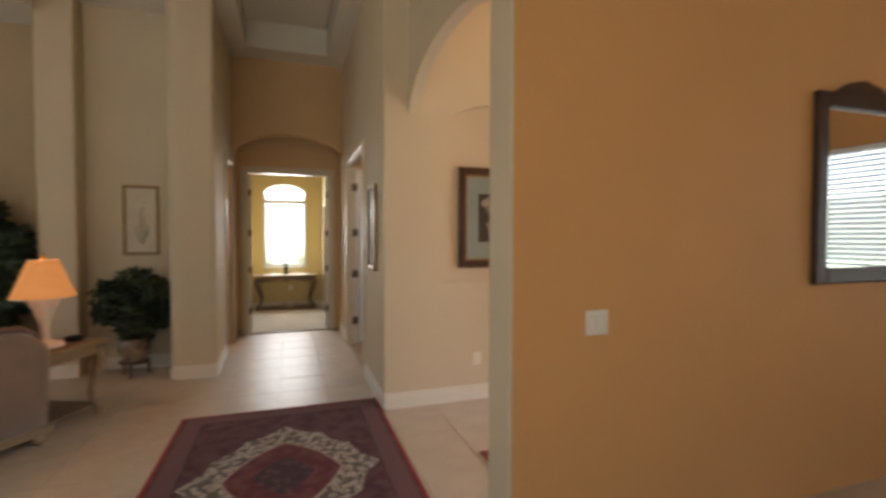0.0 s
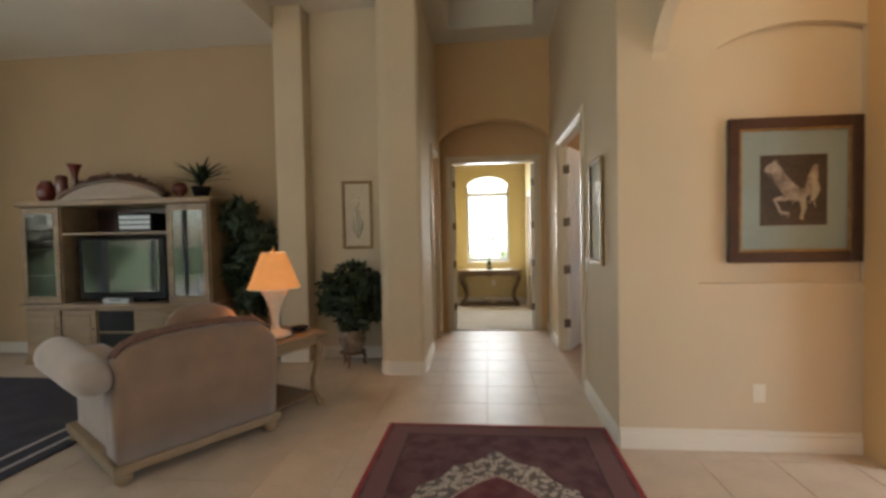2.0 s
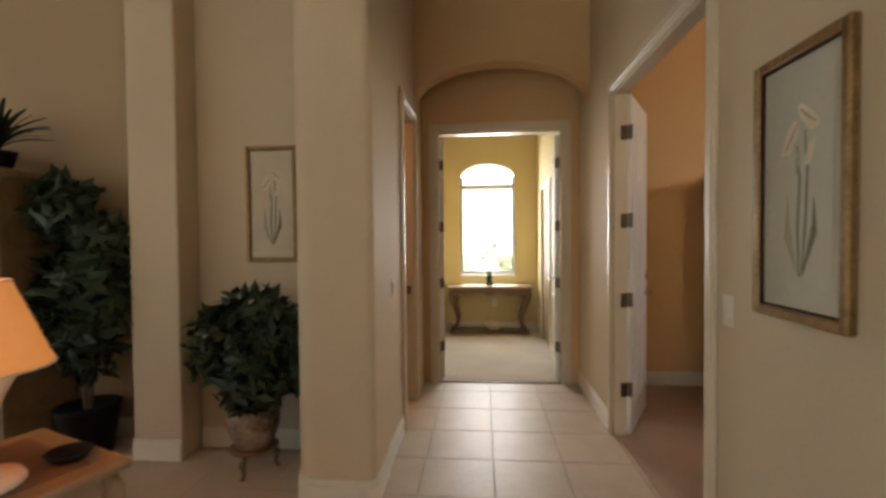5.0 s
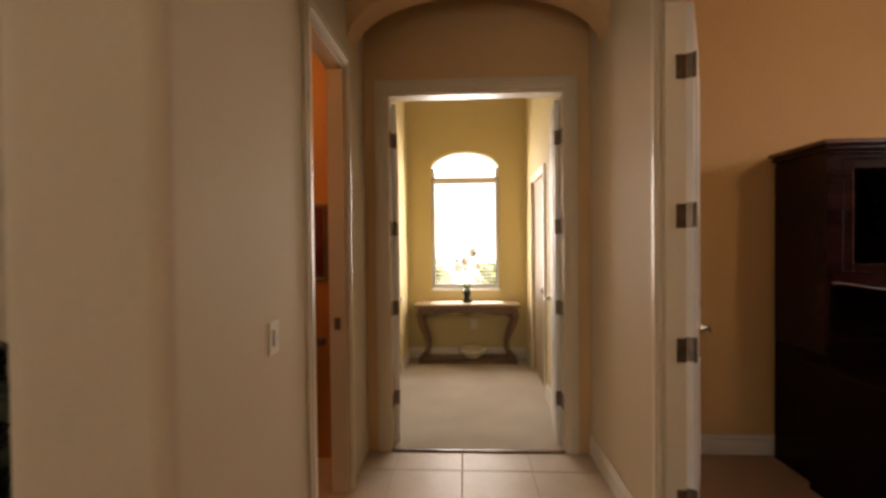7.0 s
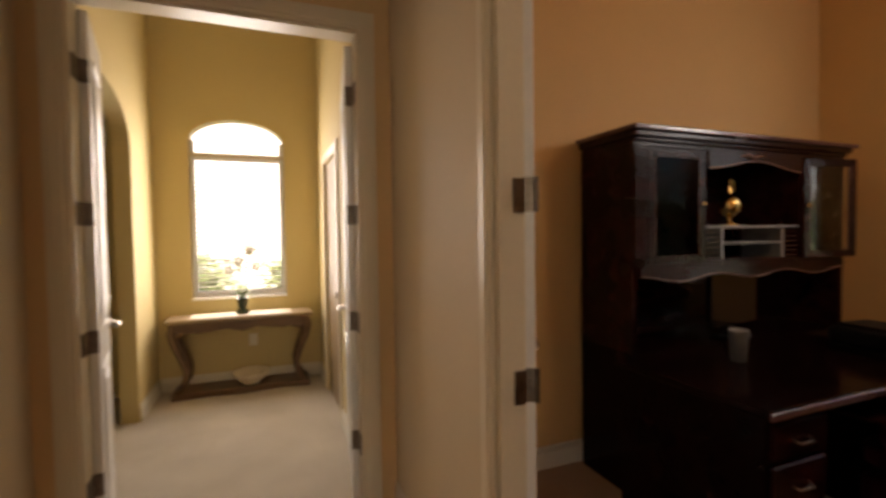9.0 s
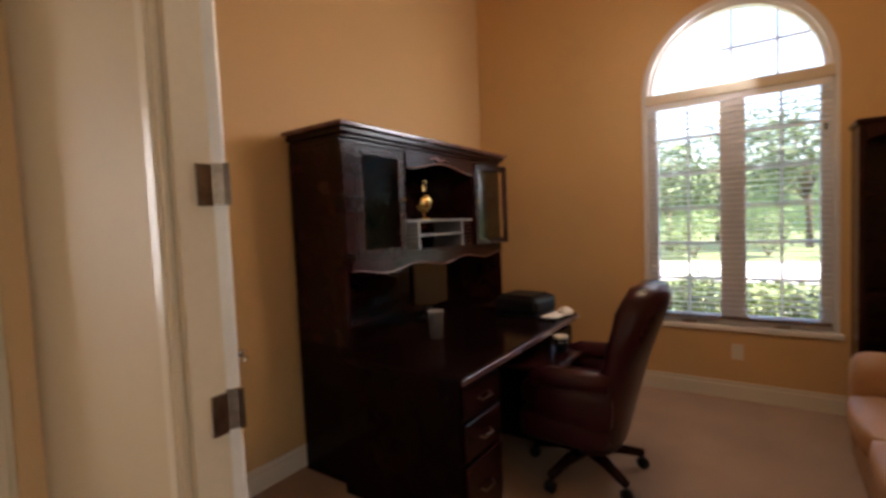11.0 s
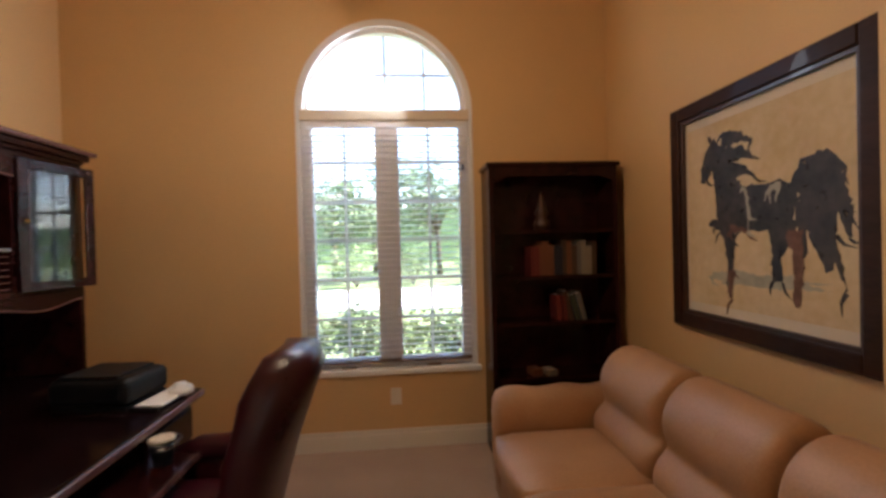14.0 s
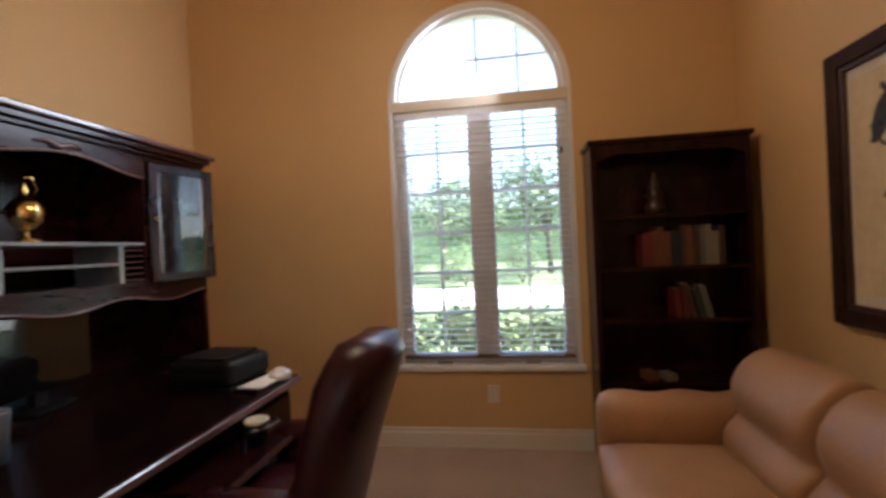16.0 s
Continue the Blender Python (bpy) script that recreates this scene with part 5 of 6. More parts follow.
def blob(cx, cy, rx, ry, turn=0, n=14, wob=0.12, seed=1):
    rng = random.Random(seed)
    out = []
    for i in range(n):
        a = 2 * math.pi * i / n
        k = 1 + rng.uniform(-wob, wob)
        x, y = rx * k * math.cos(a), ry * k * math.sin(a)
        c, s_ = math.cos(radians(turn)), math.sin(radians(turn))
        out.append((cx + x * c - y * s_, cy + x * s_ + y * c))
    return out


def stroke(pts, w):
    """A tapering brush stroke as a polygon."""
    left, right = [], []
    for i, (x, y) in enumerate(pts):
        x0, y0 = pts[max(0, i - 1)]
        x1, y1 = pts[min(len(pts) - 1, i + 1)]
        l = math.hypot(x1 - x0, y1 - y0) or 1
        k = w[i] if isinstance(w, (list, tuple)) else w
        left.append((x - (y1 - y0) / l * k, y + (x1 - x0) / l * k)), right.append((x + (y1 - y0) / l * k, y - (x1 - x0) / l * k))
    return left + right[::-1]


def brushed(shapes, seed):
    """Breaks clean shapes into ragged brushwork with dry strands along their length."""
    rng = random.Random(seed)
    out = []
    for mat, poly in shapes:
        fine = []
        for i, (x, y) in enumerate(poly):
            x1, y1 = poly[(i + 1) % len(poly)]
            l = math.hypot(x1 - x, y1 - y)
            for k in range(max(1, int(l / 0.02))):
                f = k / max(1, int(l / 0.02))
                fine.append((x + (x1 - x) * f + rng.gauss(0, 0.0045), y + (y1 - y) * f + rng.gauss(0, 0.0045)))
        out.append((mat, fine))
        for _ in range(3):
            x, y = rng.choice(poly)
            a, l = rng.uniform(-2.6, -0.5), rng.uniform(0.03, 0.10)
            out.append((mat, stroke([(x, y), (x + l * 0.5 * math.cos(a), y + l * 0.5 * math.sin(a)), (x + l * math.cos(a + 0.3), y + l * math.sin(a + 0.3))], [rng.uniform(0.004, 0.012), 0.006, 0.001])))
    return out


pale_horse = [(PALE_INK, blob(0.52, 0.46, 0.17, 0.11, -8, seed=2)), (PALE_INK, stroke([(0.44, 0.50), (0.30, 0.66), (0.22, 0.82)], [0.11, 0.10, 0.08])),
              (PALE_INK, stroke([(0.26, 0.88), (0.14, 0.82), (0.07, 0.77)], [0.06, 0.05, 0.03])), (PALE_INK, stroke([(0.60, 0.42), (0.74, 0.50), (0.80, 0.72), (0.83, 0.86)], [0.06, 0.08, 0.07, 0.02])),
              (PALE_INK, stroke([(0.42, 0.40), (0.22, 0.36), (0.30, 0.20), (0.44, 0.16)], [0.05, 0.035, 0.025, 0.02])), (WASH_INK, stroke([(0.62, 0.40), (0.66, 0.24), (0.62, 0.08)], [0.06, 0.035, 0.025])), (WASH_INK, stroke([(0.78, 0.74), (0.84, 0.50), (0.78, 0.34)], [0.03, 0.06, 0.03]))]
picture("horse_print", "framed print of a pale horse on grey-teal mat", "y", 5.035, -1, 2.932, 3.712, 1.193, 2.09, 0.065, FRAME_BROWN, MAT_TEAL, (0.13, 0.165), SEPIA, brushed(pale_horse, 2), 0.035, GOLD)
INKS = (
    # neck, head, ear
    ([(0.36, 0.45), (0.32, 0.60), (0.28, 0.74), (0.26, 0.85)], [0.12, 0.09, 0.075, 0.05]), ([(0.25, 0.88), (0.19, 0.82), (0.155, 0.74), (0.14, 0.69)], [0.045, 0.05, 0.04, 0.028]), ([(0.20, 0.88), (0.19, 0.93)], [0.015, 0.004]),
    # flying mane
    ([(0.28, 0.88), (0.38, 0.89), (0.49, 0.85)], [0.04, 0.035, 0.006]), ([(0.32, 0.80), (0.42, 0.80), (0.50, 0.76)], [0.05, 0.03, 0.005]), ([(0.35, 0.72), (0.44, 0.71), (0.50, 0.67)], [0.045, 0.025, 0.005]),
    # chest, barrel, croup
    ([(0.26, 0.50), (0.40, 0.52), (0.52, 0.51), (0.64, 0.52), (0.73, 0.51)], [0.085, 0.115, 0.11, 0.11, 0.09]),
    # fore legs
    ([(0.32, 0.44), (0.33, 0.34), (0.335, 0.24), (0.335, 0.17)], [0.06, 0.035, 0.022, 0.018]), ([(0.28, 0.44), (0.21, 0.45), (0.175, 0.44)], [0.03, 0.025, 0.010]),
    # hind leg
    ([(0.67, 0.46), (0.645, 0.36), (0.625, 0.26), (0.63, 0.16)], [0.10, 0.055, 0.026, 0.028]),
    # tail
    ([(0.73, 0.57), (0.80, 0.655), (0.86, 0.665), (0.92, 0.60)], [0.04, 0.06, 0.06, 0.05]), ([(0.84, 0.62), (0.84, 0.48), (0.86, 0.36), (0.885, 0.23)], [0.09, 0.08, 0.055, 0.010]), ([(0.91, 0.60), (0.95, 0.48), (0.97, 0.36)], [0.045, 0.03, 0.005]),
    ([(0.88, 0.40), (0.92, 0.26), (0.955, 0.145)], [0.022, 0.012, 0.003]), ([(0.77, 0.52), (0.76, 0.40), (0.78, 0.30)], [0.04, 0.02, 0.004]))
dark_horse = brushed([(WASH_INK, blob(0.50, 0.16, 0.34, 0.04, 0, 20, 0.3, 8))], 3)
dark_horse += brushed([(BLUE_INK, stroke(p, w)) for p, w in INKS], 6)
dark_horse += brushed([(WASH_INK, blob(0.63, 0.60, 0.03, 0.025, 0, 10, 0.2, 8)), (FRINGE, stroke([(0.335, 0.20), (0.33, 0.05)], [0.022, 0.014])), (FRINGE, stroke([(0.73, 0.40), (0.74, 0.24), (0.735, 0.06)], [0.035, 0.025, 0.012])), (FRINGE, stroke([(0.34, 0.42), (0.46, 0.40)], [0.02, 0.008])), (WASH_INK, stroke([(0.44, 0.62), (0.47, 0.48), (0.46, 0.40)], [0.006, 0.010, 0.004]))], 4)
dark_horse = [(m, [(1 - u, v) for u, v in poly]) for m, poly in dark_horse]
picture("horse_painting", "large dark-framed painting of a black horse on parchment", "y", 4.911, 1, 3.805, 4.888, 0.95, 2.075, 0.07, FRAME_DARK, MAT_CREAM, (0.035, 0.06), PARCHMENT, dark_horse, 0.045, FRAME_BROWN)
lily = [(INK_GREEN, stroke([(0.50, 0.08), (0.47, 0.30), (0.50, 0.52), (0.45, 0.68)], [0.016, 0.022, 0.02, 0.012])), (INK_GREEN, stroke([(0.54, 0.08), (0.60, 0.34), (0.62, 0.56), (0.58, 0.74)], [0.014, 0.02, 0.018, 0.012])), (WASH_INK, stroke([(0.46, 0.10), (0.30, 0.28), (0.30, 0.46)], [0.012, 0.06, 0.006])), (INK_GREEN, stroke([(0.56, 0.10), (0.74, 0.30), (0.72, 0.44)], [0.012, 0.045, 0.006])),
        (IVORY, blob(0.34, 0.72, 0.15, 0.055, 25, 14, 0.25, 3)), (WASH_INK, stroke([(0.24, 0.66), (0.36, 0.72), (0.46, 0.78)], [0.006, 0.014, 0.004])), (IVORY, blob(0.62, 0.80, 0.16, 0.045, -18, 14, 0.25, 6)), (WASH_INK, stroke([(0.50, 0.84), (0.62, 0.80), (0.76, 0.76)], [0.004, 0.012, 0.004])), (IVORY, blob(0.66, 0.64, 0.10, 0.04, 35, 12, 0.25, 9)), (WASH_INK, blob(0.46, 0.60, 0.06, 0.03, 60, 12, 0.2, 5))]
picture("lily_print", "gold-framed botanical print of pale lilies", "y", 7.09, -1, -0.228, 0.123, 1.26, 2.03, 0.026, GOLD, MAT_CREAM, (0.03, 0.04), MAT_CREAM, lily, 0.028, OAK_DARK)
picture("lily_print", "narrow gilt-framed botanical print on the hallway wall", "x", HR, -1, 5.34, 5.74, 1.158, 1.953, 0.032, GOLD, MAT_BLUE, (0.04, 0.05), MAT_BLUE, [(m, [(1 - u, v) for u, v in p]) for m, p in lily], 0.03, FRAME_DARK)
picture("small_print", "small red-brown framed print in the powder room", "y", 8.45, -1, 0.33, 0.53, 1.17, 1.68, 0.02, OAK_DARK, FRINGE, (0.01, 0.01), RED_GLASS, [], 0.02)
picture("small_print", "small red-brown framed print in the powder room", "y", 8.45, -1, 0.06, 0.26, 1.17, 1.68, 0.02, OAK_DARK, FRINGE, (0.01, 0.01), RED_GLASS, [], 0.02)
mr = thing("wall_mirror", "wall mirror in a carved mahogany frame", "mirror")
part("glass", boxed(4.31, 4.97, 2.936, 2.940, 1.30, 2.19), MIRROR, mr)
for a, b, c, d in ((4.24, 4.33, 1.21, 2.28), (4.95, 5.04, 1.21, 2.28), (4.33, 4.95, 1.21, 1.30), (4.33, 4.95, 2.19, 2.28)):
    part("frame_bar", boxed(a, b, 2.915, 2.955, c, d, bevel=0.012, segs=2), FRAME_BROWN, mr)
part("crest", prism(bmesh.new(), [(4.38, 2.28), (4.9, 2.28), (4.78, 2.34), (4.64, 2.37), (4.5, 2.34)], "y", 2.93, 2.955), FRAME_BROWN, mr)


# ---- plates and small fittings ----
def plate(name, axis, d, s, u, z, w, h, label, kind_of, toggles=1):
    t = thing(name, label, kind_of)
    lo, hi = sorted((d, d + s * 0.006))
    part("plate", boxed(*((u - w / 2, u + w / 2, lo, hi) if axis == "y" else (lo, hi, u - w / 2, u + w / 2)), z - h / 2, z + h / 2, bevel=0.002), TRIM, t)
    for k in range(toggles):
        c = u + (k - (toggles - 1) / 2) * 0.046
        lo2, hi2 = sorted((d + s * 0.006, d + s * 0.012))
        part("toggle", boxed(*((c - 0.012, c + 0.012, lo2, hi2) if axis == "y" else (lo2, hi2, c - 0.012, c + 0.012)), z - 0.03, z + 0.03, bevel=0.002), TRIM, t)
    return t


plate("light_switch", "y", 2.957, -1, 2.84, 1.08, 0.12, 0.115, "white double light switch on tan wall", "switch", 2)
plate("light_switch", "x", HR, -1, 5.93, 1.13, 0.075, 0.115, "white light switch beside the study door", "switch")
plate("light_switch", "x", HL, 1, 7.06, 1.09, 0.075, 0.115, "white light switch on the hallway wall", "switch")
plate("power_outlet", "y", 5.0, -1, 3.11, 0.37, 0.075, 0.115, "white power outlet above the foyer baseboard", "outlet", 1)
plate("power_outlet", "x", 5.73, -1, 6.47, 0.36, 0.075, 0.115, "pale outlet under the study window", "outlet", 1)
plate("power_outlet", "y", 11.05, -1, 1.52, 0.42, 0.075, 0.115, "white outlet under the bedroom window", "outlet", 1)
tp = thing("paper_holder", "toilet paper roll on a bronze holder", "paper holder", pose(0.36, 8.45, 0.78))
part("roll", lathe(bmesh.new(), [(0.018, -0.06), (0.055, -0.06), (0.055, 0.06), (0.018, 0.06)], 20), TISSUE, tp, "white paper roll", True).matrix_basis = pose(0, -0.08, 0, 0, 90, 0)
part("arm", tube(bmesh.new(), [(0.12, 0, 0), (0.12, -0.08, 0), (-0.06, -0.08, 0)], 0.012, 8), STEEL, tp, "", True)
part("mount", lathe(bmesh.new(), [(0, 0), (0.03, 0), (0.03, 0.012), (0, 0.02)], 14), STEEL, tp, "", True).matrix_basis = pose(0.12, 0, 0, 90)
strike = tagged(link_mesh("strike_plate", boxed(0.69, 0.725, 8.03, 8.0355, 0.93, 1.0, bevel=0.002), STEEL), "aged metal strike plate on the powder room jamb", "strike plate")
for nm, place in (("ceiling_lamp", (3.5, 4.0, H_MAIN)), ("ceiling_lamp", (-0.2, 7.9, 2.7))):
    cl = thing(nm, "frosted glass ceiling lamp giving warm light", "lamp", pose(*place))
    part("canopy", lathe(bmesh.new(), [(0, -0.03), (0.07, -0.03), (0.07, 0), (0, 0)], 18), BRASS, cl, "", True)
    part("rod", tube(bmesh.new(), [(0, 0, -0.03), (0, 0, -0.42 if place[2] > 3 else -0.1)], 0.008), BRASS, cl)

# ---- bedroom passage ----
con = thing("console_table", "carved brown console table with curved legs and lower shelf", "table", pose(1.44, 10.88, 0))
part("tabletop", boxed(-0.61, 0.61, -0.17, 0.15, 0.665, 0.705, bevel=0.012, segs=3), OAK, con, "pale stone-like top")
part("apron", prism(bmesh.new(), [(-0.55, 0.664), (-0.55, 0.60), (-0.35, 0.575), (-0.12, 0.60), (0, 0.57), (0.12, 0.60), (0.35, 0.575), (0.55, 0.60), (0.55, 0.664)], "y", -0.14, -0.115), OAK_DARK, con)
for sx in (-1, 1):
    for y in (-0.12, 0.10):
        part("leg", tube(bmesh.new(), [(sx * o, y, z) for o, z in ((0.55, 0.664), (0.565, 0.58), (0.54, 0.48), (0.49, 0.36), (0.455, 0.24), (0.47, 0.14), (0.52, 0.06))], [0.03, 0.04, 0.036, 0.03, 0.026, 0.028, 0.034], 8), OAK_DARK, con, "", True)
    part("bracket", tube(bmesh.new(), [(sx * 0.54, -0.12, 0.56), (sx * 0.45, -0.12, 0.58), (sx * 0.38, -0.12, 0.62)], [0.02, 0.015, 0.02], 8), OAK_DARK, con, "", True)
part("lower_shelf", prism(bmesh.new(), [(-0.57, -0.16), (-0.3, -0.13), (0, -0.16), (0.3, -0.13), (0.57, -0.16), (0.57, 0.14), (-0.57, 0.14)], "z", 0.012, 0.062), OAK_DARK, con)
bowl = tagged(link_mesh("bowl", lathe(bmesh.new(), [(0, 0), (0.07, 0), (0.08, 0.012), (0.15, 0.07), (0.165, 0.11), (0.155, 0.11), (0.06, 0.03), (0, 0.025)], 22), IVORY, True), "shallow ivory bowl on the console shelf", "bowl")
bowl.matrix_world = pose(1.50, 10.85, 0.062)
runner = tagged(link_mesh("table_runner", boxed(-0.42, 0.42, -0.13, 0.12, 0, 0.004), MAT_CREAM), "cream runner on the console table", "runner")
runner.matrix_world = pose(1.44, 10.88, 0.705)
vs = thing("flower_vase", "dark green vase holding white orchid stems", "vase", pose(1.44, 10.86, 0.709))
part("vase", lathe(bmesh.new(), [(0, 0), (0.055, 0), (0.06, 0.02), (0.035, 0.05), (0.042, 0.09), (0.05, 0.13), (0.04, 0.155), (0.03, 0.14), (0, 0.1)], 16), GREEN_GLASS, vs, "", True)
bm = bmesh.new()
rng = random.Random(8)
for k in range(7):
    a, l = k * 0.9, rng.uniform(0.26, 0.46)
    e = (0.12 * math.cos(a), 0.05 * math.sin(a), 0.13 + l)
    tube(bm, [(0, 0, 0.1), (e[0] * 0.4, e[1] * 0.4, 0.13 + l * 0.6), e], [0.005, 0.004, 0.003], 5)
    petals = bmesh.new()
    for j in range(5):
        b = j * 1.256
        o = Vector(e) + Vector((0.028 * math.cos(b), rng.uniform(-0.012, 0.012), 0.028 * math.sin(b)))
        bmesh.ops.create_icosphere(petals, subdivisions=1, radius=0.025, matrix=Matrix.LocRotScale(o, Euler((0, -b, 0)), Vector((1.0, 0.35, 0.75))))
    part("flower", petals, PAPER, vs, "white orchid flower", True)
part("stem", bm, LEAF_LIGHT, vs)
leafs = bmesh.new()
for k in range(6):
    a = k * 1.05
    sweep(leafs, [[(s * 0.10 * math.cos(a) - w * math.sin(a), s * 0.06 * math.sin(a) + w * math.cos(a), 0.13 + 0.15 * s - 0.06 * s * s), (s * 0.10 * math.cos(a) + w * math.sin(a), s * 0.06 * math.sin(a) - w * math.cos(a), 0.13 + 0.15 * s - 0.06 * s * s)] for s, w in ((0, 0.006), (0.4, 0.018), (0.8, 0.014), (1.1, 0.001))], False, False)
part("leaves", leafs, LEAF_MID, vs)

# ---- study ----
dk = thing("hutch_desk", "dark cherry desk with tall hutch, glazed doors and scalloped valances", "desk")
X0, X1, YB, YH, YD, DZ = 3.42, 5.20, 8.54, 8.11, 7.36, 0.76
part("desktop", boxed(3.30, 4.80, YD, YH + 0.02, DZ - 0.035, DZ, bevel=0.01, segs=2), CHERRY_TOP, dk)
# The bright line on the front edge is a coloured-in highlight.
part("desk_edge", boxed(3.30, 4.80, YD - 0.012, YD, DZ - 0.035, DZ - 0.004, bevel=0.004), CHERRY_EDGE, dk, "moulded front edge with its highlight in the colour")
part("credenza_body", boxed(X0, X1, YH + 0.02, YB, 0.0, DZ - 0.002, bevel=0.004), CHERRY_TOP, dk)
for a, b in ((3.34, 3.70), (4.34, 4.76)):
    ped = part("pedestal", boxed(a, b, YD + 0.04, YH + 0.02, 0.02, DZ - 0.036, bevel=0.004), CHERRY_TOP, dk)
    for z0, z1 in ((0.06, 0.34), (0.36, 0.53), (0.55, 0.69)):
        part("drawer_front", boxed(a + 0.02, b - 0.02, YD + 0.022, YD + 0.04, z0, z1, bevel=0.006), CHERRY, ped)
        part("drawer_pull", tube(bmesh.new(), [((a + b) / 2 - 0.05, YD + 0.022, (z0 + z1) / 2), ((a + b) / 2 - 0.04, YD, (z0 + z1) / 2 - 0.008), ((a + b) / 2 + 0.04, YD, (z0 + z1) / 2 - 0.008), ((a + b) / 2 + 0.05, YD + 0.022, (z0 + z1) / 2)], 0.005, 6), STEEL, ped, "", True)
cd = part("keyboard_tray", boxed(3.97, 4.43, 7.22, 7.60, 0.60, 0.616, bevel=0.004), CHERRY, dk, "pulled-out keyboard tray")
part("tray_lip", boxed(3.97, 4.43, 7.212, 7.22, 0.596, 0.618), CHERRY_EDGE, cd)
for a, b in ((X0, X0 + 0.03), (X1 - 0.03, X1)):
    part("hutch_side", boxed(a, b, YH + 0.02, YB, DZ, 1.86, bevel=0.003), CHERRY, dk)
part("hutch_back", boxed(X0 + 0.03, X1 - 0.03, YB - 0.02, YB, DZ, 1.86), CHERRY, dk)
part("hutch_shelf", boxed(X0 + 0.03, X1 - 0.03, YH + 0.02, YB - 0.02, 1.22, 1.245), CHERRY, dk)
for x in (3.932, 4.755):
    part("hutch_divider", boxed(x - 0.012, x + 0.012, YH + 0.02, YB - 0.02, 1.245, 1.86), CHERRY, dk)
part("hutch_top", boxed(X0, X1, YH + 0.02, YB, 1.86, 1.88), CHERRY, dk)
for k, (o, z0, z1) in enumerate(((0.0, 1.88, 1.90), (0.02, 1.90, 1.93), (0.045, 1.93, 1.955))):
    part("cornice", boxed(X0 - o, X1 + o, YH - o, YB, z0, z1, bevel=0.006), CHERRY if k < 2 else CHERRY_EDGE, dk)
part("stile", boxed(X0, 3.50, YH, YH + 0.02, 1.22, 1.86), CHERRY, dk)
for a, b in ((3.505, 3.922), (4.765, 5.165)):
    d = part("glass_door", boxed(a, a + 0.05, YH, YH + 0.02, 1.235, 1.85, bevel=0.003), CHERRY, dk)
    part("door_stile", boxed(b - 0.05, b, YH, YH + 0.02, 1.235, 1.85, bevel=0.003), CHERRY, d)
    for z0, z1 in ((1.235, 1.28), (1.80, 1.85)):
        part("door_rail", boxed(a + 0.05, b - 0.05, YH, YH + 0.02, z0, z1, bevel=0.003), CHERRY, d)
    part("glass", boxed(a + 0.05, b - 0.05, YH + 0.008, YH + 0.012, 1.28, 1.80), DIM_PANE if a < 4 else PANE, d, "clear reflecting glass")
    for e in (a + 0.05, b - 0.054):
        part("bead", boxed(e, e + 0.004, YH - 0.002, YH, 1.28, 1.80), CHERRY_EDGE, d)
    if a > 4:  # this door stands ajar on its inner edge
        d.matrix_basis = Matrix.Translation((a, YH, 0)) @ Matrix.Rotation(radians(-10.5), 4, "Z") @ Matrix.Translation((-a, -YH, 0))
    part("knob", lathe(bmesh.new(), [(0, 0), (0.009, 0), (0.012, 0.014), (0, 0.02)], 10), BRASS, d, "", True).matrix_basis = pose((a + 0.025) if a > 4 else (b - 0.025), YH, 1.56, 90)


def valance(u0, u1, ztop, zlow, n, amp):
    poly = [(u0, ztop)] + [(u0 + (u1 - u0) * i / 40, zlow + amp * math.cos(2 * math.pi * n * i / 40)) for i in range(41)] + [(u1, ztop)]
    bm = bmesh.new()
    for i in range(40):
        a, b = poly[1 + i], poly[2 + i]
        prism(bm, [(a[0], a[1]), (b[0], b[1]), (b[0], ztop), (a[0], ztop)], "y", YH, YH + 0.018)
    bmesh.ops.remove_doubles(bm, verts=bm.verts, dist=1e-5)
    edge = tube(bmesh.new(), [(u, YH, z) for u, z in poly[1:-1]], 0.006, 6)
    return bm, edge


for u0, u1, zt, zl, n, amp in ((3.946, 4.741, 1.86, 1.785, 1, -0.025), (X0 + 0.03, X1 - 0.03, 1.219, 1.155, 3, 0.017)):
    b1, b2 = valance(u0, u1, zt, zl, n, amp)
    part("valance", b1, CHERRY, dk), part("valance_edge", b2, CHERRY_EDGE, dk, "", True)
part("carving", tube(bmesh.new(), [(4.2, YH - 0.004, 1.832), (4.25, YH - 0.006, 1.842), (4.3, YH - 0.006, 1.826), (4.35, YH - 0.006, 1.842), (4.4, YH - 0.004, 1.832)], [0.004, 0.011, 0.014, 0.011, 0.004], 8), CHERRY_EDGE, dk, "carved shell ornament", True)

lt = thing("letter_organizer", "pale-edged wooden letter tray with pigeonholes", "organizer", pose(4.35, 8.19, 1.245))
part("top", boxed(-0.395, 0.395, -0.06, 0.2, 0.178, 0.194, bevel=0.003), SILVER, lt)
part("shelf", boxed(-0.25, 0.25, -0.05, 0.2, 0.083, 0.097, bevel=0.003), SILVER, lt)
for x in (-0.262, 0.262):
    part("upright", boxed(x - 0.012, x + 0.012, -0.05, 0.2, 0.0, 0.178), SILVER, lt)
for side in (-1, 1):
    for k in range(6):
        part("pigeonhole", boxed(*sorted((side * 0.28, side * 0.39)), -0.05, 0.15, 0.008 + k * 0.029, 0.013 + k * 0.029), CHERRY_EDGE, lt)
fig = tagged(link_mesh("brass_ornament", bmesh.new(), BRASS, True), "polished brass globe ornament on a small stand", "ornament")
bm = bmesh.new()
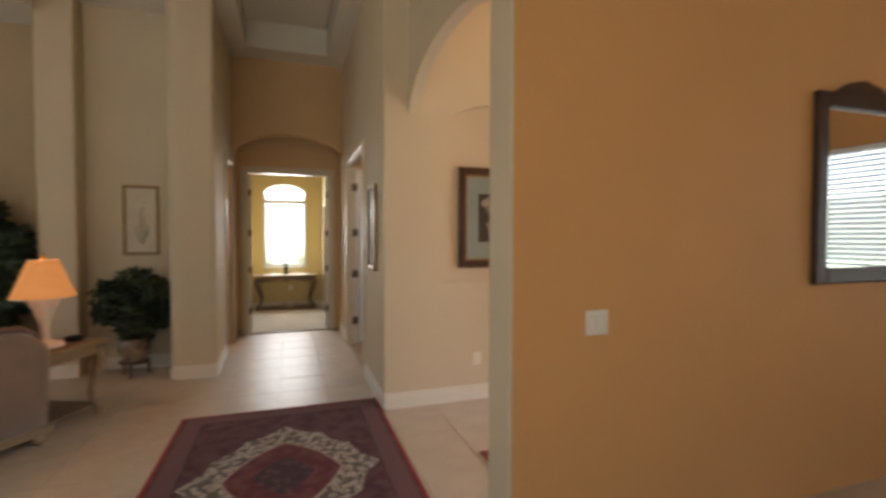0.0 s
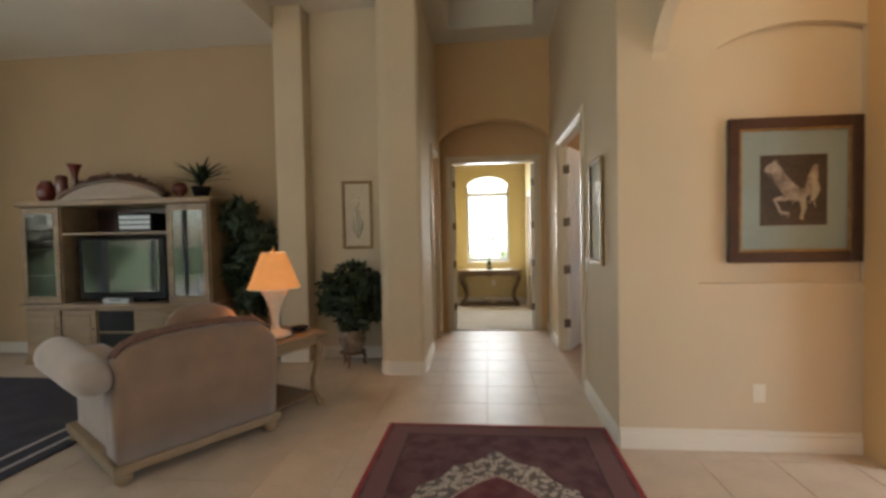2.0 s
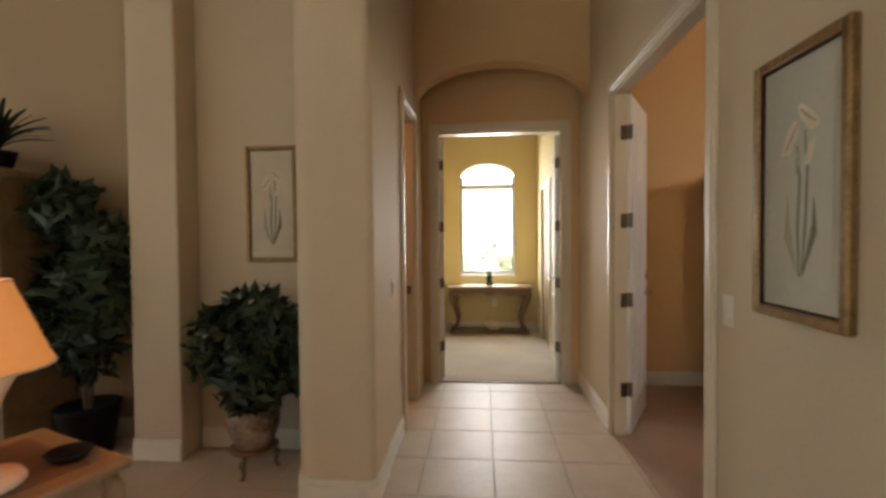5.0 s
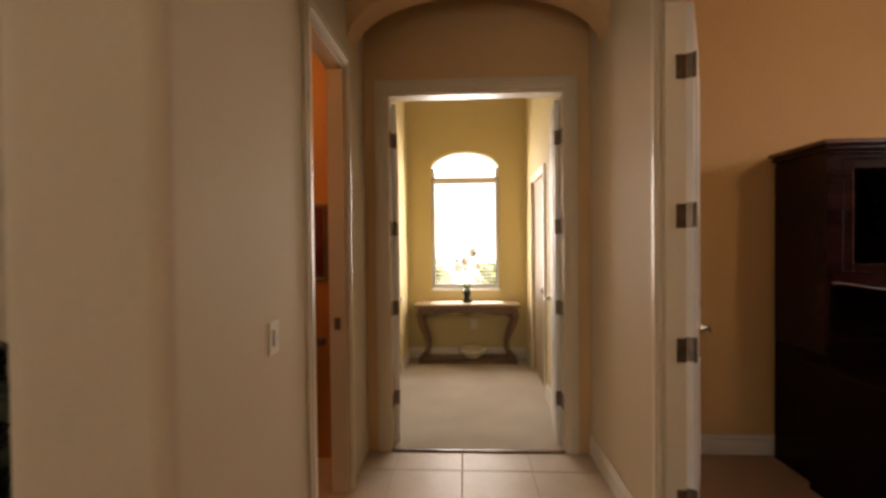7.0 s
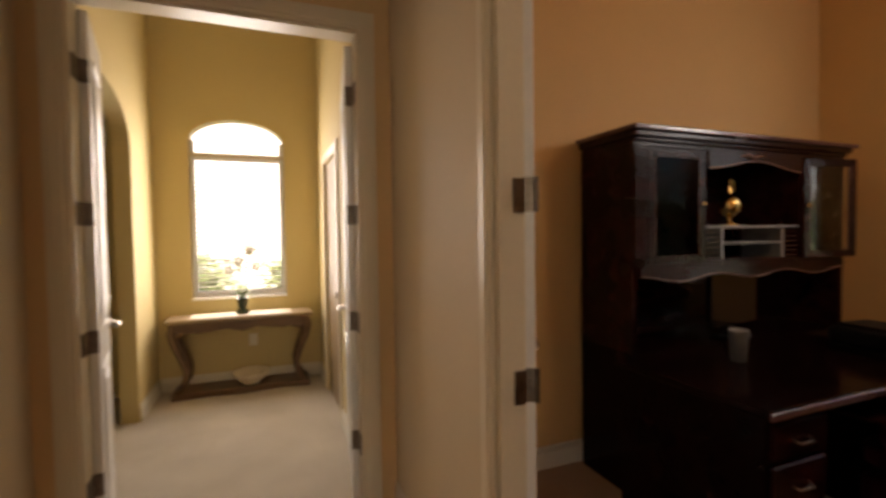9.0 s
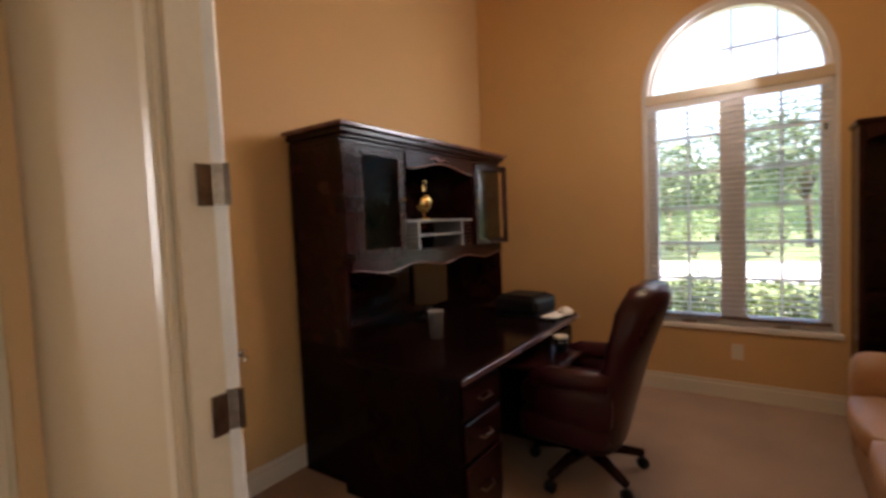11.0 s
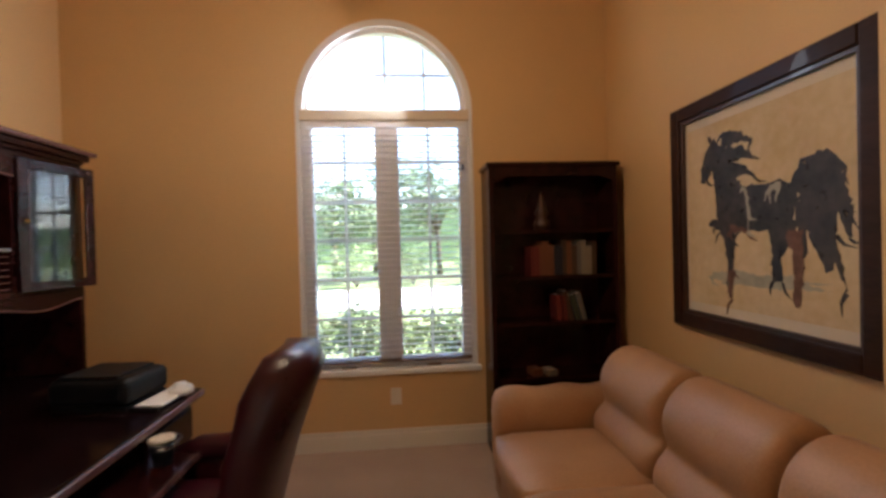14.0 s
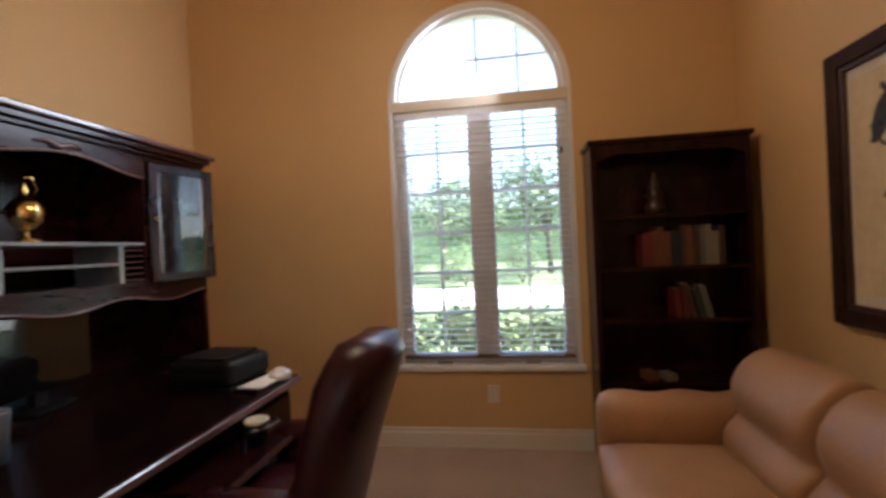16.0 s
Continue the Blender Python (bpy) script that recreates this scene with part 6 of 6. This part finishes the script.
lathe(bm, [(0, 0), (0.05, 0), (0.045, 0.012), (0.012, 0.02), (0.01, 0.05), (0.03, 0.06), (0.055, 0.085), (0.064, 0.12), (0.055, 0.155), (0.03, 0.18), (0.012, 0.19), (0.014, 0.21), (0.006, 0.24), (0, 0.25)], 20)
tube(bm, [(0.03, 0, 0.18), (0.05, 0, 0.22), (0.03, 0, 0.27), (0.0, 0, 0.26)], 0.005, 6)
for f in bm.faces:
    f.smooth = True
bm.to_mesh(fig.data)
bm.free()
fig.matrix_world = pose(4.25, 8.22, 1.439)
can = tagged(link_mesh("tumbler", lathe(bmesh.new(), [(0, 0), (0.035, 0), (0.045, 0.15), (0.047, 0.155), (0.04, 0.15), (0.03, 0.01), (0, 0.01)], 18), SILVER, True), "tall grey tumbler on the desk", "tumbler")
can.matrix_world = pose(3.83, 7.855, DZ)
pr = thing("printer", "black desktop printer with paper tray", "printer", pose(4.65, 7.66, DZ, 0, 0, -6))
part("housing", boxed(-0.145, 0.145, -0.15, 0.18, 0.02, 0.13, bevel=0.03, segs=3), BLACK, pr)
part("lid", boxed(-0.12, 0.12, -0.10, 0.15, 0.13, 0.142, bevel=0.006, segs=2), BLACK, pr)
part("base", boxed(-0.13, 0.13, -0.14, 0.17, 0.0, 0.02), BLACK, pr)
part("paper_tray", boxed(-0.13, 0.13, -0.27, -0.15, 0.0, 0.012), BLACK, pr)
part("paper", boxed(-0.11, 0.11, -0.275, -0.16, 0.012, 0.017), PAPER, pr, "white sheets")
mug = thing("travel_mug", "dark travel mug with cream lid on the keyboard tray", "mug", pose(4.33, 7.31, 0.616))
part("body", lathe(bmesh.new(), [(0, 0), (0.034, 0), (0.042, 0.085), (0.0, 0.085)], 18), BLACK, mug, "", True)
part("band", lathe(bmesh.new(), [(0.0425, 0.06), (0.0435, 0.062), (0.0435, 0.07), (0.0425, 0.072)], 18, caps=False), CHROME, mug, "", True)
part("lid", lathe(bmesh.new(), [(0, 0.085), (0.045, 0.085), (0.046, 0.098), (0.036, 0.102), (0.03, 0.098), (0, 0.098)], 18), MAT_CREAM, mug, "", True)
note = tagged(link_mesh("crumpled_tissue", soft_box(bmesh.new(), -0.05, 0.05, -0.04, 0.04, 0, 0.045, 0.012), PAPER, True), "small crumpled white tissue on the desk corner", "tissue")
note.matrix_world = pose(4.70, 7.41, DZ, 0, 0, 30)
# Added panel; the hutch back here shows only a grey sheen.
mon = thing("monitor", "black glossy panel added under the hutch shelf", "monitor", pose(4.28, 8.22, DZ, 0, 0, 8))
part("screen", boxed(-0.24, 0.24, -0.02, 0.02, 0.08, 0.40, bevel=0.008), GLOSS_BLACK, mon)
part("foot", boxed(-0.1, 0.1, -0.07, 0.08, 0.0, 0.015, bevel=0.004), BLACK, mon)
part("neck", boxed(-0.03, 0.03, 0.0, 0.03, 0.015, 0.1), BLACK, mon)

# desk chair: faces its +y
oc = thing("office_chair", "oxblood leather executive chair with high padded back", "chair", pose(4.20, 7.13, 0.004, 0, 0, 0))
bm = bmesh.new()
rows = []
for i in range(15):
    v = i / 14
    z = 0.22 + 0.83 * v
    y = -0.13 - 0.20 * v - 0.03 * v * v
    w = 0.25 + 0.03 * math.sin(math.pi * v) - 0.055 * max(0, v - 0.75) / 0.25
    t = 0.075 + 0.03 * max(0, v - 0.55) / 0.45
    if i == 14:
        w, t, z = w * 0.86, t * 0.55, z + 0.005
    ring = []
    for k in range(20):
        a = 2 * math.pi * k / 20
        cx, cy = math.copysign(abs(math.cos(a)) ** 0.55, math.cos(a)), math.copysign(abs(math.sin(a)) ** 0.7, math.sin(a))
        puff = 0.012 * math.cos(v * 6 * 2 * math.pi) * (cy > 0)
        wing = 0.05 * abs(cx) ** 3
        ring.append((w * cx, y + (t + puff) * cy + wing, z))
    rows.append(ring)
part("backrest", sweep(bm, rows), OXBLOOD, oc, "", True)
part("seat", soft_box(bmesh.new(), -0.22, 0.22, -0.16, 0.30, 0.40, 0.52, 0.025), OXBLOOD, oc, "", True)
part("seat_base", soft_box(bmesh.new(), -0.28, 0.28, -0.18, 0.28, 0.24, 0.41, 0.015), OXBLOOD, oc, "padded leather seat base", True)
for s in (-1, 1):
    part("arm_panel", soft_box(bmesh.new(), *sorted((s * 0.225, s * 0.30)), -0.2, 0.16, 0.36, 0.58, 0.012), OXBLOOD, oc, "", True)
    part("arm_roll", tube(bmesh.new(), [(s * 0.27, -0.2, 0.60), (s * 0.275, -0.05, 0.605), (s * 0.275, 0.10, 0.60), (s * 0.27, 0.19, 0.575)], [0.05, 0.055, 0.055, 0.04], 12), OXBLOOD, oc, "rolled leather arm", True)
part("column", tube(bmesh.new(), [(0, 0, 0.12), (0, 0, 0.26)], 0.03, 12), BLACK, oc)
for k in range(5):
    a = k * 1.2566 + 0.3
    part("base_leg", tube(bmesh.new(), [(0, 0, 0.13), (0.16 * math.cos(a), 0.16 * math.sin(a), 0.12), (0.31 * math.cos(a), 0.31 * math.sin(a), 0.085)], [0.035, 0.028, 0.022], 8), CHERRY, oc, "", True)
    c = part("caster", lathe(bmesh.new(), [(0, -0.02), (0.03, -0.018), (0.03, 0.018), (0, 0.02)], 14), BLACK, oc, "", True)
    c.matrix_basis = pose(0.31 * math.cos(a), 0.31 * math.sin(a), 0.03, 90, 0, math.degrees(a))

# bookcase
BX0, BX1, BY0, BY1, BH = 5.43, 5.71, 4.985, 5.84, 1.92
bk = thing("bookcase", "tall dark cherry bookcase, half-full open shelves", "bookcase")
for a, b in ((BY0, BY0 + 0.03), (BY1 - 0.03, BY1)):
    part("side_panel", boxed(BX0, BX1, a, b, 0.0, BH - 0.03, bevel=0.003), CHERRY, bk)
part("back_panel", boxed(BX1 - 0.012, BX1, BY0 + 0.03, BY1 - 0.03, 0.05, BH - 0.03), CHERRY, bk)
part("top", boxed(BX0 - 0.015, BX1, BY0 - 0.015, BY1 + 0.015, BH - 0.03, BH, bevel=0.008, segs=2), CHERRY, bk)
part("top_rail", prism(bmesh.new(), [(BY0 + 0.03, BH - 0.03), (BY1 - 0.03, BH - 0.03), (BY1 - 0.03, BH - 0.13), (BY1 - 0.12, BH - 0.09), (BY0 + 0.12, BH - 0.09), (BY0 + 0.03, BH - 0.13)], "x", BX0 + 0.002, BX0 + 0.02), CHERRY, bk)
part("plinth", boxed(BX0 + 0.01, BX0 + 0.03, BY0 + 0.03, BY1 - 0.03, 0.0, 0.09), CHERRY, bk)
SHELVES = (0.09, 0.50, 0.86, 1.16, 1.46)
for z in SHELVES:
    part("shelf", boxed(BX0 + 0.012, BX1 - 0.012, BY0 + 0.03, BY1 - 0.03, z, z + 0.022, bevel=0.002), CHERRY, bk)
COVERS = [surface("book_cover_%s" % n, shade(c, 0.34), shade(c, 0.5), scale=6, fine=60, bump=0.05, rough=0.6) for n, c in (("red", (0.28, 0.03, 0.025)), ("rust", (0.30, 0.10, 0.04)), ("brown", (0.12, 0.06, 0.035)), ("cream", (0.50, 0.44, 0.34)), ("green", (0.05, 0.08, 0.06)), ("navy", (0.02, 0.03, 0.06)), ("grey", (0.28, 0.27, 0.25)))]
COLOUR = ("red", "rust", "brown", "cream", "dark green", "navy", "grey")


def book(y, z, w, h, d, c, lean=0):
    t = thing("book", "%s clothbound book on the bookcase shelf" % COLOUR[c], "book", pose(BX0 + 0.05, y, z, lean, 0, 0), "books on the shelves")
    part("cover", boxed(0, d, 0, 0.003, 0, h), COVERS[c], t), part("cover", boxed(0, d, w - 0.003, w, 0, h), COVERS[c], t)
    part("spine", boxed(-0.004, 0.0, 0, w, 0, h, bevel=0.002), COVERS[c], t)
    part("pages", boxed(0, d - 0.006, 0.003, w - 0.003, 0.004, h - 0.004), PAPER, t)


rng = random.Random(4)
y = 5.56
for k, c in enumerate((0, 0, 1, 1, 1, 5, 5, 2, 1, 2, 6, 3, 3, 2)):
    w = rng.uniform(0.022, 0.038)
    y -= w + 0.001
    book(y, 1.182, w, rng.uniform(0.185, 0.235), 0.16, c)
y = 5.40
for k, c in enumerate((0, 0, 2, 4, 6)):
    w = rng.uniform(0.022, 0.034)
    y -= w + 0.012
    book(y, 0.883, w, rng.uniform(0.16, 0.21), 0.15, c, -14 if k > 1 else -4)
vz = tagged(link_mesh("figurine", lathe(bmesh.new(), [(0, 0), (0.05, 0), (0.055, 0.05), (0.035, 0.09), (0.05, 0.11), (0.03, 0.15), (0.02, 0.2), (0.008, 0.25), (0, 0.255)], 14), FRAME_BROWN, True), "brown slender figurine on the upper shelf", "figurine")
vz.matrix_world = pose(5.56, 5.46, 1.482)
for k, (yy, c) in enumerate(((5.50, 1), (5.40, 3))):
    bx = tagged(link_mesh("small_box", boxed(0, 0.1, 0, 0.07, 0, 0.05 - 0.01 * k, bevel=0.004), COVERS[c]), ("small rust red box on the lower shelf", "small cream box on the lower shelf")[k], "box")
    bx.matrix_world = pose(BX0 + 0.04, yy, 0.522, 0, 0, 12)

# leather sofa along the south wall, facing +y
sf = thing("sofa", "tan leather three-seat sofa with padded back and rolled arms", "sofa")
SX0, SX1, SYB, SYF = 2.92, 5.08, 5.10, 5.97
part("base", boxed(SX0 + 0.03, SX1 - 0.03, SYB + 0.02, SYF - 0.05, 0.02, 0.30, bevel=0.02, segs=2), LEATHER, sf)
n = 3
cw = (SX1 - SX0 - 0.50) / n


def back_cushion(x0, x1):
    """A pillow-top back: a full roll above, a smaller roll below."""
    rows = []
    m = 12
    for i in range(m + 1):
        u = i / m
        x = x0 + (x1 - x0) * u
        k = (1 - abs(2 * u - 1) ** 6) ** 0.5 * 0.22 + 0.78 if 0 < i < m else 0.66
        prof = [(SYB + 0.02, 0.36), (SYB + 0.01, 0.60), (SYB + 0.03, 0.80 * (0.93 + 0.07 * k)), (SYB + 0.12, 0.885 * (0.92 + 0.08 * k)), (SYB + 0.22, 0.865 * (0.92 + 0.08 * k)), (SYB + 0.30 * (0.7 + 0.3 * k), 0.79), (SYB + 0.335 * (0.72 + 0.28 * k), 0.70), (SYB + 0.31 * (0.72 + 0.28 * k), 0.62),
                (SYB + 0.29 * (0.75 + 0.25 * k), 0.585), (SYB + 0.36 * (0.72 + 0.28 * k), 0.54), (SYB + 0.375 * (0.72 + 0.28 * k), 0.47), (SYB + 0.34, 0.40), (SYB + 0.2, 0.36)]
        rows.append([(x, y, z) for y, z in prof])
    return sweep(bmesh.new(), rows)


for k in range(n):
    a = SX0 + 0.25 + k * cw
    b = part("back_cushion", back_cushion(a + 0.002, a + cw - 0.002), LEATHER, sf, "", True)
    mod = b.modifiers.new("soft", "SUBSURF")
    mod.levels = mod.render_levels = 2
    part("seat_cushion", soft_box(bmesh.new(), a + 0.003, a + cw - 0.003, SYB + 0.25, SYF, 0.30, 0.455, 0.02), LEATHER, sf, "", True)
for s in (0, 1):
    x0, x1 = ((SX0, SX0 + 0.25), (SX1 - 0.25, SX1))[s]
    rows = []
    for i in range(11):
        v = i / 10
        y = SYB + 0.10 + (SYF - SYB - 0.12) * v
        k = 0.84 if i in (0, 10) else 0.97 + 0.012 * math.sin(i * 2.1)
        cx, hw = (x0 + x1) / 2, (x1 - x0) / 2
        rows.append([(cx + hw * k * px, y, 0.03 + (pz * (0.60 + 0.012 * math.sin(i * 1.7))) * (0.97 + 0.03 * k)) for px, pz in ((-0.82, 0), (-0.85, 0.55), (-1.0, 0.72), (-0.95, 0.88), (-0.6, 0.98), (0, 1.0), (0.6, 0.98), (0.95, 0.88), (1.0, 0.72), (0.85, 0.55), (0.82, 0))])
    b = part("arm", sweep(bmesh.new(), rows), LEATHER, sf, "", True)
    mod = b.modifiers.new("soft", "SUBSURF")
    mod.levels = mod.render_levels = 1
    part("foot", lathe(bmesh.new(), [(0, 0.004), (0.03, 0.004), (0.03, 0.03), (0, 0.03)], 12, ((x0 + x1) / 2, SYF - 0.12)), BLACK, sf)
    part("foot", lathe(bmesh.new(), [(0, 0.004), (0.03, 0.004), (0.03, 0.03), (0, 0.03)], 12, ((x0 + x1) / 2, SYB + 0.12)), BLACK, sf)

# ceiling fan
fan = thing("ceiling_fan", "white five-blade ceiling fan at rest", "ceiling fan", pose(4.07, 6.67, H_STUDY))
part("canopy", lathe(bmesh.new(), [(0, -0.06), (0.04, -0.06), (0.075, 0), (0, 0)], 18), WHITE, fan, "", True)
part("downrod", tube(bmesh.new(), [(0, 0, -0.05), (0, 0, -0.78)], 0.014, 10), WHITE, fan)
part("motor", lathe(bmesh.new(), [(0, -0.95), (0.06, -0.95), (0.11, -0.91), (0.12, -0.85), (0.09, -0.78), (0, -0.77)], 22), WHITE, fan, "", True)
# Bowl added to go with the study fill bulb.
part("fill_bowl", lathe(bmesh.new(), [(0, -1.10), (0.05, -1.09), (0.10, -1.04), (0.12, -0.96), (0.115, -0.96), (0.09, -1.03), (0, -1.08)], 22), WHITE, fan, "white bowl added above the study fill bulb", True)
for k in range(5):
    bl = part("blade", boxed(0.17, 0.68, -0.065, 0.065, -0.004, 0.004, bevel=0.003), WHITE, fan)
    bl.matrix_basis = pose(0, 0, -0.90, 0, 0, 72 * k) @ pose(0, 0, 0, 11, 0, 0)
    part("blade_arm", boxed(0.09, 0.22, -0.02, 0.02, 0.004, 0.010), BRASS, bl)

# ---- floor tiles ----
def in_hall(x, y):
    return 0.60 < x < 2.30 and 5.28 < y


T = 0.43
tile_floor("floor_hall", HL + 0.0, HR, 5.30, 8.56, T, 0.005, (1.40, 5.30), -0.004, 0.0, lambda x, y: y > 8.6 or x > 2.5 or x < 0.5)
tile_floor("floor_living", -4.9, 6.2, -2.4, 7.1, T, 0.0025, (1.40, 5.30 - 20 * T), -0.005, -0.0005, lambda x, y: (0.55 < x < 2.35 and y > 5.2) or (x > 2.3 and y > 5.1) or y > 7.15)
